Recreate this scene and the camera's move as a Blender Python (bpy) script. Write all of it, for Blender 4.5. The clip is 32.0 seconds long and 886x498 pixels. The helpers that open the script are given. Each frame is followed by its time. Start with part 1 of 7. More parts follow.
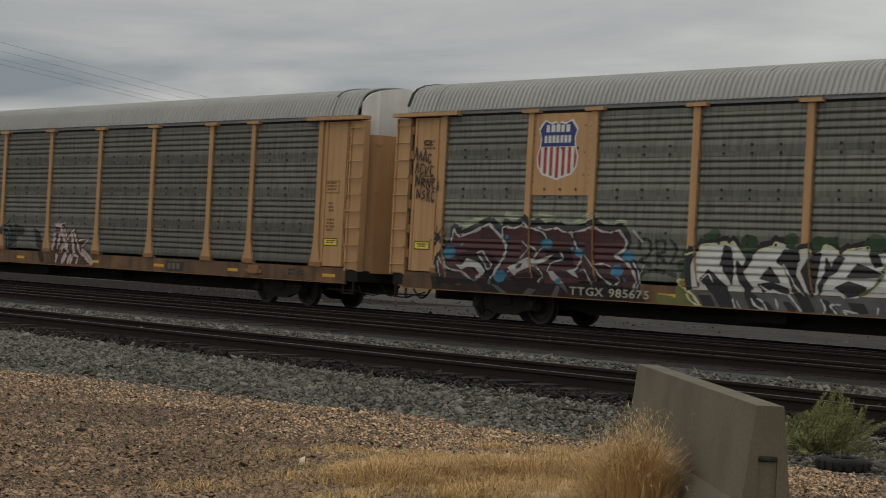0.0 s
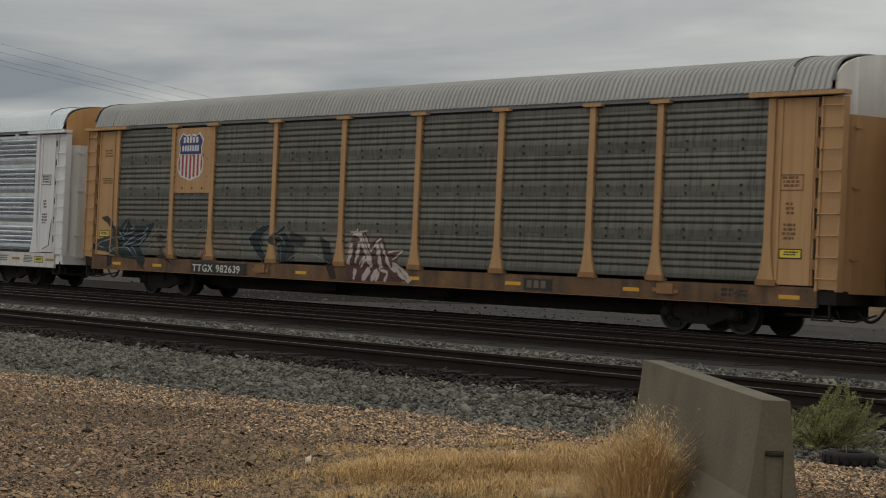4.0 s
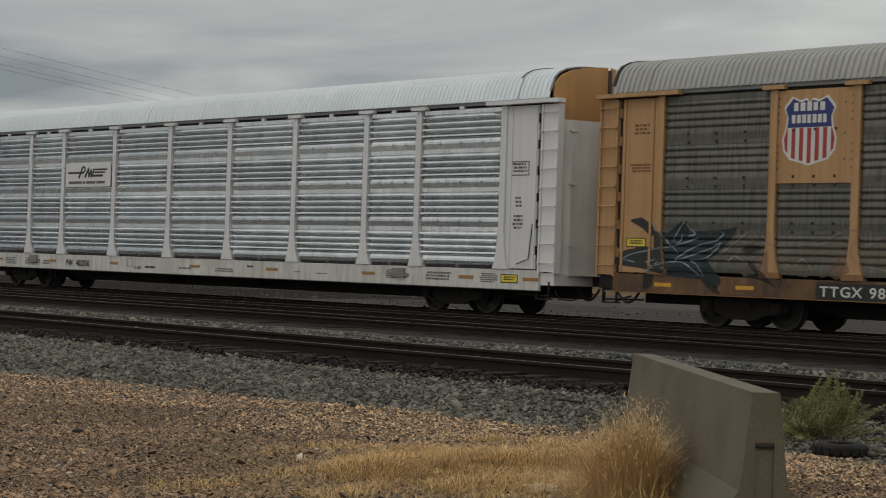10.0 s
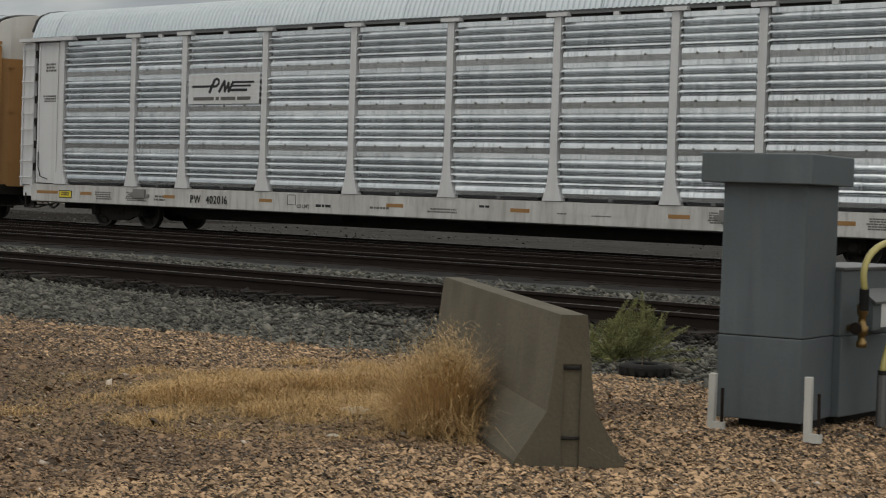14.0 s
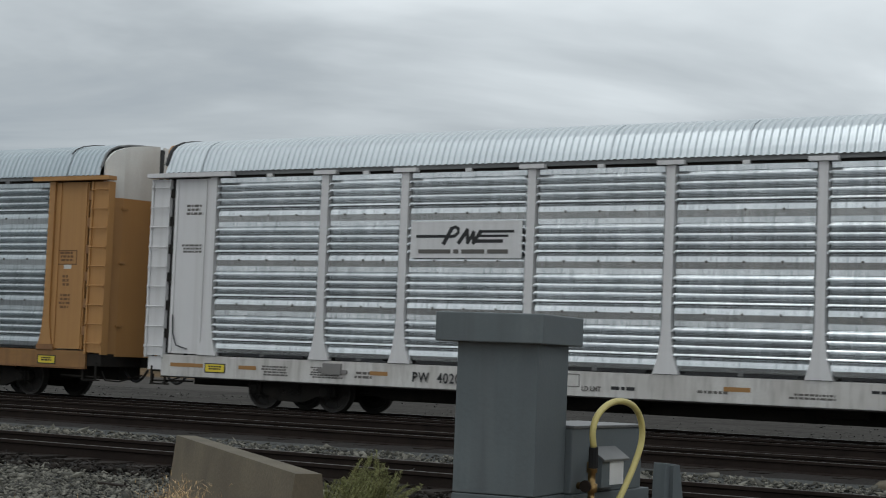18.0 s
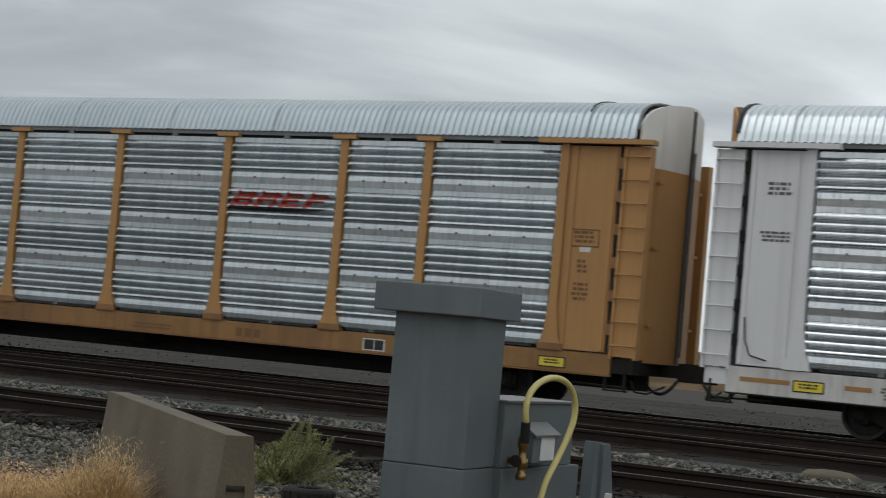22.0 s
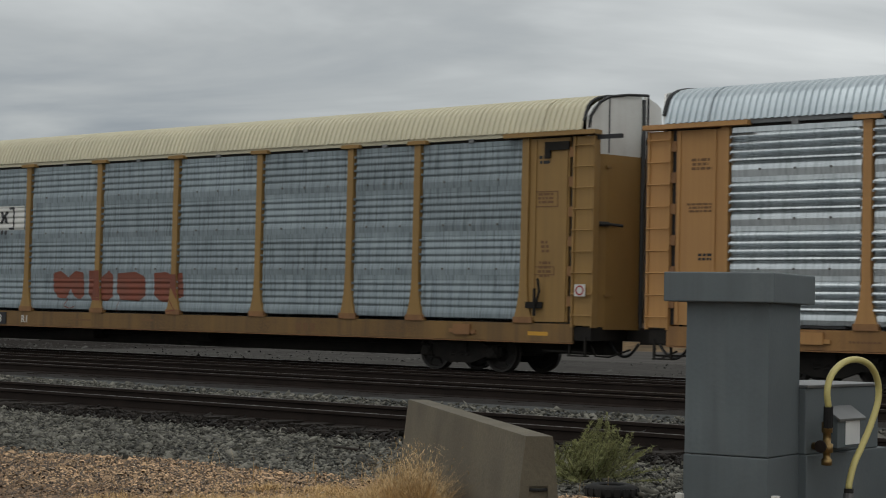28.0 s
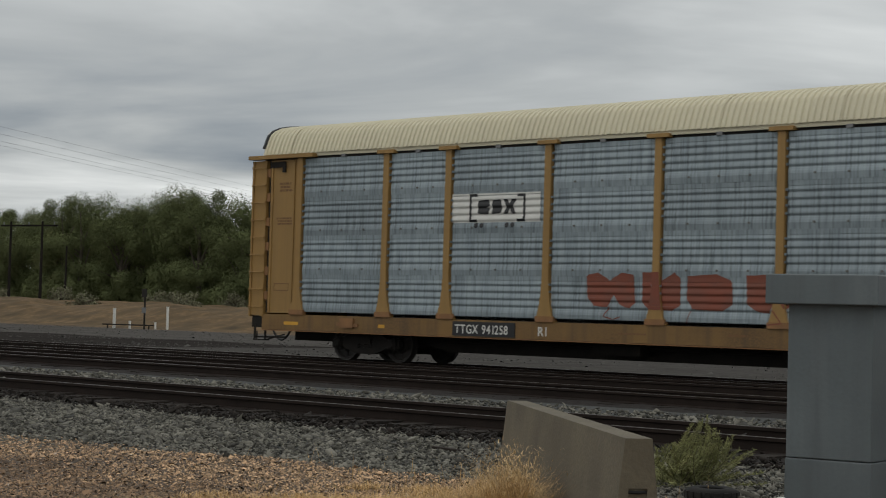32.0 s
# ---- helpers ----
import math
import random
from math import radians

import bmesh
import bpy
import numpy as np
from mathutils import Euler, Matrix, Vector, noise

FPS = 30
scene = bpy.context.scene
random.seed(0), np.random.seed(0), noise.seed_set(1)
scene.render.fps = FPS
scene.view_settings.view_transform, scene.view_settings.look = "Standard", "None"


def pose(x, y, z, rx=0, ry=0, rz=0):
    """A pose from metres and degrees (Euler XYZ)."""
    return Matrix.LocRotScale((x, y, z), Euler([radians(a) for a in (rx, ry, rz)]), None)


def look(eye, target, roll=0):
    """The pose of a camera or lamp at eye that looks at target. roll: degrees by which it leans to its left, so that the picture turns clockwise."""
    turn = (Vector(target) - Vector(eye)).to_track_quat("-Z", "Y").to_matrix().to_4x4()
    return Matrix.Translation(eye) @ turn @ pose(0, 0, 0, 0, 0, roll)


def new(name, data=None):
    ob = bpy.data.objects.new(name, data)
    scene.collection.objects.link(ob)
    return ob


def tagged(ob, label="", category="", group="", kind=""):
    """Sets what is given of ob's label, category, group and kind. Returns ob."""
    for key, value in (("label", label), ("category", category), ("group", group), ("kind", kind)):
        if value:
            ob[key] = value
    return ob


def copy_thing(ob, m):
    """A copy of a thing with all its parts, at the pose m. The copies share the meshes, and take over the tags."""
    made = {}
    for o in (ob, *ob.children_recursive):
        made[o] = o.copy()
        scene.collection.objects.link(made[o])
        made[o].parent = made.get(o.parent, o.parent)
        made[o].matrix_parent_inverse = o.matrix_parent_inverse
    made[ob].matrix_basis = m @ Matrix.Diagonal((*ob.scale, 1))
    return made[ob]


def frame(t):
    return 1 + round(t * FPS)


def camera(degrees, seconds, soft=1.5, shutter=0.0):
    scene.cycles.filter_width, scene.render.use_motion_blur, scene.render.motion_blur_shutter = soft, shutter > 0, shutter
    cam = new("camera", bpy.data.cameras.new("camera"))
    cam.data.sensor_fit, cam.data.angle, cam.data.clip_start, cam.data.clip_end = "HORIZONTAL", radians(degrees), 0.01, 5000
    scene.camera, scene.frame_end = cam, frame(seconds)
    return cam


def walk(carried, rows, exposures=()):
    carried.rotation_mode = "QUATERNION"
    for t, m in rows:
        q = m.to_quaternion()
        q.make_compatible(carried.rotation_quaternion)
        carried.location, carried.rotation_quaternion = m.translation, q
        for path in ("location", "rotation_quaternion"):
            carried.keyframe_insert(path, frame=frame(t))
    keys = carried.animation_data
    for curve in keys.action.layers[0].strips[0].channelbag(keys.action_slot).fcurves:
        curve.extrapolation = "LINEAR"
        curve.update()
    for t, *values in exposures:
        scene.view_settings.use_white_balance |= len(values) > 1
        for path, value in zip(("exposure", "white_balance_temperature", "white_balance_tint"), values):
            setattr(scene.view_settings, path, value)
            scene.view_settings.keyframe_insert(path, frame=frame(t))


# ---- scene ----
# ------------------------------------------------------------------ camera
LENS = 28.07
EYE = Vector((0.0, 0.0, 1.086))
PATH = [
    (0, 46.86, 0.74, 3.08), (0.5, 47.30, 0.78, 2.95), (1, 47.39, 0.81, 2.54), (1.5, 47.27, 0.73, 2.41),
    (2, 47.18, 0.64, 2.25), (2.5, 47.15, 0.62, 2.56), (3, 47.02, 0.68, 2.55), (3.5, 47.02, 0.68, 2.57),
    (5.5, 46.90, 0.57, 2.28), (6, 47.01, 0.69, 2.30), (6.5, 47.02, 0.79, 2.36), (7, 47.03, 0.76, 2.20),
    (7.5, 47.04, 0.67, 2.12), (8, 47.03, 0.56, 2.08), (8.5, 47.04, 0.47, 2.16), (9, 47.07, 0.45, 2.20),
    (9.5, 46.97, 0.47, 2.03), (10, 46.63, 0.54, 1.90), (10.5, 46.40, 0.55, 2.01), (11, 46.47, 0.58, 2.25),
    (11.5, 46.03, 0.54, 2.44), (12, 45.46, 0.48, 2.35), (12.5, 44.83, 0.26, 2.18), (13, 44.00, 0.19, 1.95),
    (13.5, 42.59, -0.47, 1.95), (14, 40.47, -1.71, 1.95), (14.2, 39.50, -1.67, 1.95), (14.5, 37.43, -0.08, 1.34), (16.5, 27.65, 2.63, 2.45),
    (17, 28.59, 2.93, 2.68), (17.5, 31.10, 3.59, 2.10), (18, 32.13, 3.70, 2.31), (18.5, 31.66, 3.72, 2.33),
    (19, 30.86, 3.70, 3.07), (19.5, 30.06, 3.60, 2.63), (20, 29.66, 3.34, 2.87), (20.5, 29.33, 3.06, 3.14),
    (21, 29.55, 2.93, 4.18), (21.5, 29.48, 2.93, 4.72), (22, 30.20, 2.86, 5.06), (22.5, 31.79, 3.12, 4.61),
    (23, 31.55, 2.85, 4.84), (23.5, 30.82, 2.45, 5.20), (24, 31.17, 2.08, 4.94), (24.5, 32.88, 2.03, 3.83),
    (25, 34.60, 2.29, 1.74), (25.5, 36.56, 2.55, 0.89), (26, 37.46, 2.27, 0.52), (26.5, 38.19, 2.14, 0.63),
    (28.5, 39.95, 2.48, 1.34), (29, 41.06, 2.96, 0.99), (29.5, 41.35, 3.63, 1.53), (30, 41.34, 3.64, 1.79),
    (30.5, 41.44, 3.25, 1.73), (31, 41.86, 2.73, 1.65), (31.5, 42.37, 2.36, 1.60), (32, 42.61, 2.21, 1.66)]

TRAIN = [
    (0, -19.13), (0.5, -17.29), (1, -15.52), (1.5, -13.75), (2, -12.02), (2.5, -10.26), (3, -8.53), (3.5, -6.74),
    (5.5, 0.41), (6, 2.18), (6.5, 3.96), (7, 5.74), (7.5, 7.53), (8, 9.32), (8.5, 11.11), (9, 12.90),
    (9.5, 14.69), (10, 16.47), (10.5, 18.25), (11, 20.05), (11.5, 21.85), (12, 23.65), (12.5, 25.47), (13, 27.32),
    (13.5, 29.22), (14, 31.07), (14.5, 32.84), (16.5, 39.90), (17, 41.68), (17.5, 43.43), (18, 45.20), (18.5, 46.96),
    (19, 48.75), (19.5, 50.52), (20, 52.32), (20.5, 54.08), (21, 55.86), (21.5, 57.61), (22, 59.37), (22.5, 61.15),
    (23, 62.91), (23.5, 64.68), (24, 66.43), (24.5, 68.26), (25, 70.12), (25.5, 71.94), (26, 73.73), (26.5, 75.48),
    (28.5, 82.57), (29, 84.39), (29.5, 86.19), (30, 87.96), (30.5, 89.71), (31, 91.47), (31.5, 93.23), (32, 94.97)]


def aim(yaw, pitch, roll):
    y, p = radians(yaw), radians(pitch)
    way = Vector((-math.sin(y) * math.cos(p), math.cos(y) * math.cos(p), math.sin(p)))
    return look(EYE, EYE + way, roll)


cam = camera(LENS, 32.0, soft=1.05, shutter=0.3)
walk(cam, [(t, aim(a, b, c)) for t, a, b, c in PATH],
     exposures=[(0, -0.06, 6640, 8.5), (13, -0.03, 6640, 8), (16.5, 0.03, 6010, 6.5), (23, 0.03, 6160, 7.5), (26, 0.0, 6300, 8), (29, -0.04, 6310, 7.5), (32, -0.05, 6370, 8)])

# ------------------------------------------------------------------ world and light
SUN_UP, SUN_TURN = 42.0, 160.0     # degrees above the horizon, compass turn


def make_world():
    w = bpy.data.worlds.new("overcast")
    scene.world = w
    w.use_nodes = True
    nt = w.node_tree
    nt.nodes.clear()
    n, l = nt.nodes.new, nt.links.new
    out = n("ShaderNodeOutputWorld")
    sky = n("ShaderNodeTexSky")
    sky.sky_type = "NISHITA"
    sky.sun_disc = False
    sky.sun_elevation, sky.sun_rotation = radians(SUN_UP), radians(SUN_TURN)
    b1 = n("ShaderNodeBackground")
    b1.inputs[1].default_value = 0.06
    l(sky.outputs[0], b1.inputs[0])
    tc = n("ShaderNodeTexCoord")
    sep = n("ShaderNodeSeparateXYZ")
    l(tc.outputs["Generated"], sep.inputs[0])

    def mth(op, a, b):
        m = n("ShaderNodeMath")
        m.operation = op
        for i, v in enumerate((a, b)):
            if isinstance(v, (int, float)):
                m.inputs[i].default_value = v
            else:
                l(v, m.inputs[i])
        return m.outputs[0]
    up = mth("MAXIMUM", sep.outputs[2], 0.0)
    den = mth("ADD", up, 0.06)
    com = n("ShaderNodeCombineXYZ")
    l(mth("DIVIDE", sep.outputs[0], den), com.inputs[0])
    l(mth("DIVIDE", sep.outputs[1], den), com.inputs[1])
    noi = n("ShaderNodeTexNoise")
    l(com.outputs[0], noi.inputs["Vector"])
    noi.inputs["Scale"].default_value = 0.42
    noi.inputs["Detail"].default_value = 6
    noi.inputs["Roughness"].default_value = 0.5
    noi.inputs["Distortion"].default_value = 0.6
    # broad brightening towards the zenith, thin bright strip at the horizon
    hi = mth("MULTIPLY", up, 1.55)
    low = mth("MINIMUM", mth("MULTIPLY", mth("MAXIMUM", mth("SUBTRACT", 0.084, up), 0.0), 22.0), 0.42)
    bold = mth("ADD", mth("MULTIPLY", mth("SUBTRACT", noi.outputs["Fac"], 0.5), 1.45), 0.5)
    side_rise = mth("MAXIMUM", mth("MINIMUM", mth("MULTIPLY", mth("ADD", sep.outputs[0], 0.69), 1.4), 0.16), mth("ADD", sep.outputs[0], 0.28))      # cloud brightens towards +x; the second rise, out of view, is added fill light
    val = mth("ADD", mth("ADD", mth("ADD", bold, side_rise), hi), low)
    ramp = n("ShaderNodeValToRGB")
    e = ramp.color_ramp.elements
    e[0].position, e[0].color = 0.36, (0.235, 0.262, 0.295, 1)
    e[1].position, e[1].color = 0.98, (0.84, 0.84, 0.82, 1)
    m1 = e.new(0.52)
    m1.color = (0.335, 0.355, 0.375, 1)
    m2 = e.new(0.68)
    m2.color = (0.47, 0.48, 0.48, 1)
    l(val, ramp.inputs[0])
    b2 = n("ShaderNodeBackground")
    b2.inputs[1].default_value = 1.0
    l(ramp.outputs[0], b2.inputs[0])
    mix = n("ShaderNodeMixShader")
    mix.inputs[0].default_value = 0.93
    l(b1.outputs[0], mix.inputs[1])
    l(b2.outputs[0], mix.inputs[2])
    l(mix.outputs[0], out.inputs[0])


make_world()
sun = new("sun", bpy.data.lights.new("sun", "SUN"))
sun.data.energy, sun.data.angle, sun.data.color = 0.4, radians(25), (1.0, 0.96, 0.9)
sun.matrix_world = look((-10 * math.sin(radians(SUN_TURN)), -10 * 0.6, 12), (0, 0, 0))

# ------------------------------------------------------------------ materials


def mat(name, base, rough=0.7, metal=0.0, second=None, third=None, scale=3.0, fine=60.0, amount=0.5,
        stretch=(1, 1, 1), bump=0.0, vary=0.0, island=0.0, streak=None, spec=0.5, dash=None):
    """base mixed with second by broad stains, with third by fine grain; streak: (colour, x scale, amount) for runs down a wall; dash: (colour, x scale, z scale, amount) for short upright marks;
    vary, island: brightness that differs from object to object, from piece to piece."""
    m = bpy.data.materials.new(name)
    m.use_nodes = True
    nt = m.node_tree
    n, l = nt.nodes.new, nt.links.new
    bs = nt.nodes["Principled BSDF"]
    bs.inputs["Roughness"].default_value = rough
    bs.inputs["Metallic"].default_value = metal
    bs.inputs["Specular IOR Level"].default_value = spec
    tc = n("ShaderNodeTexCoord")
    info = n("ShaderNodeObjectInfo")
    off = n("ShaderNodeVectorMath")
    off.operation = "MULTIPLY_ADD"
    l(info.outputs["Random"], off.inputs[0])
    off.inputs[1].default_value = (31.0, 17.0, 23.0)
    l(tc.outputs["Object"], off.inputs[2])

    def noise_fac(sc, st, detail, lo, hi):
        mp = n("ShaderNodeMapping")
        mp.inputs["Scale"].default_value = st
        l(off.outputs[0], mp.inputs[0])
        t = n("ShaderNodeTexNoise")
        t.inputs["Scale"].default_value = sc
        t.inputs["Detail"].default_value = detail
        l(mp.outputs[0], t.inputs["Vector"])
        r = n("ShaderNodeMapRange")
        r.inputs[1].default_value, r.inputs[2].default_value = lo, hi
        l(t.outputs["Fac"], r.inputs[0])
        return r.outputs[0], t.outputs["Fac"]

    def mixed(a, b, fac, k):
        x = n("ShaderNodeMix")
        x.data_type = "RGBA"
        mm = n("ShaderNodeMath")
        mm.operation = "MULTIPLY"
        l(fac, mm.inputs[0])
        mm.inputs[1].default_value = k
        l(mm.outputs[0], x.inputs[0])
        for s, v in ((x.inputs[6], a), (x.inputs[7], b)):
            if isinstance(v, tuple):
                s.default_value = (*v, 1)
            else:
                l(v, s)
        return x.outputs[2]
    col = tuple(base)
    second = second or tuple(c * 0.75 for c in base)
    third = third or tuple(c * 0.82 for c in base)
    f1, _ = noise_fac(scale, stretch, 5, 0.38, 0.68)
    col = mixed(col, second, f1, amount)
    f2, raw = noise_fac(fine, stretch, 3, 0.35, 0.7)
    col = mixed(col, third, f2, amount)
    if streak:
        f3, _ = noise_fac(1.0, (streak[1], 0.0, streak[1] * 0.02), 4, 0.45, 0.72)
        col = mixed(col, streak[0], f3, streak[2])
    if dash:
        f4, _ = noise_fac(1.0, (dash[1], 0.0, dash[2]), 2, 0.5, 0.66)
        col = mixed(col, dash[0], f4, dash[3])
    for kind, k in (("obj", vary), ("isl", island)):
        if k:
            src = info.outputs["Random"] if kind == "obj" else n("ShaderNodeNewGeometry").outputs["Random Per Island"]
            hs = n("ShaderNodeHueSaturation")
            r = n("ShaderNodeMapRange")
            r.inputs[3].default_value, r.inputs[4].default_value = 1 - k, 1 + k
            l(src, r.inputs[0])
            l(r.outputs[0], hs.inputs["Value"])
            l(col, hs.inputs["Color"])
            col = hs.outputs[0]
    l(col, bs.inputs["Base Color"])
    if bump:
        bp = n("ShaderNodeBump")
        bp.inputs["Strength"].default_value = bump
        bp.inputs["Distance"].default_value = 0.02
        l(raw, bp.inputs["Height"])
        l(bp.outputs[0], bs.inputs["Normal"])
    return m


GALV = mat("galvanised_bright", (0.70, 0.72, 0.73), 0.23, 0.92, (0.46, 0.485, 0.50), (0.58, 0.605, 0.615), 1.5, 30, 0.5,
           vary=0.08, streak=((0.40, 0.43, 0.45), 9, 0.3), dash=((0.26, 0.29, 0.30), 18, 2.2, 0.3))
GALV_D = mat("galvanised_worn", (0.53, 0.56, 0.575), 0.30, 0.87, (0.36, 0.39, 0.41), (0.44, 0.475, 0.49), 1.5, 30, 0.5,
             vary=0.1, streak=((0.3, 0.33, 0.34), 10, 0.45), dash=((0.18, 0.20, 0.21), 18, 2.0, 0.35))
GALV_E = mat("galvanised_oxidised", (0.278, 0.325, 0.345), 0.6, 0.25, (0.19, 0.228, 0.245), (0.24, 0.28, 0.30), 2.0, 25, 0.65,
             vary=0.1, streak=((0.13, 0.155, 0.175), 11, 0.6), dash=((0.07, 0.085, 0.095), 20, 1.1, 0.6))
GALV_G = mat("galvanised_grimy", (0.128, 0.125, 0.104), 0.62, 0.2, (0.08, 0.078, 0.067), (0.095, 0.092, 0.077), 2.0, 25, 0.6,
             vary=0.12, streak=((0.055, 0.052, 0.045), 11, 0.6), dash=((0.035, 0.032, 0.028), 18, 1.3, 0.6))
GALV_H = mat("galvanised_weathered", (0.158, 0.158, 0.134), 0.6, 0.2, (0.105, 0.105, 0.09), (0.12, 0.12, 0.10), 2.0, 25, 0.6,
             vary=0.12, streak=((0.075, 0.074, 0.062), 11, 0.55), dash=((0.045, 0.044, 0.038), 18, 1.3, 0.55))
YEL = mat("yellow_paint", (0.41, 0.215, 0.068), 0.6, 0, (0.35, 0.18, 0.065), (0.38, 0.20, 0.07), 1.2, 35, 0.45,
          vary=0.05, streak=((0.28, 0.13, 0.045), 8, 0.35))
YEL_P = mat("faded_yellow_paint", (0.44, 0.255, 0.115), 0.65, 0, (0.33, 0.18, 0.08), (0.38, 0.215, 0.095), 1.2, 35, 0.5,
            vary=0.06, streak=((0.22, 0.11, 0.05), 8, 0.45))
YEL_E = mat("ochre_paint", (0.30, 0.175, 0.05), 0.6, 0, (0.21, 0.12, 0.038), (0.26, 0.15, 0.043), 1.2, 35, 0.45,
            vary=0.05, streak=((0.2, 0.12, 0.04), 8, 0.4))
SILL_D = mat("dirty_yellow_sill", (0.19, 0.10, 0.04), 0.75, 0, (0.014, 0.012, 0.010), (0.12, 0.06, 0.028), 1.3, 20, 0.95, streak=((0.035, 0.025, 0.018), 4, 0.75))
SILL_Y = mat("stained_yellow_sill", (0.28, 0.145, 0.045), 0.7, 0, (0.09, 0.046, 0.02), (0.22, 0.11, 0.036), 0.8, 25, 0.6, streak=((0.12, 0.06, 0.03), 5, 0.5))
SILL_E = mat("stained_ochre_sill", (0.205, 0.115, 0.033), 0.7, 0, (0.055, 0.033, 0.017), (0.2, 0.11, 0.035), 0.8, 25, 0.7, streak=((0.08, 0.05, 0.025), 5, 0.6))
RUSTY = mat("rusty_yellow", (0.26, 0.13, 0.05), 0.8, 0, (0.14, 0.07, 0.035), (0.2, 0.1, 0.04), 3, 40, 0.6)
WHT = mat("white_paint", (0.66, 0.65, 0.65), 0.5, 0, (0.58, 0.57, 0.57), (0.6, 0.59, 0.58), 1.2, 35, 0.4,
          vary=0.03, streak=((0.42, 0.40, 0.38), 8, 0.25))
WHT_SILL = mat("grimy_white_sill", (0.60, 0.585, 0.56), 0.55, 0, (0.40, 0.375, 0.345), (0.52, 0.5, 0.47), 1.1, 30, 0.6,
               streak=((0.30, 0.27, 0.24), 5, 0.4), dash=((0.2, 0.18, 0.16), 7, 1.5, 0.3))
WHT_DOOR = mat("door_white", (0.70, 0.70, 0.67), 0.55, 0, (0.5, 0.48, 0.45), (0.6, 0.59, 0.56), 1.2, 30, 0.5,
               streak=((0.33, 0.29, 0.24), 6, 0.5))
ROOF_G = mat("roof_grey", (0.34, 0.34, 0.325), 0.6, 0.3, (0.26, 0.255, 0.24), (0.29, 0.29, 0.28), 0.8, 20, 0.5)
ROOF_W = mat("roof_bright", (0.62, 0.66, 0.68), 0.36, 0.75, (0.5, 0.54, 0.57), (0.56, 0.6, 0.62), 0.8, 20, 0.4)
ROOF_D = mat("roof_galvanised", (0.48, 0.53, 0.56), 0.36, 0.75, (0.35, 0.4, 0.43), (0.42, 0.47, 0.49), 0.8, 20, 0.5)
ROOF_E = mat("roof_cream", (0.58, 0.535, 0.385), 0.65, 0, (0.47, 0.43, 0.32), (0.53, 0.485, 0.35), 0.8, 20, 0.4)
DARK = mat("underframe_black", (0.02, 0.018, 0.016), 0.8, 0, (0.034, 0.028, 0.023), (0.015, 0.015, 0.015), 4, 40, 0.6, spec=0.12)
WHEEL = mat("wheel_steel", (0.026, 0.023, 0.021), 0.7, 0.3, (0.04, 0.031, 0.025), (0.02, 0.02, 0.02), 5, 40, 0.6)
TREAD = mat("wheel_tread", (0.065, 0.06, 0.056), 0.5, 0.7, scale=8)
BLACK = mat("black_paint", (0.012, 0.012, 0.013), 0.55)
WHITE = mat("lettering_white", (0.62, 0.61, 0.57), 0.6, fine=30)
GREYW = mat("writing_grey", (0.12, 0.11, 0.10), 0.7)
BROWNW = mat("writing_brown", (0.16, 0.08, 0.03), 0.7)
RUST_B = mat("rusted_bolt", (0.025, 0.02, 0.016), 0.85)
PLATE_Y = mat("label_yellow", (0.70, 0.55, 0.04), 0.5, fine=30)
PATCH_O = mat("reflector_ochre", (0.33, 0.17, 0.05), 0.5)
PATCH_Y = mat("reflector_yellow", (0.62, 0.32, 0.03), 0.5)
BLUE = mat("shield_blue", (0.018, 0.03, 0.15), 0.5)
RED = mat("shield_red", (0.33, 0.035, 0.03), 0.5)
RED_L = mat("logo_red", (0.42, 0.05, 0.03), 0.55, second=(0.3, 0.06, 0.045), scale=4)
SPRAY_R = mat("spray_rust_red", (0.20, 0.055, 0.03), 0.75, second=(0.13, 0.06, 0.042), scale=3, amount=0.7)
SPRAY_M = mat("spray_maroon", (0.062, 0.010, 0.012), 0.6, second=(0.014, 0.006, 0.006), scale=1.1, amount=0.9)
SPRAY_W = mat("spray_white", (0.50, 0.50, 0.47), 0.6, second=(0.32, 0.32, 0.30), scale=3)
SPRAY_K = mat("spray_black", (0.012, 0.01, 0.012), 0.6)
SPRAY_B = mat("spray_blue", (0.03, 0.16, 0.26), 0.6, second=(0.012, 0.07, 0.12), scale=6, amount=0.8)
SPRAY_G = mat("spray_green", (0.022, 0.052, 0.018), 0.65, second=(0.012, 0.02, 0.01), scale=5, amount=0.8)
SPRAY_N = mat("spray_tan", (0.14, 0.11, 0.08), 0.7, second=(0.08, 0.065, 0.05))
SPRAY_P = mat("spray_pale", (0.42, 0.36, 0.34), 0.7, second=(0.3, 0.2, 0.19), scale=4)
RAIL = mat("rail_rust", (0.026, 0.019, 0.016), 0.8, 0.1, (0.013, 0.010, 0.009), (0.018, 0.013, 0.010), 3, 40, 0.6, spec=0.12)
RAILTOP = mat("rail_head", (0.19, 0.175, 0.16), 0.42, 0.9, (0.12, 0.105, 0.095), scale=2)
TIE = mat("creosoted_timber", (0.021, 0.017, 0.014), 0.9, 0, (0.033, 0.027, 0.022), (0.02, 0.016, 0.014), 3, 40, 0.6, (0.2, 1, 1), 0.4, vary=0.25, spec=0.12)
BALLAST = mat("ballast_bed", (0.05, 0.053, 0.05), 0.95, 0, (0.03, 0.032, 0.03), (0.02, 0.021, 0.02), 0.8, 22, 0.8, bump=1.0)
BEDDARK = mat("greasy_ballast", (0.022, 0.019, 0.017), 0.95, 0, (0.014, 0.012, 0.011), (0.032, 0.028, 0.026), 1.5, 25, 0.7, bump=1.0, spec=0.12)
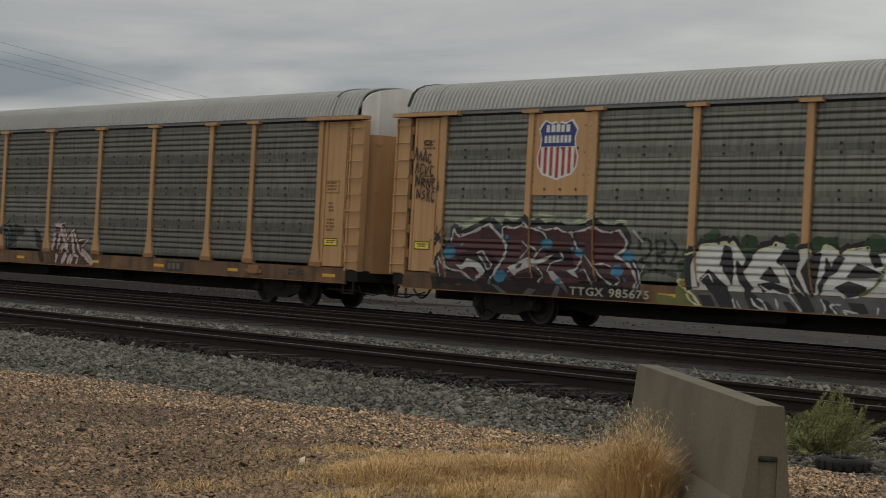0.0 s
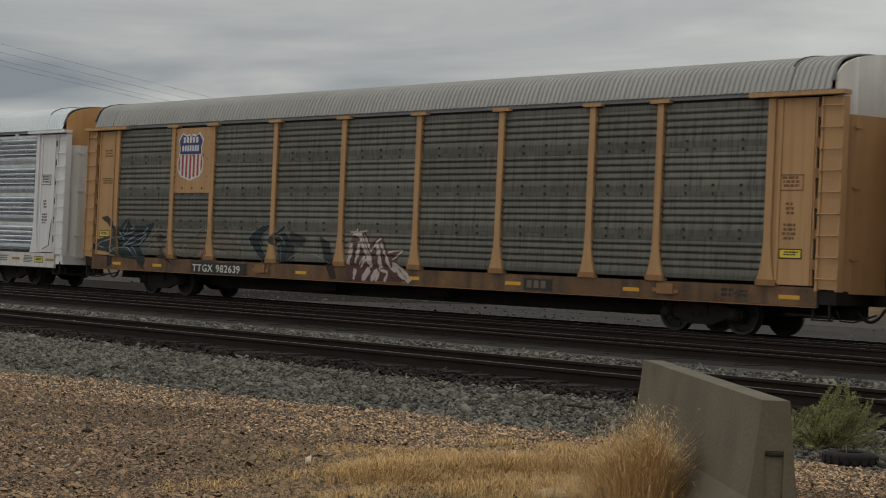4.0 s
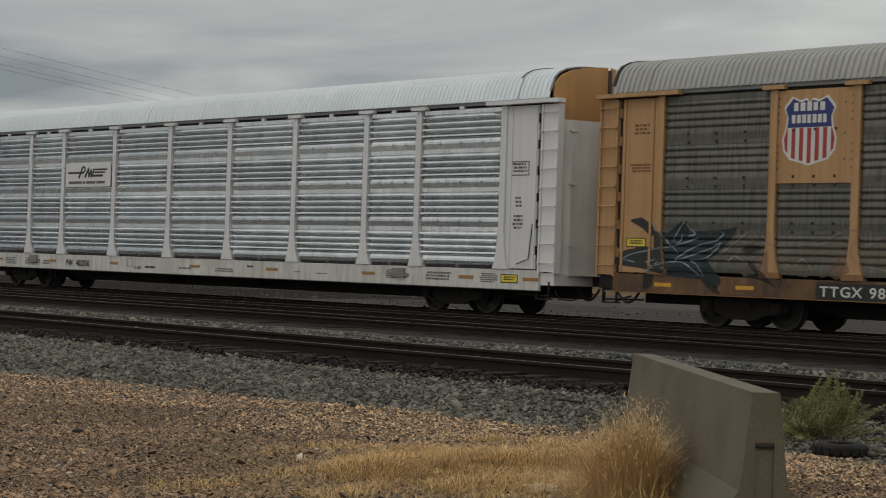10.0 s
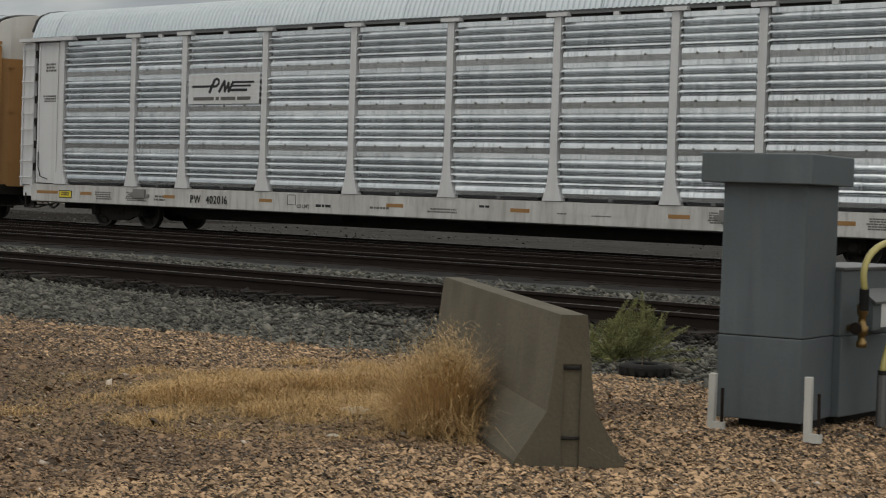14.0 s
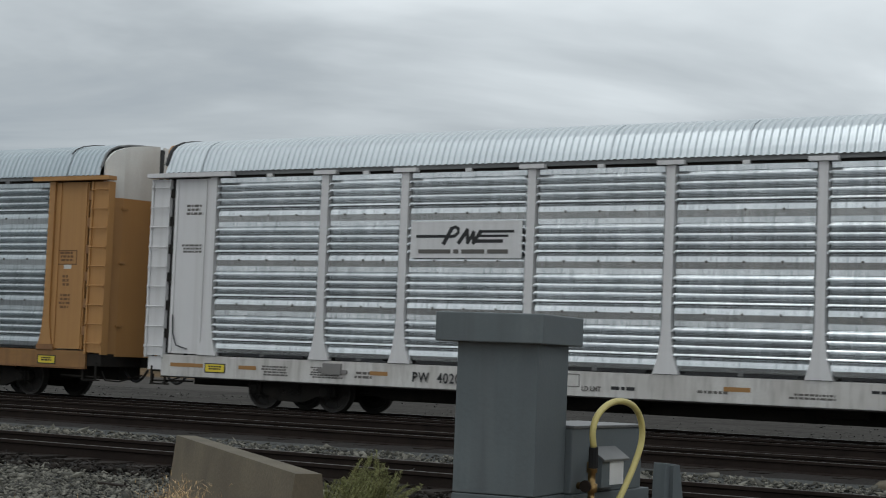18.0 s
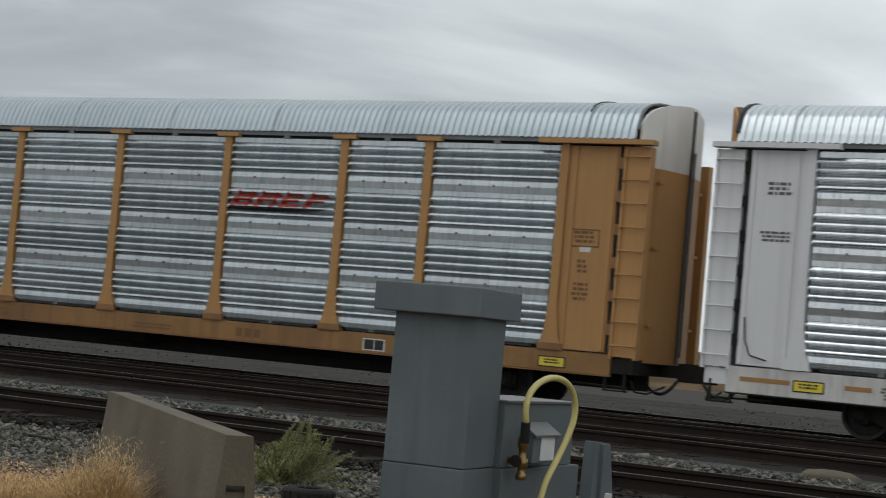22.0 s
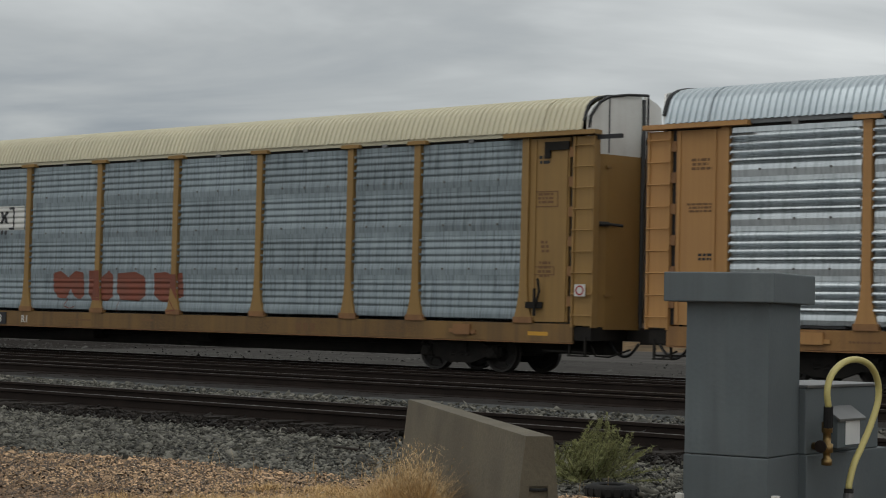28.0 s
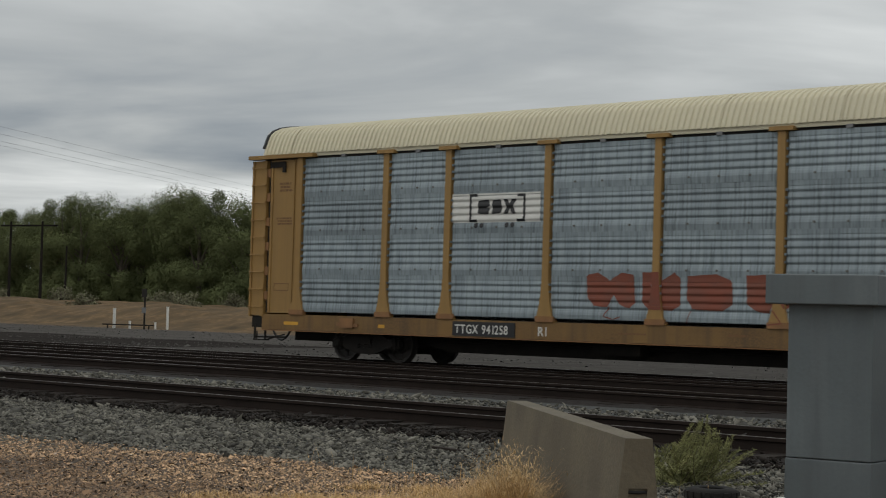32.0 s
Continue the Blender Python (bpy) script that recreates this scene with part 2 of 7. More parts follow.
STONE_G = mat("ballast_stone", (0.122, 0.115, 0.094), 0.9, 0, (0.055, 0.052, 0.043), scale=1.1, fine=60, island=0.8)
STONE_F = mat("far_stone", (0.075, 0.072, 0.066), 0.95, 0, (0.045, 0.043, 0.04), scale=1.1, fine=60, island=0.4, spec=0.1)
STONE_T = mat("tan_stone", (0.385, 0.252, 0.143), 0.9, 0, (0.20, 0.125, 0.072), scale=0.9, fine=60, amount=0.6, island=1.0)
STONE_N = mat("brown_stone", (0.265, 0.168, 0.095), 0.9, 0, (0.09, 0.055, 0.032), scale=0.7, fine=60, amount=0.75, island=0.8)
STONE_P = mat("pale_pebble", (0.48, 0.40, 0.32), 0.9, 0, (0.36, 0.27, 0.2), scale=2, fine=60, island=0.5)
STONE_K = mat("greasy_stone", (0.025, 0.021, 0.018), 0.9, 0, (0.022, 0.019, 0.017), scale=12, fine=60, island=0.5, spec=0.12)
DIRT = mat("gravelly_dirt", (0.11, 0.078, 0.052), 0.95, 0, (0.055, 0.042, 0.032), (0.05, 0.037, 0.026), 0.6, 55, 0.9, bump=1.0)
CONC = mat("weathered_concrete", (0.135, 0.113, 0.076), 0.9, 0, (0.062, 0.05, 0.034), (0.095, 0.082, 0.056), 2.2, 45, 0.75, bump=0.22,
           streak=((0.08, 0.066, 0.046), 3, 0.3))
CABG = mat("cabinet_grey", (0.112, 0.130, 0.136), 0.62, 0, (0.075, 0.088, 0.094), (0.095, 0.113, 0.12), 1.8, 40, 0.75, bump=0.06,
           streak=((0.068, 0.078, 0.082), 7, 0.5), dash=((0.13, 0.145, 0.15), 9, 0.8, 0.35))
HOSE = mat("hose_yellow", (0.55, 0.47, 0.17), 0.5, 0, (0.45, 0.38, 0.13), scale=6)
BRASS = mat("brass", (0.33, 0.22, 0.09), 0.4, 0.9, (0.12, 0.075, 0.035), scale=18, amount=0.8)
STRAW = mat("dry_grass", (0.58, 0.385, 0.17), 0.9, 0, (0.32, 0.19, 0.08), scale=2, fine=30, island=0.35)
STRAWLOW = mat("matted_straw", (0.36, 0.26, 0.11), 0.95, 0, (0.2, 0.15, 0.08), (0.26, 0.19, 0.09), 2, 30, 0.8, bump=1.0)
GREEN = mat("shrub_green", (0.25, 0.25, 0.10), 0.85, 0, (0.16, 0.18, 0.065), scale=4, fine=40, island=0.4)
LEAF = mat("tree_leaf", (0.118, 0.134, 0.06), 0.9, 0, (0.078, 0.092, 0.041), scale=0.15, fine=1.5, amount=0.7, island=0.12, spec=0.0)
LEAF2 = mat("tree_leaf_pale", (0.145, 0.152, 0.068), 0.9, 0, (0.105, 0.114, 0.05), scale=0.15, fine=1.5, amount=0.7, island=0.12, spec=0.0)
BARK = mat("bark", (0.075, 0.06, 0.045), 0.95)
WOODP = mat("pole_wood", (0.018, 0.015, 0.013), 0.9, streak=((0.03, 0.026, 0.022), 6, 0.4), spec=0.1)
RUBBER = mat("old_rubber", (0.02, 0.02, 0.02), 0.8, second=(0.05, 0.045, 0.04), spec=0.12)
POSTW = mat("marker_white", (0.6, 0.59, 0.55), 0.6, scale=5)
STEEL = mat("grey_steel", (0.2, 0.2, 0.2), 0.5, 0.7)
RUNG = mat("worn_rung", (0.33, 0.2, 0.08), 0.5, 0.2)

# ------------------------------------------------------------------ mesh tools


class M:
    """A mesh in the making."""

    def __init__(self):
        self.v, self.f = [], []

    def add(self, vs, fs):
        k = len(self.v)
        self.v += [tuple(p) for p in vs]
        self.f += [tuple(i + k for i in q) for q in fs]
        return self

    def box(self, x0, x1, y0, y1, z0, z1):
        return self.add([(x, y, z) for x in (x0, x1) for y in (y0, y1) for z in (z0, z1)],
                        [(0, 1, 3, 2), (4, 6, 7, 5), (0, 4, 5, 1), (2, 3, 7, 6), (0, 2, 6, 4), (1, 5, 7, 3)])

    def prism(self, pts, axis, a, b):
        """The polygon pts, drawn in the other two axes in their order, from a to b along axis."""
        n = len(pts)

        def at(p, c):
            q = list(p)
            q.insert("xyz".index(axis), c)
            return q
        vs = [at(p, a) for p in pts] + [at(p, b) for p in pts]
        fs = [(i, (i + 1) % n, n + (i + 1) % n, n + i) for i in range(n)]
        return self.add(vs, fs + [tuple(range(n))[::-1], tuple(range(n, 2 * n))])

    def sheet(self, rows):
        """A skin over equal rows of points."""
        n = len(rows[0])
        vs = [p for r in rows for p in r]
        return self.add(vs, [(i * n + j, i * n + j + 1, (i + 1) * n + j + 1, (i + 1) * n + j)
                             for i in range(len(rows) - 1) for j in range(n - 1)])

    def tube(self, path, r, n=8, caps=True):
        path = [Vector(p) for p in path]
        rs = r if isinstance(r, (list, tuple)) else [r] * len(path)
        rings, side = [], None
        for i, p in enumerate(path):
            d = (path[min(i + 1, len(path) - 1)] - path[max(i - 1, 0)]).normalized()
            if side is None:
                side = d.orthogonal().normalized()
            side = (side - d * side.dot(d)).normalized()
            up = d.cross(side)
            rings.append([p + rs[i] * (math.cos(2 * math.pi * k / n) * side + math.sin(2 * math.pi * k / n) * up) for k in range(n)])
        vs = [q for ring in rings for q in ring]
        fs = [(i * n + k, i * n + (k + 1) % n, (i + 1) * n + (k + 1) % n, (i + 1) * n + k) for i in range(len(rings) - 1) for k in range(n)]
        if caps:
            fs += [tuple(range(n))[::-1], tuple(range(len(vs) - n, len(vs)))]
        return self.add(vs, fs)

    def lathe(self, prof, n=24, axis="y", at=(0, 0, 0)):
        """prof: (radius, along the axis)."""
        vs = []
        for k in range(n):
            a = 2 * math.pi * k / n
            for r, h in prof:
                p = {"y": (r * math.sin(a), h, r * math.cos(a)), "z": (r * math.cos(a), r * math.sin(a), h),
                     "x": (h, r * math.cos(a), r * math.sin(a))}[axis]
                vs.append((p[0] + at[0], p[1] + at[1], p[2] + at[2]))
        m = len(prof)
        return self.add(vs, [(k * m + j, k * m + j + 1, ((k + 1) % n) * m + j + 1, ((k + 1) % n) * m + j) for k in range(n) for j in range(m - 1)])

    def data(self, name, material, smooth=False, tidy=True):
        me = bpy.data.meshes.new(name)
        me.from_pydata(self.v, [], self.f)
        if tidy:
            bm = bmesh.new()
            bm.from_mesh(me)
            bmesh.ops.recalc_face_normals(bm, faces=bm.faces)
            bm.to_mesh(me)
            bm.free()
        if smooth:
            me.polygons.foreach_set("use_smooth", [True] * len(me.polygons))
        if material:
            me.materials.append(material)
        return me


def put(name, mesh, parent=None, at=None, label="", smooth=False, material=None, bevel=0.0):
    """One mesh object under its thing; mesh is an M or mesh data."""
    me = mesh.data(name, material, smooth) if isinstance(mesh, M) else mesh
    ob = new(name, me)
    if parent is not None:
        ob.parent = parent
    if at is not None:
        ob.matrix_basis = at if isinstance(at, Matrix) else Matrix.Translation(at)
    if label:
        ob["label"] = label
    if bevel:
        b = ob.modifiers.new("edge", "BEVEL")
        b.width, b.segments, b.limit_method = bevel, 2, "ANGLE"
    return ob


def thing(name, at, label, category, group="", kind=""):
    ob = new(name)
    ob.matrix_basis = at if isinstance(at, Matrix) else Matrix.Translation(at)
    ob.empty_display_size = 0.2
    return tagged(ob, label, category, group, kind)


def words(text, size, material, x, y, z, parent, name="lettering", squeeze=1.0, align="CENTER", bold=0.004, spread=1.0):
    """Built-in lettering upright on a wall that faces the camera's side."""
    cu = bpy.data.curves.new(name, "FONT")
    cu.body, cu.size, cu.align_x, cu.extrude, cu.offset, cu.space_character = text, size, align, 0.002, bold, spread
    tmp = new("tmp_text", cu)
    bpy.context.view_layer.update()
    me = bpy.data.meshes.new_from_object(tmp.evaluated_get(bpy.context.evaluated_depsgraph_get()))
    bpy.data.objects.remove(tmp)
    me.name = name
    me.materials.clear()
    me.materials.append(material)
    ob = put(name, me, parent)
    ob.matrix_basis = Matrix.Translation((x, y, z)) @ Euler((radians(90), 0, 0)).to_matrix().to_4x4() @ Matrix.Diagonal((squeeze, 1, 1, 1))
    return ob

# ------------------------------------------------------------------ ground
GAUGE = 1.505                      # between the middles of the rail heads
TRACK_Y = {"near": 15.07, "middle": 22.4, "train": 29.72}   # the nearer rail of each track
TRAIN_Y = 30.47
CAR = 28.6                         # pitch of the cars


def hum(x, y, s):
    return noise.noise(Vector((x / s, y / s, 3.7)))


def ground_z(x, y):
    if y < 60:
        z = -0.33 + 0.03 * hum(x, y, 2.5) + 0.012 * hum(x, y, 0.6)
        if y > 37:
            z = -0.42 + 0.05 * hum(x, y, 8)
        elif y > 12.5:
            z -= 0.1
        return z
    rise = min(max((y - 84 - 3 * hum(x, 0, 30)) / 9.0, 0), 1)
    rise = rise * rise * (3 - 2 * rise)
    return -0.42 + 1.75 * rise + (0.3 * hum(x, y, 4) + 0.22 * hum(x, y, 1.9) + 0.5 * hum(x, y, 17)) * rise


def build_ground():
    xs = sorted({*np.linspace(-4000, -200, 20), *np.linspace(-200, -30, 130), *np.arange(-30, 4.01, 0.3), *np.linspace(4, 120, 20), *np.linspace(120, 4000, 12)})
    ys = sorted({*np.linspace(-3000, 0, 14), *np.arange(0.5, 16, 0.3), *np.linspace(16, 61, 31), *np.arange(62, 130, 1.5), *np.linspace(131, 4500, 24)})
    m = M()
    m.sheet([[(x, y, ground_z(x, y)) for x in xs] for y in ys])
    ob = put("ground", m.data("ground", DIRT, tidy=False))
    ob.data.materials.append(mat("far_dry_field", (0.155, 0.103, 0.055), 0.95, 0, (0.04, 0.032, 0.02), (0.09, 0.064, 0.036), 0.5, 2.0, 0.9, bump=0.6, spec=0.1))
    ob.data.materials.append(mat("yard_gravel", (0.085, 0.078, 0.07), 0.95, 0, (0.032, 0.029, 0.026), (0.05, 0.046, 0.042), 0.7, 4, 0.8, stretch=(0.06, 1, 1), bump=0.8, spec=0.05))
    ob.data.materials.append(mat("far_ballast_ground", (0.062, 0.059, 0.055), 0.98, 0, (0.032, 0.03, 0.028), (0.085, 0.08, 0.075), 0.6, 6, 0.8, bump=0.8, spec=0.0))
    ob.data.materials.append(mat("greasy_yard_ballast", (0.03, 0.027, 0.025), 0.98, 0, (0.015, 0.013, 0.012), (0.045, 0.041, 0.038), 0.6, 6, 0.8, bump=0.8, spec=0.0))
    idx = []
    for p in ob.data.polygons:
        y = p.center.y
        idx.append(1 if y > 82 else 2 if y > 57 else 3 if y > 30 and p.center.x > -56 else 4 if y > 30 else 0)
    ob.data.polygons.foreach_set("material_index", idx)
    tagged(ob, "bare tan gravel and dirt beside the railway, dry field behind", "ground", kind="structure")


build_ground()


def edge_y(x):
    """Where the grey ballast ends on the tan ground."""
    return 11.35 + 0.16 * max(min(x + 12, 6), -9) + 0.45 * hum(x, 0, 1.7) + 0.2 * hum(x, 5, 0.5)


def build_bed():
    prof = [(0, -0.36), (1.0, -0.29), (2.2, -0.21), (2.75, -0.18)]
    xs = sorted({*np.linspace(-400, -40, 60), *np.arange(-40, 6, 0.25), *np.linspace(6, 150, 24)})
    rows = []
    for x in xs:
        e = edge_y(x)
        row = [(x, e - 0.25, -0.44)]
        for d, z in prof:
            row.append((x, e + d * (14.15 - e) / 2.75, z + 0.02 * hum(x, d * 3, 0.5)))
        for y, z in ((14.6, -0.165), (15.1, -0.16), (16.6, -0.15), (17.1, -0.18), (18.4, -0.2), (19.6, -0.22), (21.2, -0.18), (22.4, -0.165), (24, -0.165),
                     (25.5, -0.2), (28, -0.2), (29.7, -0.17), (31.2, -0.17), (33.0, -0.22), (34.6, -0.45)):
            row.append((x, y, z + 0.015 * hum(x, y, 0.4)))
        rows.append(row)
    ob = put("ballast_bed", M().sheet(rows).data("ballast_bed", BALLAST, tidy=False))
    ob.data.materials.append(BEDDARK)
    idx = []
    for p in ob.data.polygons:
        y = p.center.y
        idx.append(1 if 14.1 < y < 15.4 or 21.0 < y < 24.0 or 24.5 < y else 0)
    ob.data.polygons.foreach_set("material_index", idx)
    tagged(ob, "grey crushed stone ballast, greasy black along the rails", "ballast", kind="structure")


build_bed()


def rail_mesh(x0, x1, y0, y1):
    """A flat-bottomed rail, head at z = 0, that runs from (x0, y0) to (x1, y1)."""
    half = [(0.074, -0.17), (0.074, -0.158), (0.012, -0.14), (0.01, -0.05), (0.036, -0.036), (0.036, -0.006), (0.028, 0.0)]
    pts = [(-a, b) for a, b in half] + [(a, b) for a, b in half[::-1]]
    n, m = len(pts), M()
    vs = [(x, y + a, b) for x, y in ((x0, y0), (x1, y1)) for a, b in pts]
    return m.add(vs, [(i, (i + 1) % n, n + (i + 1) % n, n + i) for i in range(n)] + [tuple(range(n))[::-1], tuple(range(n, 2 * n))])


def build_track(name, y, shine, label):
    root = thing(name, (0, y + GAUGE / 2, 0), label, "track", kind="structure")
    for s in (-1, 1):
        ob = put("rail", rail_mesh(-400, 150, s * GAUGE / 2, s * GAUGE / 2), root, material=RAIL)
        ob.data.materials.append(shine)
        for p in ob.data.polygons:
            if p.normal.z > 0.9 and p.center.z > -0.004:
                p.material_index = 1
    rng = random.Random(name)
    top = -0.145 if y < 18 else -0.168
    tie = M().box(-0.115, 0.115, -1.3, 1.3, -0.3, top).data("sleeper", TIE)
    x = -58.0
    while x < 8:
        ob = put("sleeper", tie, root, pose(x + rng.uniform(-0.04, 0.04), rng.uniform(-0.06, 0.06), rng.uniform(-0.012, 0.012), 0, 0, rng.uniform(-1.5, 1.5)))
        x += 0.53
    far = M()
    for k in range(-560, -109):
        far.box(k * 0.53 - 0.11, k * 0.53 + 0.11, -1.3, 1.3, -0.3, -0.145)
    ob = put("far_sleepers", far.data("far_sleepers", TIE, tidy=False), root)
    ob["kind"] = "stuff"


SHINE_DULL = mat("rail_head_dull", (0.075, 0.064, 0.057), 0.55, 0.6, (0.05, 0.042, 0.036), scale=2)
build_track("railway_track_near", TRACK_Y["near"], SHINE_DULL, "rusty siding track on black timber sleepers in grey ballast")
build_track("railway_track_middle", TRACK_Y["middle"], RAILTOP, "running track with dull steel rail heads on timber sleepers")
build_track("railway_track_train", TRACK_Y["train"], RAILTOP, "track with shiny rail heads under the freight train")
cross = thing("crossover_track", (0, 0, 0), "worn crossover rails between two yard tracks", "track", kind="structure")
for dy in (0, 1.505):
    ob = put("rail", rail_mesh(-66, -6, 23.98 + dy - 0.0, 28.1 + dy), cross, material=RAIL)
    ob.data.materials.append(RAILTOP)
    for p in ob.data.polygons:
        if p.normal.z > 0.9 and p.center.z > -0.004:
            p.material_index = 1

# ------------------------------------------------------------------ loose stones


def stones(name, n, where, size, material, label, seed, flat=0.5, sunk=False):
    """Many small angular stones in one object; where(rng, n) gives x, y, z arrays; sunk: their undersides lie in the ground."""
    rng = np.random.default_rng(seed)
    x, y, z = where(rng, n)
    n = len(x)
    base = np.array([(1, 0, 0), (0, 1, 0), (-1, 0, 0), (0, -1, 0), (0.1, 0.1, 1), (0, 0, -1)])
    tri = np.array([(0, 1, 4), (1, 2, 4), (2, 3, 4), (3, 0, 4), (1, 0, 5), (2, 1, 5), (3, 2, 5), (0, 3, 5)])
    if sunk:
        base, tri = base[:5], tri[:4]
    k = len(base)
    v = base[None] * (1 + rng.uniform(-0.45, 0.45, (n, k, 3))) + rng.uniform(-0.35, 0.35, (n, k, 3))
    a = rng.uniform(0, 2 * np.pi, n)
    c, s = np.cos(a)[:, None], np.sin(a)[:, None]
    r = size * rng.lognormal(0, 0.45, n)[:, None, None]
    tilt = rng.normal(0, 0.35, (n, 2))
    vx, vy = v[..., 0] * c - v[..., 1] * s, v[..., 0] * s + v[..., 1] * c
    vz = v[..., 2] * flat + vx * tilt[:, :1] + vy * tilt[:, 1:]
    v = np.stack([vx, vy, vz], -1) * r + np.stack([x, y, z], -1)[:, None]
    me = bpy.data.meshes.new(name)
    f = (tri[None] + k * np.arange(n)[:, None, None]).reshape(-1)
    me.vertices.add(n * k)
    me.vertices.foreach_set("co", v.reshape(-1).astype(np.float32))
    me.loops.add(len(f))
    me.loops.foreach_set("vertex_index", f.astype(np.int32))
    me.polygons.add(len(f) // 3)
    me.polygons.foreach_set("loop_start", np.arange(0, len(f), 3, dtype=np.int32))
    me.update(calc_edges=True)
    me.materials.append(material)
    return tagged(put(name, me), label, "gravel", kind="stuff")


def in_view(rng, n, d0, d1, a0, a1, power=1.0):
    """Points spread over a sector of the ground, azimuths in degrees left of the y axis."""
    d = np.sqrt(rng.uniform(d0 ** 2, d1 ** 2, n)) if power == 1.0 else d0 + (d1 - d0) * rng.uniform(0, 1, n) ** power
    a = np.radians(rng.uniform(a0, a1, n))
    return -d * np.sin(a), d * np.cos(a)


def lift(x, y):
    return np.array([ground_z(a, b) for a, b in zip(x, y)])


def bed_z(x, y, e):
    return np.interp((y - e) * 2.75 / (14.15 - e), [0, 1, 2.2, 2.75, 3.4], [-0.36, -0.29, -0.21, -0.18, -0.165])


def tan_field(rng, n):
    x, y = in_view(rng, n, 6.5, 21, 22, 64, 1.3)
    e = np.array([edge_y(a) for a in x])
    keep = (y < e + rng.exponential(0.35, n)) & (y < 14)
    x, y, e = x[keep], y[keep], e[keep]
    return x, y, lift(x, y) + 0.004, e - y


def orange_part(x, y, gap, rng):
    """True near the ballast, where the gravel is brighter and more orange."""
    wave = np.array([0.9 * hum(a, b, 1.6) + 0.5 * hum(a, b, 0.5) for a, b in zip(x, y)])
    return gap + wave + rng.normal(0, 0.35, len(x)) < np.where(x > -6.6, 9, 1.9)


def orange_field(rng, n):
    x, y, z, gap = tan_field(rng, n)
    k = orange_part(x, y, gap, rng)
    return x[k], y[k], z[k]


def brown_field(rng, n):
    x, y, z, gap = tan_field(rng, n)
    k = ~orange_part(x, y, gap, rng)
    return x[k], y[k], z[k]


def pebble_field(rng, n):
    x, y, z, gap = tan_field(rng, n)
    return x, y, z + 0.006


def grey_field(rng, n):
    x = rng.uniform(-29, -3.0, n)
    y = rng.uniform(8.5, 14.25, n)
    e = np.array([edge_y(a) for a in x])
    keep = (y > e - rng.exponential(0.3, n)) & (y < 13.85 + rng.normal(0, 0.16, n))
    x, y, e = x[keep], y[keep], e[keep]
    return x, y, bed_z(x, np.maximum(y, e), e) + 0.012


def between(y0, y1, x0, x1, z):
    def where(rng, n):
        x, y = rng.uniform(x0, x1, n), rng.uniform(y0, y1, n)
        return x, y, np.full(n, z) + rng.normal(0, 0.012, n)
    return where


stones("tan_gravel", 330000, orange_field, 0.0078, STONE_T, "small orange-tan angular gravel on dirt", 5, 0.5, True)
stones("brown_gravel", 330000, brown_field, 0.0078, STONE_N, "small dull brown angular gravel on dirt", 5, 0.5, True)
stones("pale_pebbles", 3200, pebble_field, 0.0075, STONE_P, "scattered pale pebbles on the gravel", 25, 0.45)
stones("grey_ballast", 125000, grey_field, 0.0185, STONE_G, "grey crushed stone sloping up to the track", 6)
stones("yard_stones", 9000, between(56, 83, -150, -60, -0.425), 0.03, STONE_F, "dull stones strewn over the yard gravel", 26, 0.4, True)
stones("far_ballast", 14000, between(33.4, 57, -80, 6, -0.43), 0.03, STONE_F, "grey stones beyond the train", 27, 0.5, True)
stones("crib_ballast", 18000, between(15.35, 16.35, -45, 4, -0.15), 0.024, STONE_G, "grey stones between the rails", 7)
stones("greasy_shoulder", 14000, between(13.7, 14.95, -45, 2, -0.17), 0.023, STONE_K, "black greasy stones beside the rail", 8)
stones("track_gap_ballast", 24000, between(17.3, 20.8, -55, 6, -0.19), 0.027, STONE_G, "grey stones between the tracks", 9)

# ------------------------------------------------------------------ the car carriers
A, N, B = 2.90, 1.937, 2.853
POSTS = [-11.97, -9.07, -7.13, -4.28, -1.427, 1.427, 4.28, 7.13, 9.07, 11.97]
SHEETS = [(4.80, 3.87), (3.87, 2.945), (2.945, 2.02), (2.02, 1.13)]
FACE = -1.43                       # the flat of the side sheets
POSTF = -1.50                      # the outer face of the posts
SILLF = -1.47


def corr(d, deep=0.058):
    """How far the sheet stands proud, d metres below its upper edge."""
    if d < 0.10:
        return 0.012
    if d < 0.70:
        u = ((d - 0.10) / 0.15) % 1.0
        if u < 0.5:
            return deep * math.sin(math.pi / 2 * u / 0.5)
        if u < 0.72:
            return deep * max(0.0, 1 - (u - 0.5) / 0.22) ** 0.6
        return -0.27 * deep * math.sin(math.pi * (u - 0.72) / 0.28)
    if d < 0.78:
        return 0.004 + 0.022 * (d - 0.70) / 0.08
    return 0.026 - 0.012 * (d - 0.78) / 0.15


def sheet_mesh(width, height, material, deep):
    ds = [0, 0.05, 0.099]
    for k in range(4):
        ds += [0.10 + 0.15 * k + 0.15 * u for u in (0.0, 0.12, 0.26, 0.4, 0.5, 0.58, 0.65, 0.70, 0.72, 0.79, 0.86, 0.93)]
    ds += [0.70, 0.75, 0.80, 0.86, 0.925]
    ds = [d for d in ds if d < height] + [height]
    m = M()
    m.sheet([[(x, -corr(d, deep) if abs(x) < width / 2 - 0.045 else 0.05 if abs(x) > width / 2 - 0.02 else 0.03, -d) for x in (-width / 2, -width / 2 + 0.028, -width / 2 + 0.055, width / 2 - 0.055, width / 2 - 0.028, width / 2)] for d in ds])
    return m.data("side_sheet", material)


def post_half(z):
    """Half the width of a side post, which flares towards its foot."""
    return float(np.interp(z, [1.06, 1.2, 1.4, 1.68, 1.98], [0.255, 0.205, 0.15, 0.11, 0.09]))


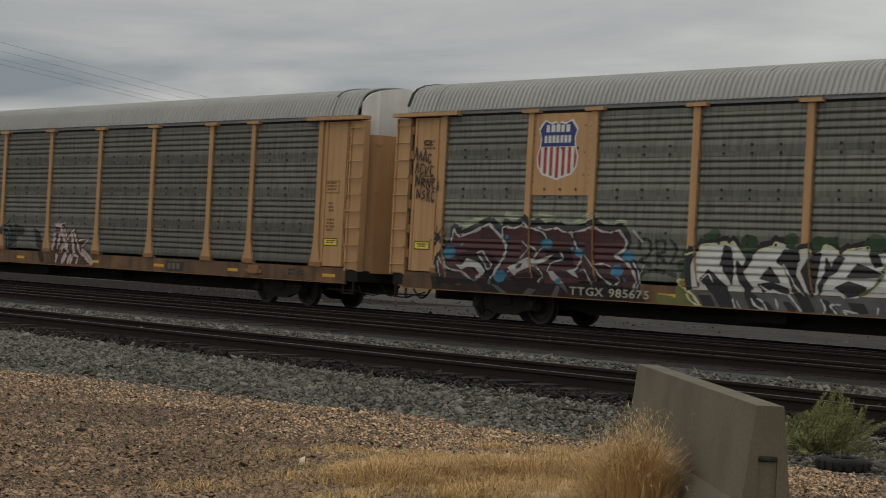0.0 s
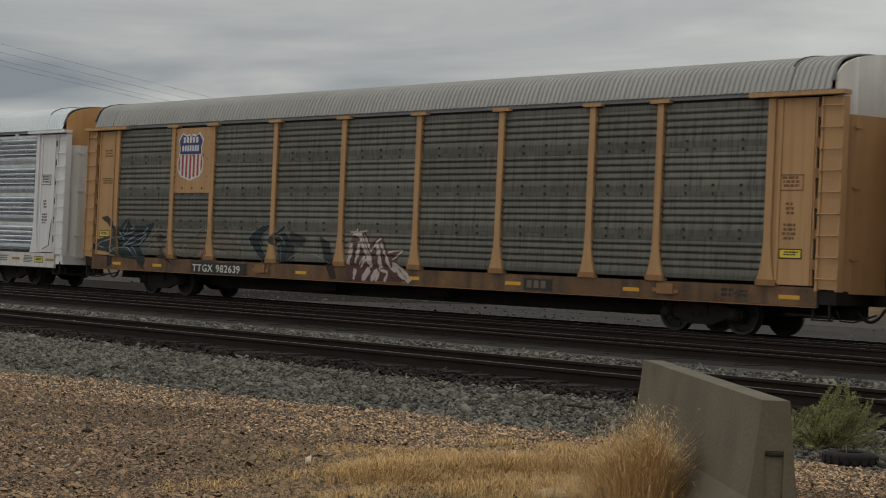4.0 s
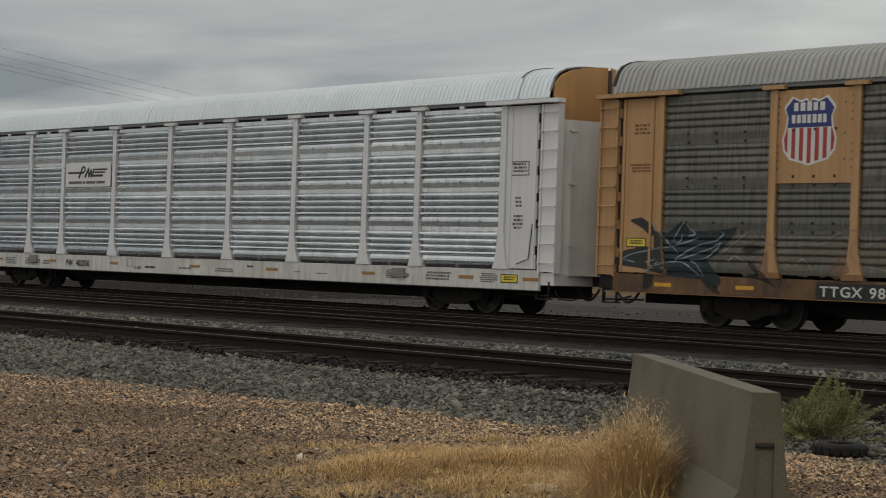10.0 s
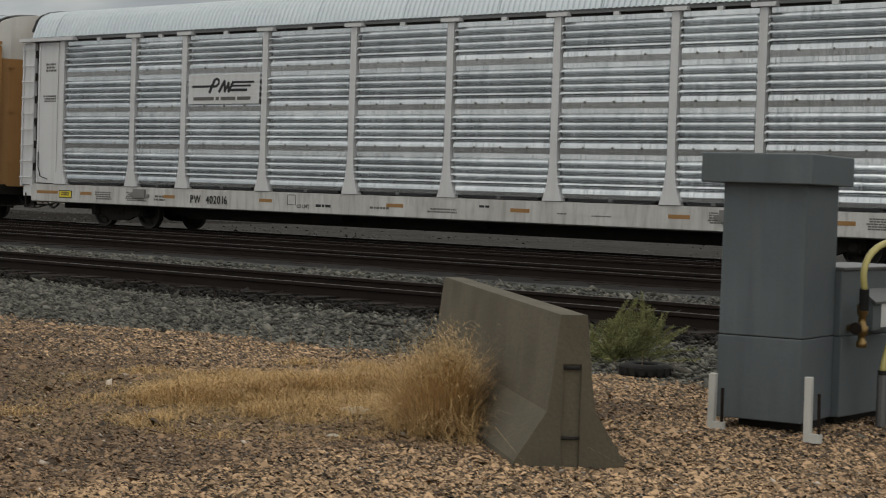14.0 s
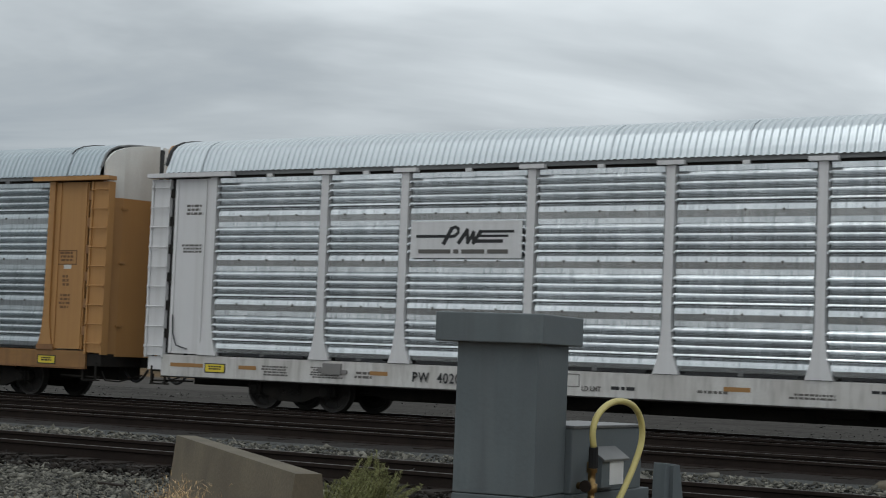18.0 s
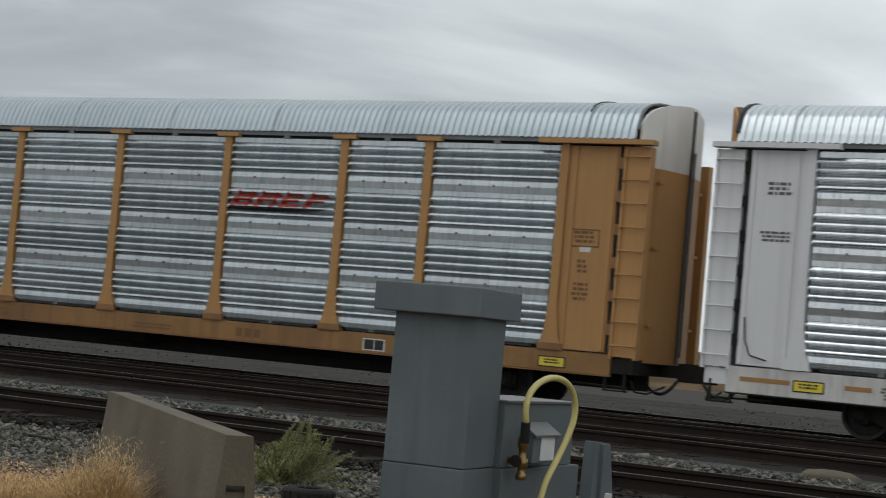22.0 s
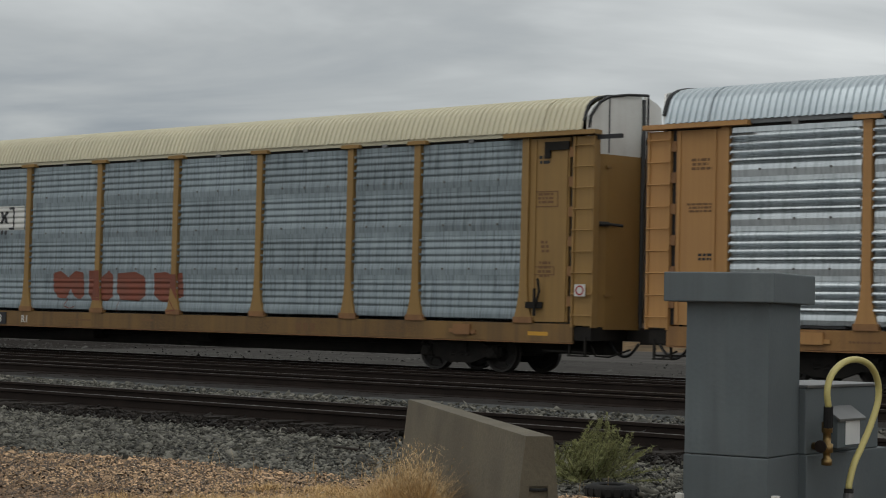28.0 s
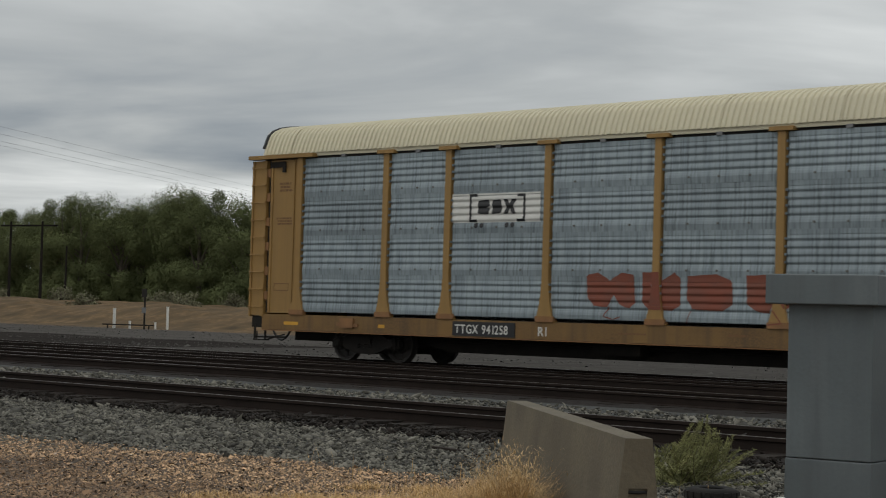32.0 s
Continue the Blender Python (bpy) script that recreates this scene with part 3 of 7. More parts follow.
def side_y(x, z, deep=0.058):
    """The outer face of a carrier's side at a place on it."""
    if z < 1.06:
        return SILLF
    for p in POSTS:
        if abs(x - p) < post_half(z):
            return POSTF
    if abs(x) > 11.97:
        return -1.45
    for top, bot in SHEETS:
        if bot <= z <= top:
            return FACE - corr(top - z, deep)
    return FACE


def post_mesh(material):
    m = M()
    m.prism([(-0.085, 4.84), (-0.085, 1.98), (-0.105, 1.68), (-0.145, 1.4), (-0.2, 1.2), (-0.25, 1.06), (0.25, 1.06), (0.2, 1.2), (0.145, 1.4), (0.105, 1.68), (0.085, 1.98), (0.085, 4.84)], "y", POSTF, -1.36)
    return m.data("side_post", material)


ROOF = [(-1.47, 4.94), (-1.42, 5.10), (-1.36, 5.25), (-1.285, 5.415), (-1.16, 5.53), (-0.94, 5.625), (-0.62, 5.69), (-0.3, 5.725), (0, 5.74)]
ROOF = ROOF + [(-a, b) for a, b in ROOF[-2::-1]]


def roof_mesh(x0, x1, material, pitch=0.14, deep=0.034):
    """An arched roof with ribs across."""
    xs = []
    n = max(1, round((x1 - x0) / pitch))
    step = (x1 - x0) / n
    for k in range(n):
        xs += [(x0 + k * step, 0), (x0 + (k + 0.36) * step, 0), (x0 + (k + 0.5) * step, deep), (x0 + (k + 0.86) * step, deep)]
    xs.append((x1, 0))
    rows = []
    for x, h in xs:
        row = []
        for y, z in ROOF:
            d = Vector((y * 0.8, z - 4.6)).normalized()
            row.append((x, y + d.x * h, z + d.y * h))
        rows.append(row)
    return M().sheet(rows).data("roof", material, tidy=False)


def wheelset(car, x):
    axle = put("wheelset", M().lathe([(0.0, -0.95), (0.075, -0.95), (0.075, 0.95), (0.0, 0.95)], 12), car, (x, 0, 0.42), material=WHEEL)
    for s in (-1, 1):
        prof = [(0.07, 0.035), (0.16, 0.05), (0.20, 0.01), (0.33, 0.0), (0.36, 0.06), (0.42, 0.065), (0.423, -0.05), (0.45, -0.06), (0.45, -0.075), (0.36, -0.075), (0.33, -0.03), (0.2, -0.02), (0.07, -0.07)]
        put("wheel", M().lathe([(r, s * h) for r, h in prof], 32, "y", (0, s * 0.745, 0)), axle, material=WHEEL, smooth=False)
        put("tread_rim", M().lathe([(0.402, s * 0.064), (0.404, s * 0.069), (0.419, s * 0.069), (0.421, s * 0.064)], 32, "y", (0, s * 0.745, 0)), axle, material=TREAD)
        for k in range(6):
            a = k * math.pi / 3
            ribs = M()
            ribs.tube([(0.2 * math.sin(a), s * 0.76, 0.2 * math.cos(a)), (0.33 * math.sin(a), s * 0.755, 0.33 * math.cos(a))], 0.018, 5)
            put("web_rib", ribs, axle, material=WHEEL)
    return axle


def bogie(car, x):
    for s in (-1, 1):
        m = M()
        y0, y1 = (-1.06, -0.94) if s < 0 else (0.94, 1.06)
        m.prism([(-1.1, 0.34), (-1.1, 0.52), (-0.7, 0.55), (-0.38, 0.70), (0.38, 0.70), (0.7, 0.55), (1.1, 0.52), (1.1, 0.34), (0.75, 0.34), (0.3, 0.18), (-0.3, 0.18), (-0.75, 0.34)], "y", y0, y1)
        put("side_frame", m, car, (x, 0, 0), material=DARK)
        for k in (-0.89, 0.89):
            put("axle_box", M().lathe([(0, 0), (0.09, 0), (0.12, 0.03), (0.12, 0.2)], 12, "y").box(-0.14, 0.14, 0.05, 0.2, -0.12, 0.14), car,
                pose(x + k, s * 1.17, 0.42, 0, 0, 0 if s < 0 else 180), material=DARK)
        sp = M()
        for k in (-0.2, 0.0, 0.2):
            sp.tube([(k + 0.06 * math.cos(a), s * 1.02 + 0.06 * math.sin(a), 0.3 + 0.24 * a / 25.2) for a in np.linspace(0, 25.1, 40)], 0.016, 5)
        put("bogie_spring", sp, car, (x, 0, 0), material=DARK)
    put("bolster", M().box(-0.2, 0.2, -1.1, 1.1, 0.42, 0.66), car, (x, 0, 0), material=DARK)


def ladder(car, x0, x1, paint, rung, end):
    """A corner channel with rungs; end is -1 or 1."""
    m = M()
    m.box(x0 + 0.05, x1 - 0.05, -1.465, -1.43, 1.02, 4.80)
    put("ladder_back", m, car, material=paint)
    put("far_ladder_back", M().box(x0, x1, 1.30, 1.50, 0.98, 4.80), car, material=paint)
    for xa in (x0, x1 - 0.05):
        put("ladder_stile", M().box(xa, xa + 0.05, -1.50, -1.30, 0.98, 4.80), car, material=paint)
    for k in range(9):
        z = 1.22 + 0.425 * k
        r = M().tube([(x0 + 0.02, -1.505, z), (x0 + 0.02, -1.53, z), (x1 - 0.02, -1.53, z), (x1 - 0.02, -1.505, z)], 0.014, 6)
        r.box(x0, x0 + 0.05, -1.515, -1.5, z - 0.03, z + 0.03).box(x1 - 0.05, x1, -1.515, -1.5, z - 0.03, z + 0.03)
        put("ladder_rung", r, car, material=rung)


def end_door(car, end, low, top, bars):
    """The folded end doors: two leaves that bulge outwards, white or painted above."""
    plan = [(13.42, -1.36), (13.64, -0.98), (13.84, -0.06)]

    def arch(y):
        return float(np.interp(abs(y), [0, 0.3, 0.62, 0.94, 1.16, 1.285, 1.40], [5.73, 5.715, 5.68, 5.62, 5.52, 5.40, 5.16]))
    for s in (-1, 1):
        leaf = thing("end_door", (0, 0, 0), "", "")
        leaf.parent = car
        for (xa, ya), (xb, yb) in zip(plan[:-1], plan[1:]):
            for z0, z1, paint, nm in ((0.95, 4.47, low, "door_leaf"), (4.47, None, top, "door_top")):
                us = (0, 1) if z1 else (0, 0.25, 0.5, 0.75, 1)
                row = [(xa + (xb - xa) * u, ya + (yb - ya) * u) for u in us]
                foot = [(end * a, -s * b, z0) for a, b in row]
                head = [(end * a, -s * b, z1 or arch(b)) for a, b in row]
                q = foot + head[::-1]
                n = len(q)
                m = M().add(q + [(a - end * 0.05, b, c) for a, b, c in q],
                            [tuple(range(n)), tuple(range(2 * n - 1, n - 1, -1))] + [(i, (i + 1) % n, n + (i + 1) % n, n + i) for i in range(n)])
                put(nm, m, leaf, material=paint)
        g = M().tube([(end * 13.87, s * 0.09, 1.1), (end * 13.87, s * 0.09, 4.9)], 0.016, 6)
        put("lock_rod", g, leaf, material=bars)
        for z in (1.6, 3.0, 4.2):
            put("hinge", M().box(end * 13.66 - 0.02, end * 13.66 + 0.02, s * 0.95 - 0.1, s * 0.95 + 0.1, z, z + 0.05), leaf, material=low)
    put("door_seam", M().box(min(end * 13.78, end * 13.86), max(end * 13.78, end * 13.86), -0.06, 0.06, 0.95, 5.66), car, material=BLACK)


def smudge(car, x0, x1, z0, z1, y, material, name="small_print", lines=3, seed=0):
    """Writing too small to read, as short bars."""
    rng = random.Random(seed + int(x0 * 100) + int(z0 * 1000))
    m = M()
    h = (z1 - z0) / (lines * 1.6)
    for k in range(lines):
        z = z1 - h - k * 1.6 * h
        x = x0 + rng.uniform(0, 0.15) * (x1 - x0)
        end = x1 - rng.uniform(0, 0.2) * (x1 - x0)
        while x < end:
            w = min(rng.uniform(0.6, 2.2) * h * 1.4, end - x)
            m.box(x, x + w, y - 0.003, y - 0.001, z, z + h)
            x += w + 0.5 * h
    put(name, m, car, material=material)


def outline(car, pts, width, y, material, name="frame_mark"):
    m = M()
    (x0, z0), (x1, z1) = pts
    m.box(x0, x1, y - 0.004, y - 0.001, z0, z0 + width).box(x0, x1, y - 0.004, y - 0.001, z1 - width, z1)
    m.box(x0, x0 + width, y - 0.004, y - 0.001, z0 + width, z1 - width).box(x1 - width, x1, y - 0.004, y - 0.001, z0 + width, z1 - width)
    put(name, m, car, material=material)


def carrier(index, label, sheetm, paint, roofm, low, top, sillm, bars=BLACK, rung=None, deep=0.058, side=None):
    car = thing("autorack_car", (-CAR * index, TRAIN_Y, 0), label, "freight car", "cars of the freight train")
    rung = rung or paint
    meshes = {}
    # side sheets, four to a bay
    for k in range(9):
        x0, x1 = POSTS[k] + 0.075, POSTS[k + 1] - 0.075
        for i, (zt, zb) in enumerate(SHEETS):
            if "plate_bay" in SPECIAL.get(index, {}) and k == SPECIAL[index]["plate_bay"] and i < 2:
                continue
            key = (round(x1 - x0, 2), round(zt - zb, 2))
            if key not in meshes:
                meshes[key] = sheet_mesh(x1 - x0, zt - zb, sheetm, deep)
            put("side_sheet", meshes[key], car, ((x0 + x1) / 2, FACE + (0.003 if i % 2 else 0), zt))
    bolts = M()
    for k in range(9):
        w = POSTS[k + 1] - POSTS[k]
        for i, (zt, zb) in enumerate(SHEETS[:3]):
            for u in (0.25, 0.5, 0.75):
                x, z = POSTS[k] + u * w, zb + 0.13
                bolts.box(x - 0.02, x + 0.02, FACE - 0.04, FACE, z - 0.02, z + 0.02)
                if 0.02 < deep < 0.05:
                    bolts.box(x - 0.026, x + 0.026, FACE - 0.03, FACE, z - 0.2, z - 0.15)
                    bolts.box(x - 0.026, x + 0.026, FACE - 0.045, FACE, z - 0.026, z + 0.026)
    put("sheet_bolts", bolts.data("sheet_bolts", GREYW if deep > 0.05 or deep < 0.02 else RUST_B, tidy=False), car)["kind"] = "stuff"
    lugs = M()
    for k in range(9):
        for x in (POSTS[k] + 0.098, POSTS[k + 1] - 0.122):
            for zt, zb in SHEETS:
                for i in range(4):
                    z = zt - 0.10 - 0.15 * i - 0.075
                    lugs.box(x, x + 0.024, FACE - 0.05, FACE + 0.02, z - 0.028, z + 0.02)
    put("lug_strip", lugs.data("lug_strip", sheetm, tidy=False), car)["kind"] = "stuff"
    pm = post_mesh(paint)
    cap = M().box(-0.26, 0.27, -1.55, -1.36, 4.815, 4.895).data("post_cap", paint)
    for p in POSTS:
        put("side_post", pm, car, (p, 0, 0))
        if abs(p) < 11:
            put("post_cap", cap, car, (p, 0, 0))
        if paint is not WHT:
            put("post_foot", M().box(p - 0.245, p + 0.245, -1.504, -1.40, 1.05, 1.17), car, material=RUSTY)
    # top chord, blackened for the shade in its slot, end panels, long end caps
    put("top_chord", M().box(-13.3, 13.3, -1.41, -1.30, 4.80, 4.86), car, material=DARK)
    put("eave_angle", M().box(-13.3, 13.3, -1.45, -1.30, 4.862, 4.965), car, material=FASCIA if roofm is not ROOF_E else roofm)
    for s in (-1, 1):
        a, b = sorted((s * 12.06, s * 13.05))
        put("end_panel", M().box(a, b, -1.45, -1.38, 1.08, 4.80), car, material=paint)
        fl = M()
        for x in (s * 12.98, s * 12.2):
            fl.box(x - 0.03, x + 0.03, -1.475, -1.45, 1.1, 4.78)
        put("panel_flange", fl, car, material=paint)
        a, b = sorted((s * 11.45, s * 13.74))
        put("end_cap_rail", M().box(a, b, -1.60, -1.34, 4.83, 4.92), car, material=paint)
        a, b = sorted((s * 13.16, s * 13.68))
        ladder(car, a, b, paint, rung, s)
        # black strip stands for the shade in the gap beside the ladder
        a, b = sorted((s * 13.05, s * 13.16))
        put("door_slot", M().box(a, b, -1.40, -1.25, 1.08, 4.80), car, material=BLACK)
        hinge = M().box(a, b, -1.47, -1.38, -0.1, 0.1).data("slot_hinge", DARK if paint is WHT else RUSTY)
        for z in (1.5, 2.1, 2.7, 3.3, 3.9, 4.5):
            put("slot_hinge", hinge, car, (0, 0, z))
        end_door(car, s, low, top, bars)
        # arch rim at the roof's end
        rim = M()
        rim.tube([(s * 13.36, y * 1.01, z + 0.012) for y, z in ROOF[1:-1]], 0.042 if s < 0 else 0.026, 6)
        put("arch_rim", rim, car, material=bars if roofm is ROOF_E or s < 0 else FASCIA)
        # draft gear, coupler, hoses, step
        put("coupler", M().box(-0.3, 0.35, -0.13, 0.13, 0.72, 0.95).box(0.3, 0.62, -0.2, 0.2, 0.66, 1.0), car, pose(s * 13.68, 0, 0, 0, 0, 0 if s > 0 else 180), material=DARK)
        hose = M().tube([(s * (13.3 + 0.75 * u), -0.35, 0.78 - 1.7 * u * (1 - u) * 0.75 - 0.1 * u) for u in np.linspace(0, 1, 12)], 0.03, 6)
        put("brake_hose", hose, car, material=BLACK)
        lev = M().tube([(s * 13.55, -1.3, 0.62), (s * 13.62, -1.25, 0.42), (s * 13.7, -0.9, 0.4), (s * 13.75, -0.2, 0.55)], 0.018, 6)
        lev.tube([(s * 12.4, -1.36, 0.5), (s * 13.55, -1.36, 0.48)], 0.02, 6)
        put("uncoupling_lever", lev, car, material=DARK)
        a, b = sorted((s * 12.6, s * 13.62))
        put("end_sill", M().box(a, b, -1.42, 1.42, 0.72, 1.0), car, material=DARK if paint is not WHT else WHT)
        st = M().box(-0.02, 0.02, -1.44, -1.40, 0.42, 0.8).box(0.36, 0.4, -1.44, -1.40, 0.42, 0.8).box(-0.02, 0.4, -1.46, -1.3, 0.4, 0.43)
        put("sill_step", st, car, (s * 13.3 - 0.2, 0, 0), material=DARK)
        bogie(car, s * 10.02)
    # roof in three stretches with a low seam
    put("roof", roof_mesh(-12.35, 12.35, roofm), car)
    for s in (-1, 1):
        a, b = sorted((s * 12.35, s * 13.34))
        put("roof_end", roof_mesh(a, b, roofm, 0.14, 0.036), car)
        if roofm is not ROOF_E and s > 0:
            put("roof_seal", M().tube([(s * 12.33, y * 1.015, z + 0.04) for y, z in ROOF[3:-3]], 0.02, 6), car, None, "black sealant line over the roof", material=BLACK)
        put("roof_seam", M().tube([(s * 12.35, y * 1.012, z + 0.026) for y, z in ROOF], 0.012, 6), car, material=roofm)
    seam = M().tube([(0, y * 1.005, z + 0.018) for y, z in ROOF], 0.016, 5).data("roof_joint", roofm)
    for k in range(-4, 5):
        put("roof_joint", seam, car, (k * 2.68, 0, 0))
    # side sills, deck, far side
    foot = 0.60 if paint is WHT else 0.68
    put("side_sill", M().prism([(-1.40, foot - 0.025), (SILLF, foot), (SILLF, 1.05), (-1.36, 1.05)], "x", -13.2, 13.2), car, material=side or paint)
    put("sill_lip", M().box(-13.2, 13.2, -1.485, -1.40, foot - 0.03, foot - 0.01), car, material=sillm)
    put("deck", M().box(-13.3, 13.3, -1.36, 1.36, 0.95, 1.05), car, material=DARK)
    put("centre_sill", M().prism([(-13.2, 0.42), (-8.6, 0.42), (-8.0, 0.29), (8.0, 0.29), (8.6, 0.42), (13.2, 0.42), (13.2, 0.95), (-13.2, 0.95)], "y", -0.35, 0.35), car, material=DARK)
    br = M().box(-0.05, 0.05, -1.36, 1.36, 0.62, 0.95).data("cross_bearer", DARK)
    for k in range(-6, 7):
        put("cross_bearer", br, car, (k * 1.3, 0, 0))
    put("brake_gear", M().box(-3.4, -2.2, -0.9, -0.45, 0.4, 0.8).tube([(-8, -0.6, 0.55), (8, -0.6, 0.55)], 0.03, 6).lathe([(0, 0), (0.2, 0), (0.2, 0.9), (0, 0.9)], 14, "x", (1.2, -0.75, 0.6)), car, material=DARK)
    put("far_side", M().box(-13.2, 13.2, 1.40, 1.46, 0.7, 4.93), car, material=sheetm)
    for x in (-10.91, -9.13, 9.13, 10.91):
        WHEELS.append(wheelset(car, x))
    CARS.append((car, index))
    DEPTH[car] = deep
    return car


FASCIA = mat("eave_grey", (0.2, 0.205, 0.205), 0.6, 0.2, (0.13, 0.13, 0.13), scale=2)
CARS, WHEELS, DEPTH = [], [], {}
SPECIAL = {0: {"plate_bay": 1}, 1: {"plate_bay": 1}}
car_b = carrier(0, "grimy grey sided car carrier, yellow posts, maroon and white graffiti", GALV_H, YEL_P, ROOF_G, YEL_P, WHT_DOOR, RUSTY, deep=0.022, side=SILL_D)
car_a = carrier(1, "grimy grey sided car carrier, yellow posts, faded teal graffiti", GALV_G, YEL_P, ROOF_G, YEL_P, WHT_DOOR, RUSTY, deep=0.022, side=SILL_D)
car_c = carrier(2, "clean white and bright galvanised car carrier with ribbed sides", GALV, WHT, ROOF_W, WHT_DOOR, YEL, DARK, rung=WHT, deep=0.07, side=WHT_SILL)
car_d = carrier(3, "car carrier with galvanised ribbed sides, yellow posts, red logo", GALV_D, YEL, ROOF_D, YEL, WHT_DOOR, RUSTY, deep=0.07, side=SILL_Y)
car_e = carrier(4, "last car carrier, dull blue-grey sheets, ochre posts, cream roof", GALV_E, YEL_E, ROOF_E, YEL_E, WHT_DOOR, RUSTY, deep=0.017, side=SILL_E)

# ------------------------------------------------------------------ beside the track


def build_barrier():
    """A precast road barrier with a slotted end."""
    a, b = Vector((-5.5, 7.53)), Vector((-8.5, 10.10))
    d = b - a
    root = thing("concrete_barrier", pose(a.x, a.y, -0.335, 0, 0, math.degrees(math.atan2(d.y, d.x))),
                 "weathered grey precast concrete road barrier standing in dry grass", "barrier")
    ln = d.length
    half = [(0.30, 0.0), (0.30, 0.045), (0.13, 0.31), (0.105, 0.5), (0.072, 0.82)]
    full = [(-y, z) for y, z in half] + [(y, z) for y, z in half[::-1]]
    put("body", M().prism(full, "x", 0.014, ln), root, material=CONC)
    for s in (-1, 1):
        ck = [(s * 0.05, 0.0)] + [(s * y, z) for y, z in half[:4]] + [(s * 0.1, 0.56), (s * 0.05, 0.56)]
        put("end_cheek", M().prism(ck, "x", 0.0, 0.014), root, material=CONC)
    top = [(-0.1, 0.56), (0.1, 0.56), (0.072, 0.82), (-0.072, 0.82)]
    put("end_cap", M().prism(top, "x", 0.0, 0.014), root, material=CONC)
    for z in (0.17, 0.54):
        put("steel_loop", M().tube([(0.05, -0.04, z), (0.01, -0.045, z), (-0.008, 0.0, z), (0.01, 0.045, z), (0.05, 0.04, z)], 0.009, 6), root, material=RUBBER)


build_barrier()


def q(x, y, z):
    """The cabinet group is laid out 4 % nearer to the eye than it stands."""
    return (1.04 * x, 1.04 * y, 1.086 + 1.04 * (z - 1.086))


def build_cabinet():
    x0, y0, z0 = q(-5.26, 9.53, -0.22)
    turn = 8.0
    w = 0.565
    root = thing("equipment_cabinet", pose(x0 - 0.012, y0 + 0.016, -0.33, 0, 0, turn), "tall grey painted sheet-metal trackside cabinet with overhanging lid", "cabinet")
    z = z0 + 0.33
    put("plinth", M().box(-w + 0.12, -0.02, 0.1, w - 0.03, -0.02, z + 0.03), root, material=DARK)
    put("lower_body", M().box(-w - 0.004, 0.004, -0.004, w, z, z + 0.53), root, material=CABG, bevel=0.006)
    put("upper_body", M().box(-w, 0, 0, w - 0.004, z + 0.535, 1.57), root, material=CABG, bevel=0.006)
    lid = M()
    c = [(-w - 0.12, -0.1), (0.065, -0.1), (0.065, w + 0.09), (-w - 0.12, w + 0.09)]
    m = (-w / 2, w / 2)
    lid.add([(*p, 1.565) for p in c] + [(*p, 1.755) for p in c] + [(*m, 1.768)],
            [(0, 3, 2, 1), (0, 1, 5, 4), (1, 2, 6, 5), (2, 3, 7, 6), (3, 0, 4, 7), (4, 5, 8), (5, 6, 8), (6, 7, 8), (7, 4, 8)])
    put("lid", lid, root, material=CABG, bevel=0.008)
    return root, z


cabinet, CZ = build_cabinet()


def build_meter_box():
    x0, y0, z0 = q(-5.30, 10.07, -0.22)
    root = thing("utility_box", pose(x0, y0, -0.33, 0, 0, 2.0), "low grey sheet-metal utility box with a white notice and brass tap", "utility box")
    z = z0 + 0.33
    put("upper_box", M().box(-0.5, 0, 0.01, 1.16, z + 0.53, 1.02), root, material=CABG, bevel=0.008)
    put("box_lid", M().box(-0.52, 0.015, 0.005, 1.18, 1.02, 1.04), root, material=STEEL, bevel=0.004)
    put("lower_box", M().box(-0.52, 0.012, 0.01, 1.29, z, z + 0.527), root, material=CABG, bevel=0.008)
    put("plinth", M().box(-0.45, -0.06, 0.1, 1.1, -0.02, z + 0.02), root, material=DARK)
    # hooded notice
    hood = M()
    hood.prism([(0.0, 0.62), (0.09, 0.62), (0.09, 0.82), (0.0, 0.88)], "y", 0.30, 0.68)
    put("notice_housing", hood, root, material=CABG, bevel=0.005)
    put("hood", M().prism([(0.0, 0.895), (0.115, 0.815), (0.115, 0.80), (0.0, 0.88)], "y", 0.28, 0.70), root, material=STEEL)
    put("notice", M().box(0.091, 0.096, 0.42, 0.64, 0.64, 0.80), root, None, "blank white notice", material=mat("notice_white", (0.8, 0.8, 0.79), 0.5))
    # tap
    v = M().lathe([(0, 0.52), (0.035, 0.52), (0.035, 0.56), (0.024, 0.565), (0.024, 0.60), (0.04, 0.605), (0.04, 0.66), (0.026, 0.665), (0.026, 0.73), (0.036, 0.735), (0.036, 0.80), (0.02, 0.81), (0, 0.81)], 14, "z", (0.10, 0.12, 0))
    v.tube([(0.0, 0.12, 0.64), (0.10, 0.12, 0.64)], 0.024, 8).tube([(0.10, 0.12, 0.64), (0.12, -0.02, 0.65)], 0.016, 8)
    put("brass_tap", v, root, None, "brass garden tap", material=BRASS, smooth=True)
    put("tap_handle", M().lathe([(0, 0), (0.04, 0.005), (0.04, 0.02), (0, 0.03)], 12, "y", (0.12, -0.03, 0.65)), root, material=RAIL)
    return root


build_meter_box()


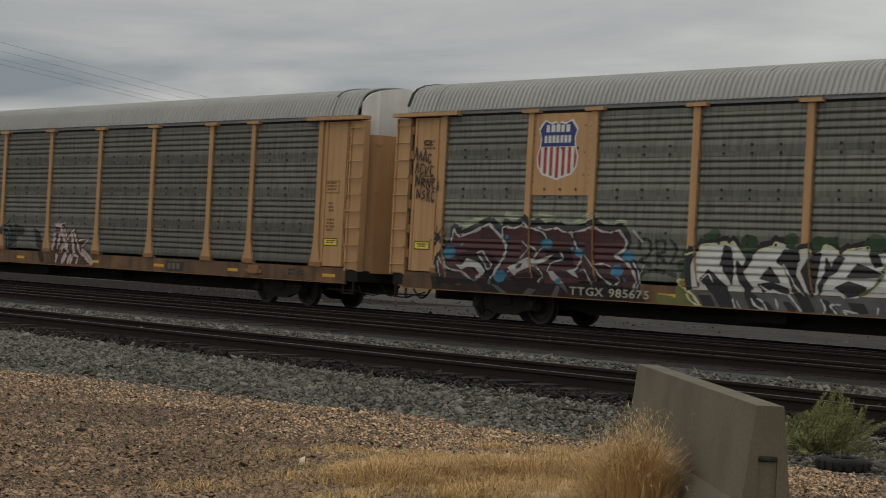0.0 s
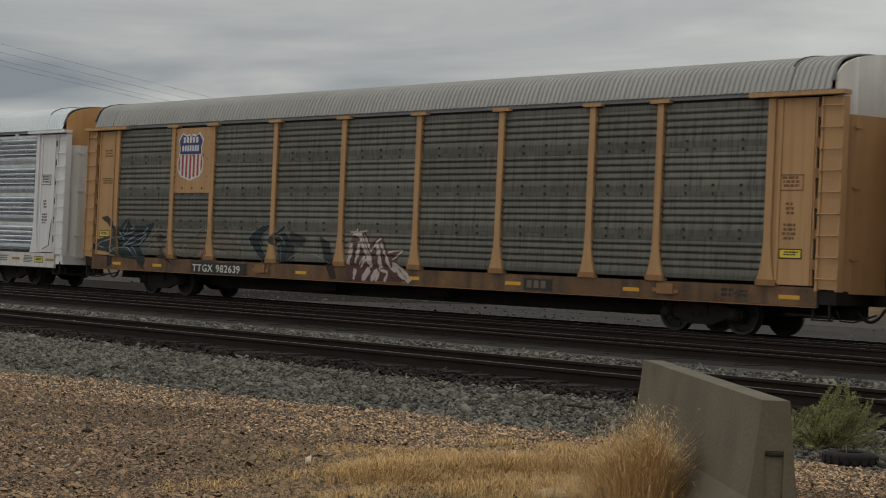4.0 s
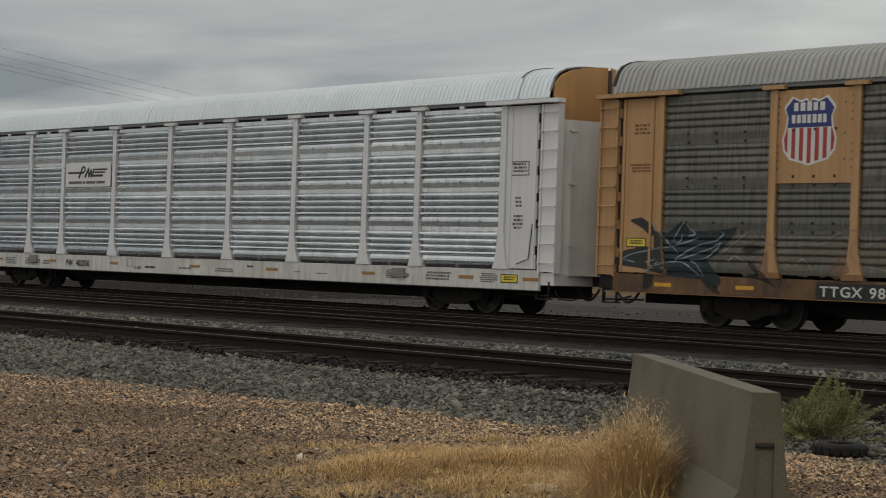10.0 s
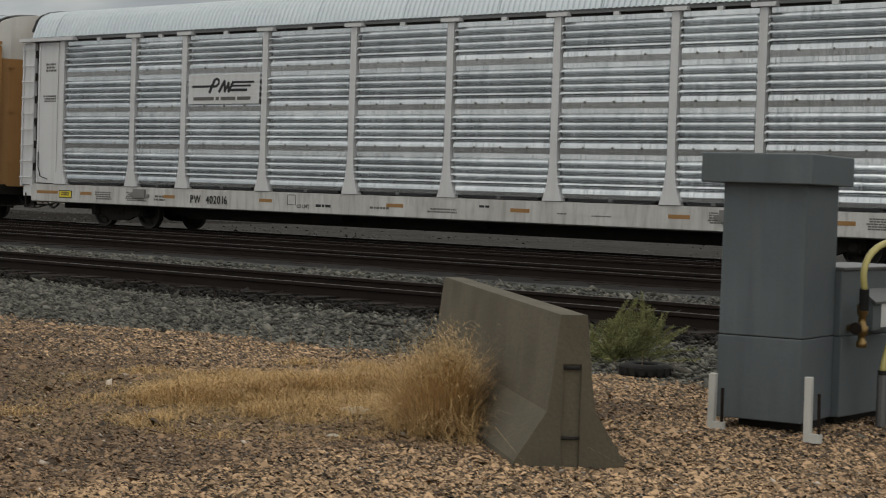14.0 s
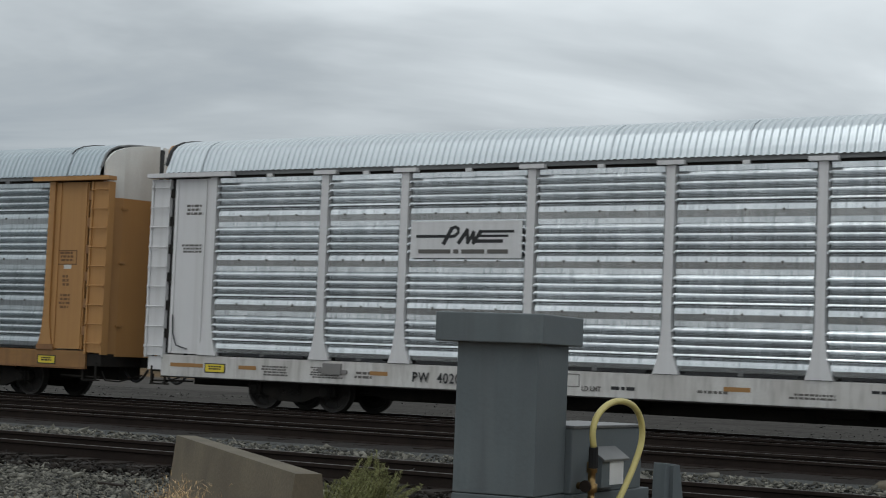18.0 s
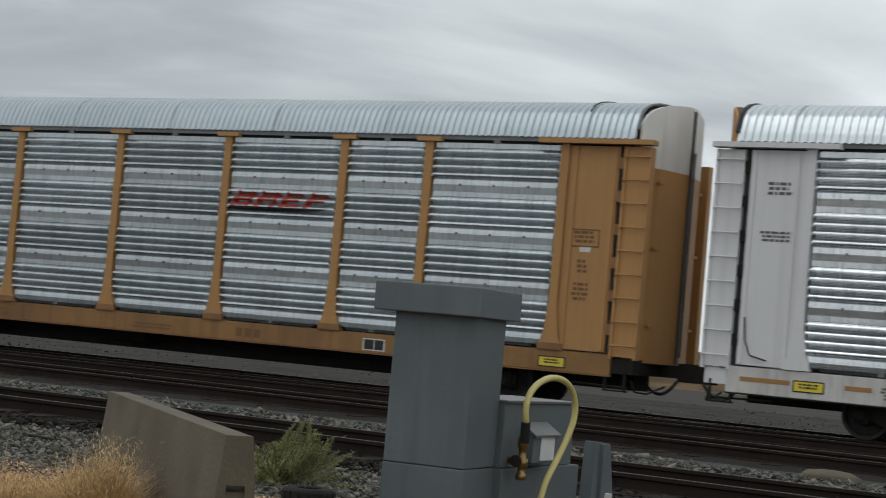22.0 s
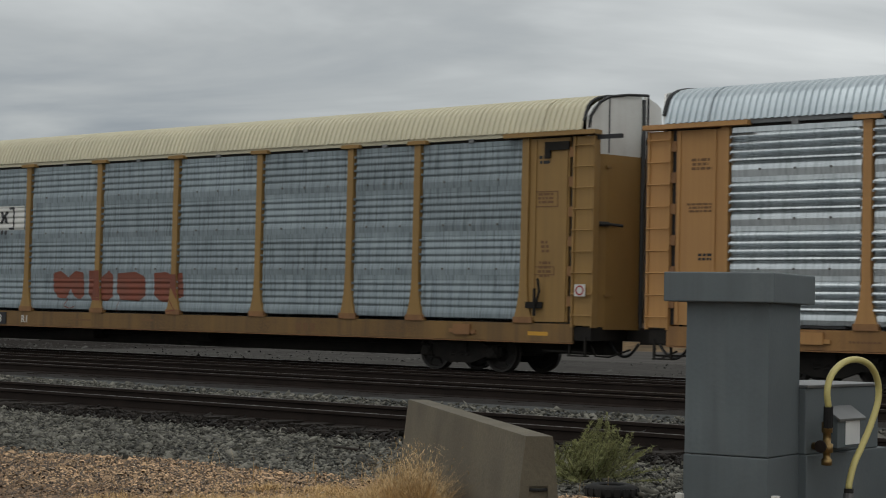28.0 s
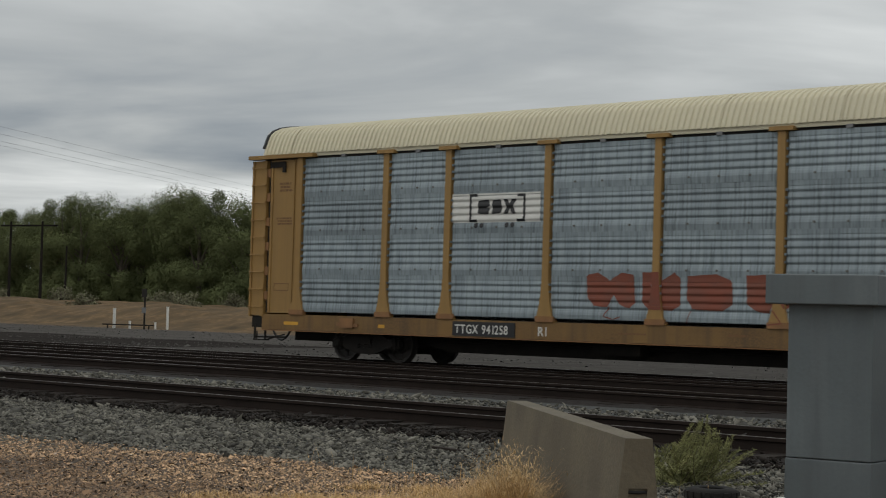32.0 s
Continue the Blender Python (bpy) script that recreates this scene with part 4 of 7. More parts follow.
def build_hose():
    pts = [(10.03, 0.60), (10.01, 0.70), (10.07, 0.80), (10.22, 0.87), (10.41, 0.89), (10.60, 0.85), (10.71, 0.75), (10.72, 0.62), (10.62, 0.47), (10.5, 0.34), (10.39, 0.23), (10.33, 0.12), (10.32, 0.07)]
    way = []
    for (y0, a0), (y1, a1), (y2, a2), (y3, a3) in zip([pts[0]] + pts, pts, pts[1:], pts[2:] + [pts[-1]]):
        for k in range(4):
            u = k / 4
            f = [-0.5 * u ** 3 + u * u - 0.5 * u, 1.5 * u ** 3 - 2.5 * u * u + 1, -1.5 * u ** 3 + 2 * u * u + 0.5 * u, 0.5 * u ** 3 - 0.5 * u * u]
            way.append(q(-5.12, sum(i * j for i, j in zip(f, (y0, y1, y2, y3))), sum(i * j for i, j in zip(f, (a0, a1, a2, a3)))))
    root = thing("garden_hose", q(-5.12, 10.32, -0.276), "looped yellow rubber hose between a brass tap and a standpipe", "hose")
    base = Vector(root.matrix_basis.translation)
    put("hose", M().tube([Vector(p) - base for p in way], 0.022, 10), root, smooth=True, material=HOSE)
    for a, b in ((way[0], q(-5.13, 10.05, 0.47)), (way[-1], q(-5.12, 10.32, -0.02))):
        put("hose_fitting", M().tube([Vector(a) - base, Vector(b) - base], 0.032, 10), root, None, "black hose fitting", material=RUBBER)
    put("standpipe", M().tube([(0, 0, 0), Vector(q(-5.12, 10.32, 0.05)) - base], 0.036, 10), root, None, "galvanised standpipe", material=STEEL)


build_hose()


def build_pegs():
    for x, y, h, lean in ((-5.98, 9.70, 0.36, 1), (-5.27, 9.66, 0.40, -1), (-5.28, 11.72, 0.42, 1)):
        root = thing("marker_post", pose(x, y, -0.34, lean, lean, 8), "short white-painted square marker post in gravel", "post", "marker posts round the cabinet")
        put("post", M().box(-0.022, 0.022, -0.022, 0.022, 0, h), root, material=POSTW, bevel=0.003)
        put("foot_bracket", M().box(0.02, 0.085, -0.025, 0.025, 0, 0.055), root, material=POSTW)
        put("steel_rod", M().tube([(0.07, 0, 0.05), (0.065, 0.005, h * 0.75)], 0.011, 6), root, material=RAIL)


build_pegs()


def build_stand():
    root = thing("steel_stand", (-5.55, 12.0, -0.34), "grey steel sloping equipment stand behind the utility box", "stand")
    put("panel", M().prism([(0.0, 0.0), (0.52, 0.0), (0.30, 0.74), (0.05, 0.76)], "x", -0.1, 0.0), root, material=CABG, bevel=0.006)
    put("channel", M().box(-0.02, 0.03, 0.12, 0.16, 0, 0.74), root, material=CABG)
    small = thing("junction_box", (-5.58, 12.75, -0.34), "small pale grey metal junction box on the gravel", "box")
    put("body", M().box(-0.15, 0.12, 0, 0.35, 0.0, 0.21), small, material=STEEL, bevel=0.01)
    put("lid", M().box(-0.17, 0.14, -0.02, 0.37, 0.21, 0.235), small, material=CABG)


build_stand()


def build_litter():
    root = thing("tyre_scrap", pose(-8.1, 12.1, -0.34, 0, 0, 35), "torn piece of black tyre lying on gravel", "tyre")
    put("carcass", M().lathe([(0.10, 0.005), (0.16, 0.0), (0.205, 0.02), (0.215, 0.06), (0.205, 0.10), (0.16, 0.12), (0.11, 0.115), (0.10, 0.10), (0.14, 0.09), (0.14, 0.03), (0.10, 0.02)], 28, "z"), root, material=RUBBER, smooth=True)
    for k in range(18):
        a = 20 * k
        put("tread_block", M().box(0.205, 0.222, -0.022, 0.022, 0.03, 0.09), root, pose(0, 0, 0, 0, 0, a), material=RUBBER)

    board = thing("timber_offcut", pose(-11.81, 13.00, -0.235, 0, 2, 4), "dark weathered timber offcut lying on grey ballast", "timber")
    put("plank", M().box(-0.18, 0.18, -0.04, 0.04, 0.0, 0.035), board, material=TIE, bevel=0.006)
    put("spike", M().tube([(0.12, 0, 0.03), (0.125, 0.0, 0.06)], 0.008, 6), board, material=RAIL)

    def rock(at, size, flat, material, label):
        m = M()
        rng = random.Random(int(at[0] * 100))
        n = 9
        rings = []
        for z, r in ((0, 1.0), (0.45, 1.02), (0.85, 0.75), (1.0, 0.4)):
            rings.append([(size * r * (1 + rng.uniform(-0.15, 0.15)) * math.cos(6.283 * k / n), size * 0.7 * r * (1 + rng.uniform(-0.15, 0.15)) * math.sin(6.283 * k / n), size * flat * z) for k in range(n)])
        vs = [p for r in rings for p in r]
        m.add(vs, [(i * n + k, i * n + (k + 1) % n, (i + 1) * n + (k + 1) % n, (i + 1) * n + k) for i in range(3) for k in range(n)] + [tuple(range(3 * n, 4 * n))])
        ob = put("rock", m.data("rock", material, True), None, pose(*at, 0, 0, rng.uniform(0, 90)))
        tagged(ob, label, "rock")
    pale = mat("pale_stone", (0.48, 0.44, 0.36), 0.9, bump=0.5)
    rock((-7.8, 8.33, -0.33), 0.11, 0.35, pale, "flat pale stone lying in dry grass")
    rock((-6.55, 20.9, -0.2), 0.38, 0.3, CONC, "flat pale concrete lump between the tracks")
    rock((-12.2, 7.6, -0.34), 0.05, 0.7, RUBBER, "small dark stone on tan gravel")
    rock((-7.05, 7.35, -0.33), 0.045, 0.6, pale, "small pinkish stone on gravel")


build_litter()

# ------------------------------------------------------------------ plants


def blades(name, roots, heights, width, lean, material, label, seed, bend=0.5):
    """Bent blades, each of two joined strips, in one object."""
    rng = np.random.default_rng(seed)
    n = len(roots)
    a = rng.uniform(0, 2 * np.pi, n)
    d = np.stack([np.cos(a), np.sin(a), 0 * a], -1)
    side = np.stack([-np.sin(a), np.cos(a), 0 * a], -1) * (width * rng.uniform(0.6, 1.4, n))[:, None]
    h = np.asarray(heights)[:, None]
    up = np.array([[0, 0, 1.0]])
    ln = np.abs(rng.normal(lean, lean * 0.6, n))[:, None]
    mid = roots + up * h * 0.55 + d * h * ln * 0.4
    tip = roots + up * h * (1 - 0.25 * ln) + d * h * ln * (0.6 + bend)
    v = np.stack([roots - side, roots + side, mid - side * 0.8, mid + side * 0.8, tip], 1)
    k = 5 * np.arange(n)[:, None]
    me = bpy.data.meshes.new(name)
    me.from_pydata(v.reshape(-1, 3).tolist(), [], (k + [[0, 1, 3, 2]]).tolist() + (k + [[2, 3, 4]]).tolist())
    me.materials.append(material)
    return tagged(put(name, me), label, "grass", kind="stuff")


def build_grass():
    rng = np.random.default_rng(11)
    n = 190000
    a = rng.uniform(37.6, 58, n)
    d = rng.uniform(9.4, 15.4, n)
    x, y = -d * np.sin(np.radians(a)), d * np.cos(np.radians(a))
    cl = np.array([noise.noise(Vector((p * 1.3, r * 1.3, 9.1))) + 0.6 * noise.noise(Vector((p * 4, r * 4, 2.1))) for p, r in zip(x, y)])
    mid = 12.3 - 0.08 * (a - 44)
    dense = 1.0 - np.abs(d - mid) / np.where(d > mid, 2.3, 2.1) - np.maximum(a - 46.2, 0) * 0.11 - np.maximum(39.0 - a, 0) * 0.3
    keep = dense + 0.75 * cl > rng.uniform(0.05, 1.05, n)
    # nothing grows through the barrier
    ax = Vector((-3.0, 2.57)).normalized()
    u = (x + 5.5) * ax.x + (y - 7.53) * ax.y
    v = -(x + 5.5) * ax.y + (y - 7.53) * ax.x
    keep &= ~((u > -0.05) & (u < 4.0) & (v > -0.34) & (v < 0.34))
    x, y, dense, cl = x[keep], y[keep], dense[keep], cl[keep]
    r = np.stack([x, y, lift(x, y) - 0.01], -1)
    h = rng.uniform(0.025, 0.11, len(x)) * (0.5 + 0.8 * np.clip(dense, 0, 1)) * np.clip(1.0 + 1.3 * cl, 0.45, 1.9)
    blades("dry_grass", r, h, 0.0022, 1.1, STRAW, "matted dry yellow grass on gravel", 12)
    # a taller, drooping tuft against the barrier
    n = 9000
    u = rng.normal(1.48, 0.24, n)
    v = 0.36 + np.abs(rng.normal(0, 0.12, n))
    thick = np.array([noise.noise(Vector((p * 5, r * 5, 1.3))) for p, r in zip(u, v)])
    ok = (u > 0.3) & (u < 2.2) & (thick > rng.uniform(-0.6, 0.2, n))
    u, v = u[ok], v[ok]
    n = len(u)
    tall = np.clip(0.55 + 0.6 * (u - 0.6), 0.5, 1.0) * np.clip(1.0 - 0.6 * (u - 1.5), 0.35, 1.0) * (1 - 0.55 * np.clip(v - 0.45, 0, 0.7))
    x, y = -5.5 + u * ax.x - v * ax.y, 7.53 + u * ax.y + v * ax.x
    h = np.clip(rng.normal(0.50, 0.12, n) * tall, 0.06, 0.72)
    blades("tall_dry_grass", np.stack([x, y, lift(x, y) - 0.01], -1), h, 0.0012, 0.6, STRAW, "tall dry yellow grass tuft against the barrier", 13, 0.35)
    blades("tuft_thatch", np.stack([x + rng.normal(0, 0.07, n), y + rng.normal(0, 0.07, n), lift(x, y) - 0.01], -1), h * rng.uniform(0.25, 0.7, n), 0.0013, 1.5, STRAW, "tangled short dry grass at the foot of the tuft", 18, 0.6)
    # seed heads
    m = 5500
    pick = rng.integers(0, n, m)
    lean = rng.normal(0, 0.075, (m, 2))
    blades("seed_heads", np.stack([x[pick] + lean[:, 0], y[pick] + lean[:, 1], lift(x[pick], y[pick]) + h[pick] * rng.uniform(0.5, 0.98, m)], -1), rng.uniform(0.015, 0.045, m), 0.0017, 1.6,
           mat("seed_straw", (0.56, 0.40, 0.2), 0.9, island=0.3), "pale seed heads of dry grass", 14)
    # loose upright wisps over the mat
    m = 9500
    a2, d2 = rng.uniform(38.2, 49.5, m), rng.normal(12.0, 0.85, m)
    x, y = -d2 * np.sin(np.radians(a2)), d2 * np.cos(np.radians(a2))
    cl2 = np.array([noise.noise(Vector((p * 1.9, r * 1.9, 4.4))) for p, r in zip(x, y)])
    uu = (x + 5.5) * ax.x + (y - 7.53) * ax.y
    vv = -(x + 5.5) * ax.y + (y - 7.53) * ax.x
    ok = (cl2 > rng.uniform(-0.25, 0.45, m)) & ~((uu > -0.05) & (uu < 4.0) & (vv > -0.34) & (vv < 0.34))
    x, y, a2 = x[ok], y[ok], a2[ok]
    blades("grass_wisps", np.stack([x, y, lift(x, y) - 0.01], -1), rng.uniform(0.07, 0.2, len(x)) * np.clip(1.35 - 0.09 * (a2 - 39), 0.5, 1.3), 0.0016, 0.7, STRAW, "loose dry grass stalks standing over the mat", 17)
    # thin stalks at the ballast's edge and scattered wisps
    m = 46
    x = rng.uniform(-13, -8, m)
    y = np.array([edge_y(p) for p in x]) + rng.normal(-0.2, 0.35, m)
    blades("thin_stalks", np.stack([x, y, lift(x, y)], -1), rng.uniform(0.06, 0.3, m), 0.0022, 0.25, STRAW, "scattered thin dry stalks", 15)
    m = 9000
    x, y = in_view(rng, m, 10, 13.6, 39, 54)
    keep = y < np.array([edge_y(p) for p in x]) + 0.2
    x, y = x[keep], y[keep]
    blades("dry_wisps", np.stack([x, y, lift(x, y)], -1), rng.uniform(0.012, 0.03, len(x)), 0.002, 3.2, STRAWLOW, "scattered dry straw on the gravel", 16)


build_grass()


def build_shrub():
    root = thing("green_shrub", (-8.82, 12.75, -0.33), "wispy olive-green feathery weed shrub beside the ballast", "shrub")
    rng = random.Random(4)
    leaf = M()
    for k in range(78):
        a, out = rng.uniform(0, 6.283), abs(rng.gauss(0, 0.29))
        h = max(0.1, 0.50 - 0.62 * out + rng.gauss(0, 0.08))
        p0 = Vector((rng.gauss(0, 0.07), rng.gauss(0, 0.07), 0))
        p2 = Vector((0.17 + out * 1.15 * math.cos(a), out * 1.15 * math.sin(a), h))
        p1 = p0.lerp(p2, 0.5) + Vector((0.08 * math.cos(a), 0.08 * math.sin(a), 0.02))
        put("stem", M().tube([p0, p1, p2], [0.005, 0.0035, 0.0015], 4), root, material=BARK)
        for j in range(330):
            u = rng.uniform(0.1, 1.03)
            c = p0.lerp(p1, u * 2) if u < 0.5 else p1.lerp(p2, u * 2 - 1)
            grow = (p2 - p1).normalized()
            d = (Vector((rng.gauss(0, 1), rng.gauss(0, 1), rng.gauss(0.3, 0.5))).normalized() + grow * 0.45).normalized()
            s = d.orthogonal().normalized() * rng.uniform(0.0014, 0.003)
            t = c + d * rng.uniform(0.02, 0.085) * (1.25 - 0.75 * u)
            leaf.add([c - s, c + s, t], [(0, 1, 2)])
    put("foliage", leaf.data("foliage", GREEN, tidy=False), root)


build_shrub()


def tree_meshes(seed, height, wide, leafm, n):
    rng = random.Random(seed)
    trunk, crown = M(), M()
    trunk.tube([(0, 0, -0.6), (0.1, 0, height * 0.25), (rng.uniform(-0.4, 0.4), rng.uniform(-0.4, 0.4), height * 0.55), (rng.uniform(-0.6, 0.6), 0, height * 0.82)],
               [0.34, 0.27, 0.17, 0.05], 7)
    tips = []
    for k in range(11):
        a = k * 2.4 + rng.uniform(-0.4, 0.4)
        z0 = height * rng.uniform(0.14, 0.55)
        out = wide * rng.uniform(0.45, 0.95)
        tip = Vector((out * math.cos(a), out * math.sin(a), min(z0 + height * rng.uniform(0.1, 0.4), height * 0.9)))
        mid = Vector((tip.x * 0.5, tip.y * 0.5, z0 + (tip.z - z0) * 0.65))
        trunk.tube([(0, 0, z0), mid, tip], [0.12, 0.08, 0.02], 5)
        tips += [tip, mid.lerp(tip, 0.5)]
    tips += [Vector((rng.uniform(-0.5, 0.5) * wide, rng.uniform(-0.5, 0.5) * wide, height * rng.uniform(0.55, 0.92))) for k in range(12)]
    tips += [Vector((rng.uniform(-0.8, 0.8) * wide, rng.uniform(-0.8, 0.8) * wide, height * rng.uniform(0.05, 0.3))) for k in range(24)]
    clumps = [(c, wide * rng.uniform(0.2, 0.42)) for c in tips]
    for k in range(n):
        c, r = rng.choice(clumps)
        d = Vector((rng.gauss(0, 1), rng.gauss(0, 1), rng.gauss(0, 0.8)))
        p = c + d.normalized() * r * rng.uniform(0.35, 1.0) ** 0.5
        nrm = (d.normalized() + Vector((rng.gauss(0, 0.2), rng.gauss(0, 0.2), rng.gauss(0.45, 0.2)))).normalized()
        s = nrm.orthogonal().normalized()
        t = nrm.cross(s)
        e = rng.uniform(0.06, 0.13)
        s, t = s * e, t * e * rng.uniform(0.5, 1.0)
        crown.add([p - s, p + s, p + t * 1.6], [(0, 1, 2)])
    return trunk.data("trunk", BARK), crown.data("crown", leafm, tidy=False)


def build_trees():
    rng = random.Random(21)
    kinds = [tree_meshes(k, h, w, lm, 34000) for k, h, w, lm in ((1, 12.6, 4.6, LEAF), (2, 11.5, 5.0, LEAF), (3, 12.3, 4.2, LEAF2), (4, 9.0, 4.4, LEAF2), (5, 13.8, 4.0, LEAF))]
    base = []
    for tr, cr in kinds:
        root = thing("tree", (0, -400 - 20 * len(base), -0.5), "broad green deciduous tree in the wood behind the tracks", "tree", "wood behind the tracks")
        put("trunk", tr, root)
        put("crown", cr, root)
        base.append(root)
    spots = []
    for row, (y, step) in enumerate(((131, 4.0), (142, 4.2), (153, 5.0))):
        x = -226 + 3 * row
        while x < -108:
            spots.append((x + rng.uniform(-1.8, 1.8), y + rng.uniform(-3, 3), row))
            x += step if x < -130 else 3 * step
    for i, (x, y, row) in enumerate(spots):
        k = rng.randrange(5)
        m = pose(x, y, ground_z(x, y) - 0.1, 0, 0, rng.uniform(0, 360))
        if i < 5:
            base[i].matrix_basis = m
        else:
            copy_thing(base[k], m)
    sh = tree_meshes(9, 2.0, 1.6, mat("sage_leaf", (0.13, 0.125, 0.07), 0.9, island=0.3, scale=1), 2200)
    first = None
    for k in range(16):
        x = rng.uniform(-230, -90)
        y = rng.uniform(95, 126)
        m = pose(x, y, ground_z(x, y) - rng.uniform(0.4, 1.2), 0, 0, rng.uniform(0, 360))
        if first is None:
            first = thing("sage_bush", m, "low grey-green bush on the dry bank", "bush", "bushes on the bank")
            put("stems", sh[0], first)
            put("foliage", sh[1], first)
        else:
            copy_thing(first, m)


build_trees()


def polar(az, d):
    return -d * math.sin(radians(az)), d * math.cos(radians(az))


def build_far_posts():
    ps = [polar(55.37, 186), polar(56.33, 189)]
    zs = [ground_z(*p) for p in ps]
    root = thing("utility_pole", (*ps[0], zs[0]), "dark wooden twin-pole power line frame with one cross-arm", "utility pole")
    o = Vector((*ps[0], zs[0]))
    for p, z in zip(ps, zs):
        put("pole", M().tube([Vector((*p, z - 0.3)) - o, Vector((*p, 9.75)) - o], [0.17, 0.11], 8), root, material=WOODP)
    d = (Vector(ps[1]) - Vector(ps[0])).normalized()
    a, b = Vector((*ps[0], 9.3)) - Vector((d.x, d.y, 0)) * 2.0 - o, Vector((*ps[1], 9.3)) + Vector((d.x, d.y, 0)) * 1.4 - o
    put("cross_arm", M().tube([a, b], 0.12, 4), root, material=WOODP)
    for u in (0.05, 0.5, 0.95):
        put("insulator", M().lathe([(0, 0), (0.08, 0), (0.05, 0.15), (0.08, 0.2), (0, 0.3)], 8, "z", tuple(a.lerp(b, u) + Vector((0, 0, 0.1)))), root, material=STEEL)
    x, y = polar(54.6, 200)
    single = thing("utility_pole", (x, y, ground_z(x, y)), "dark single wooden pole among the trees", "utility pole")
    put("pole", M().tube([(0, 0, -0.3), (0, 0, 6.5)], [0.15, 0.1], 8), single, material=WOODP)
    for az, h, wdt in ((53.04, 1.45, 0.16), (51.37, 1.65, 0.14), (52.55, 0.55, 0.12), (51.75, 0.5, 0.12)):
        x, y = polar(az, 133)
        post = thing("white_post", (x, y, ground_z(x, y)), "white painted marker post in front of the bank", "post", "white posts by the bank")
        put("post", M().box(-wdt / 2, wdt / 2, -wdt / 2, wdt / 2, -0.1, h), post, material=POSTW)
        put("cap", M().box(-wdt / 2 - 0.01, wdt / 2 + 0.01, -wdt / 2 - 0.01, wdt / 2 + 0.01, h, h + 0.04), post, material=POSTW)
    x, y = polar(52.1, 131)
    sg = thing("signal_post", (x, y, ground_z(x, y)), "dark steel trackside sign post with small plates", "sign post")
    put("post", M().tube([(0, 0, -0.1), (0, 0, 2.9)], 0.07, 8), sg, material=DARK)
    put("plate", M().box(-0.28, 0.28, -0.08, -0.05, 2.35, 2.95), sg, material=DARK)
    put("plate", M().box(-0.24, 0.24, -0.08, -0.05, 1.2, 1.6), sg, material=STEEL)
    pipe = thing("pipe_rail", (*polar(52.6, 132), ground_z(*polar(52.6, 132))), "low dark pipe rail between the white posts", "rail")
    put("rail", M().tube([(-1.9, -0.9, 0.3), (1.5, 1.2, 0.3)], 0.05, 6), pipe, material=DARK)
    for u in (0.1, 0.9):
        put("leg", M().tube([(-1.9 + 3.4 * u, -0.9 + 2.1 * u, -0.1), (-1.9 + 3.4 * u, -0.9 + 2.1 * u, 0.3)], 0.05, 6), pipe, material=DARK)


build_far_posts()


def build_wires():
    a, b = Vector((-78, 14)), Vector((-190, 215))
    poles = []
    for p, nm in ((a, "a"), (b, "b")):
        root = thing("power_pole", (p.x, p.y, ground_z(p.x, p.y)), "tall wooden power pole with cross-arm", "utility pole")
        put("pole", M().tube([(0, 0, -0.5), (0, 0, 15.6)], [0.2, 0.13], 8), root, material=WOODP)
        put("cross_arm", M().box(-1.3, 1.3, -0.08, 0.08, 14.7, 14.9), root, material=WOODP)
    wires = thing("power_lines", (0, 0, 0), "four thin sagging overhead power lines", "cable")
    for dz, off in ((14.3, 0.0), (13.7, 0.35), (13.3, -0.3), (12.9, 0.2)):
        pts = []
        for k in range(41):
            u = k / 40
            p = a.lerp(b, u)
            pts.append((p.x + off, p.y, dz + 0.1 - 1.0 * 4 * u * (1 - u) * 0.5))
        put("wire", M().tube(pts, 0.009, 4), wires, material=mat("wire_grey", (0.1, 0.1, 0.1), 0.7))


build_wires()

# ------------------------------------------------------------------ paint on the cars
LAYER = [0]


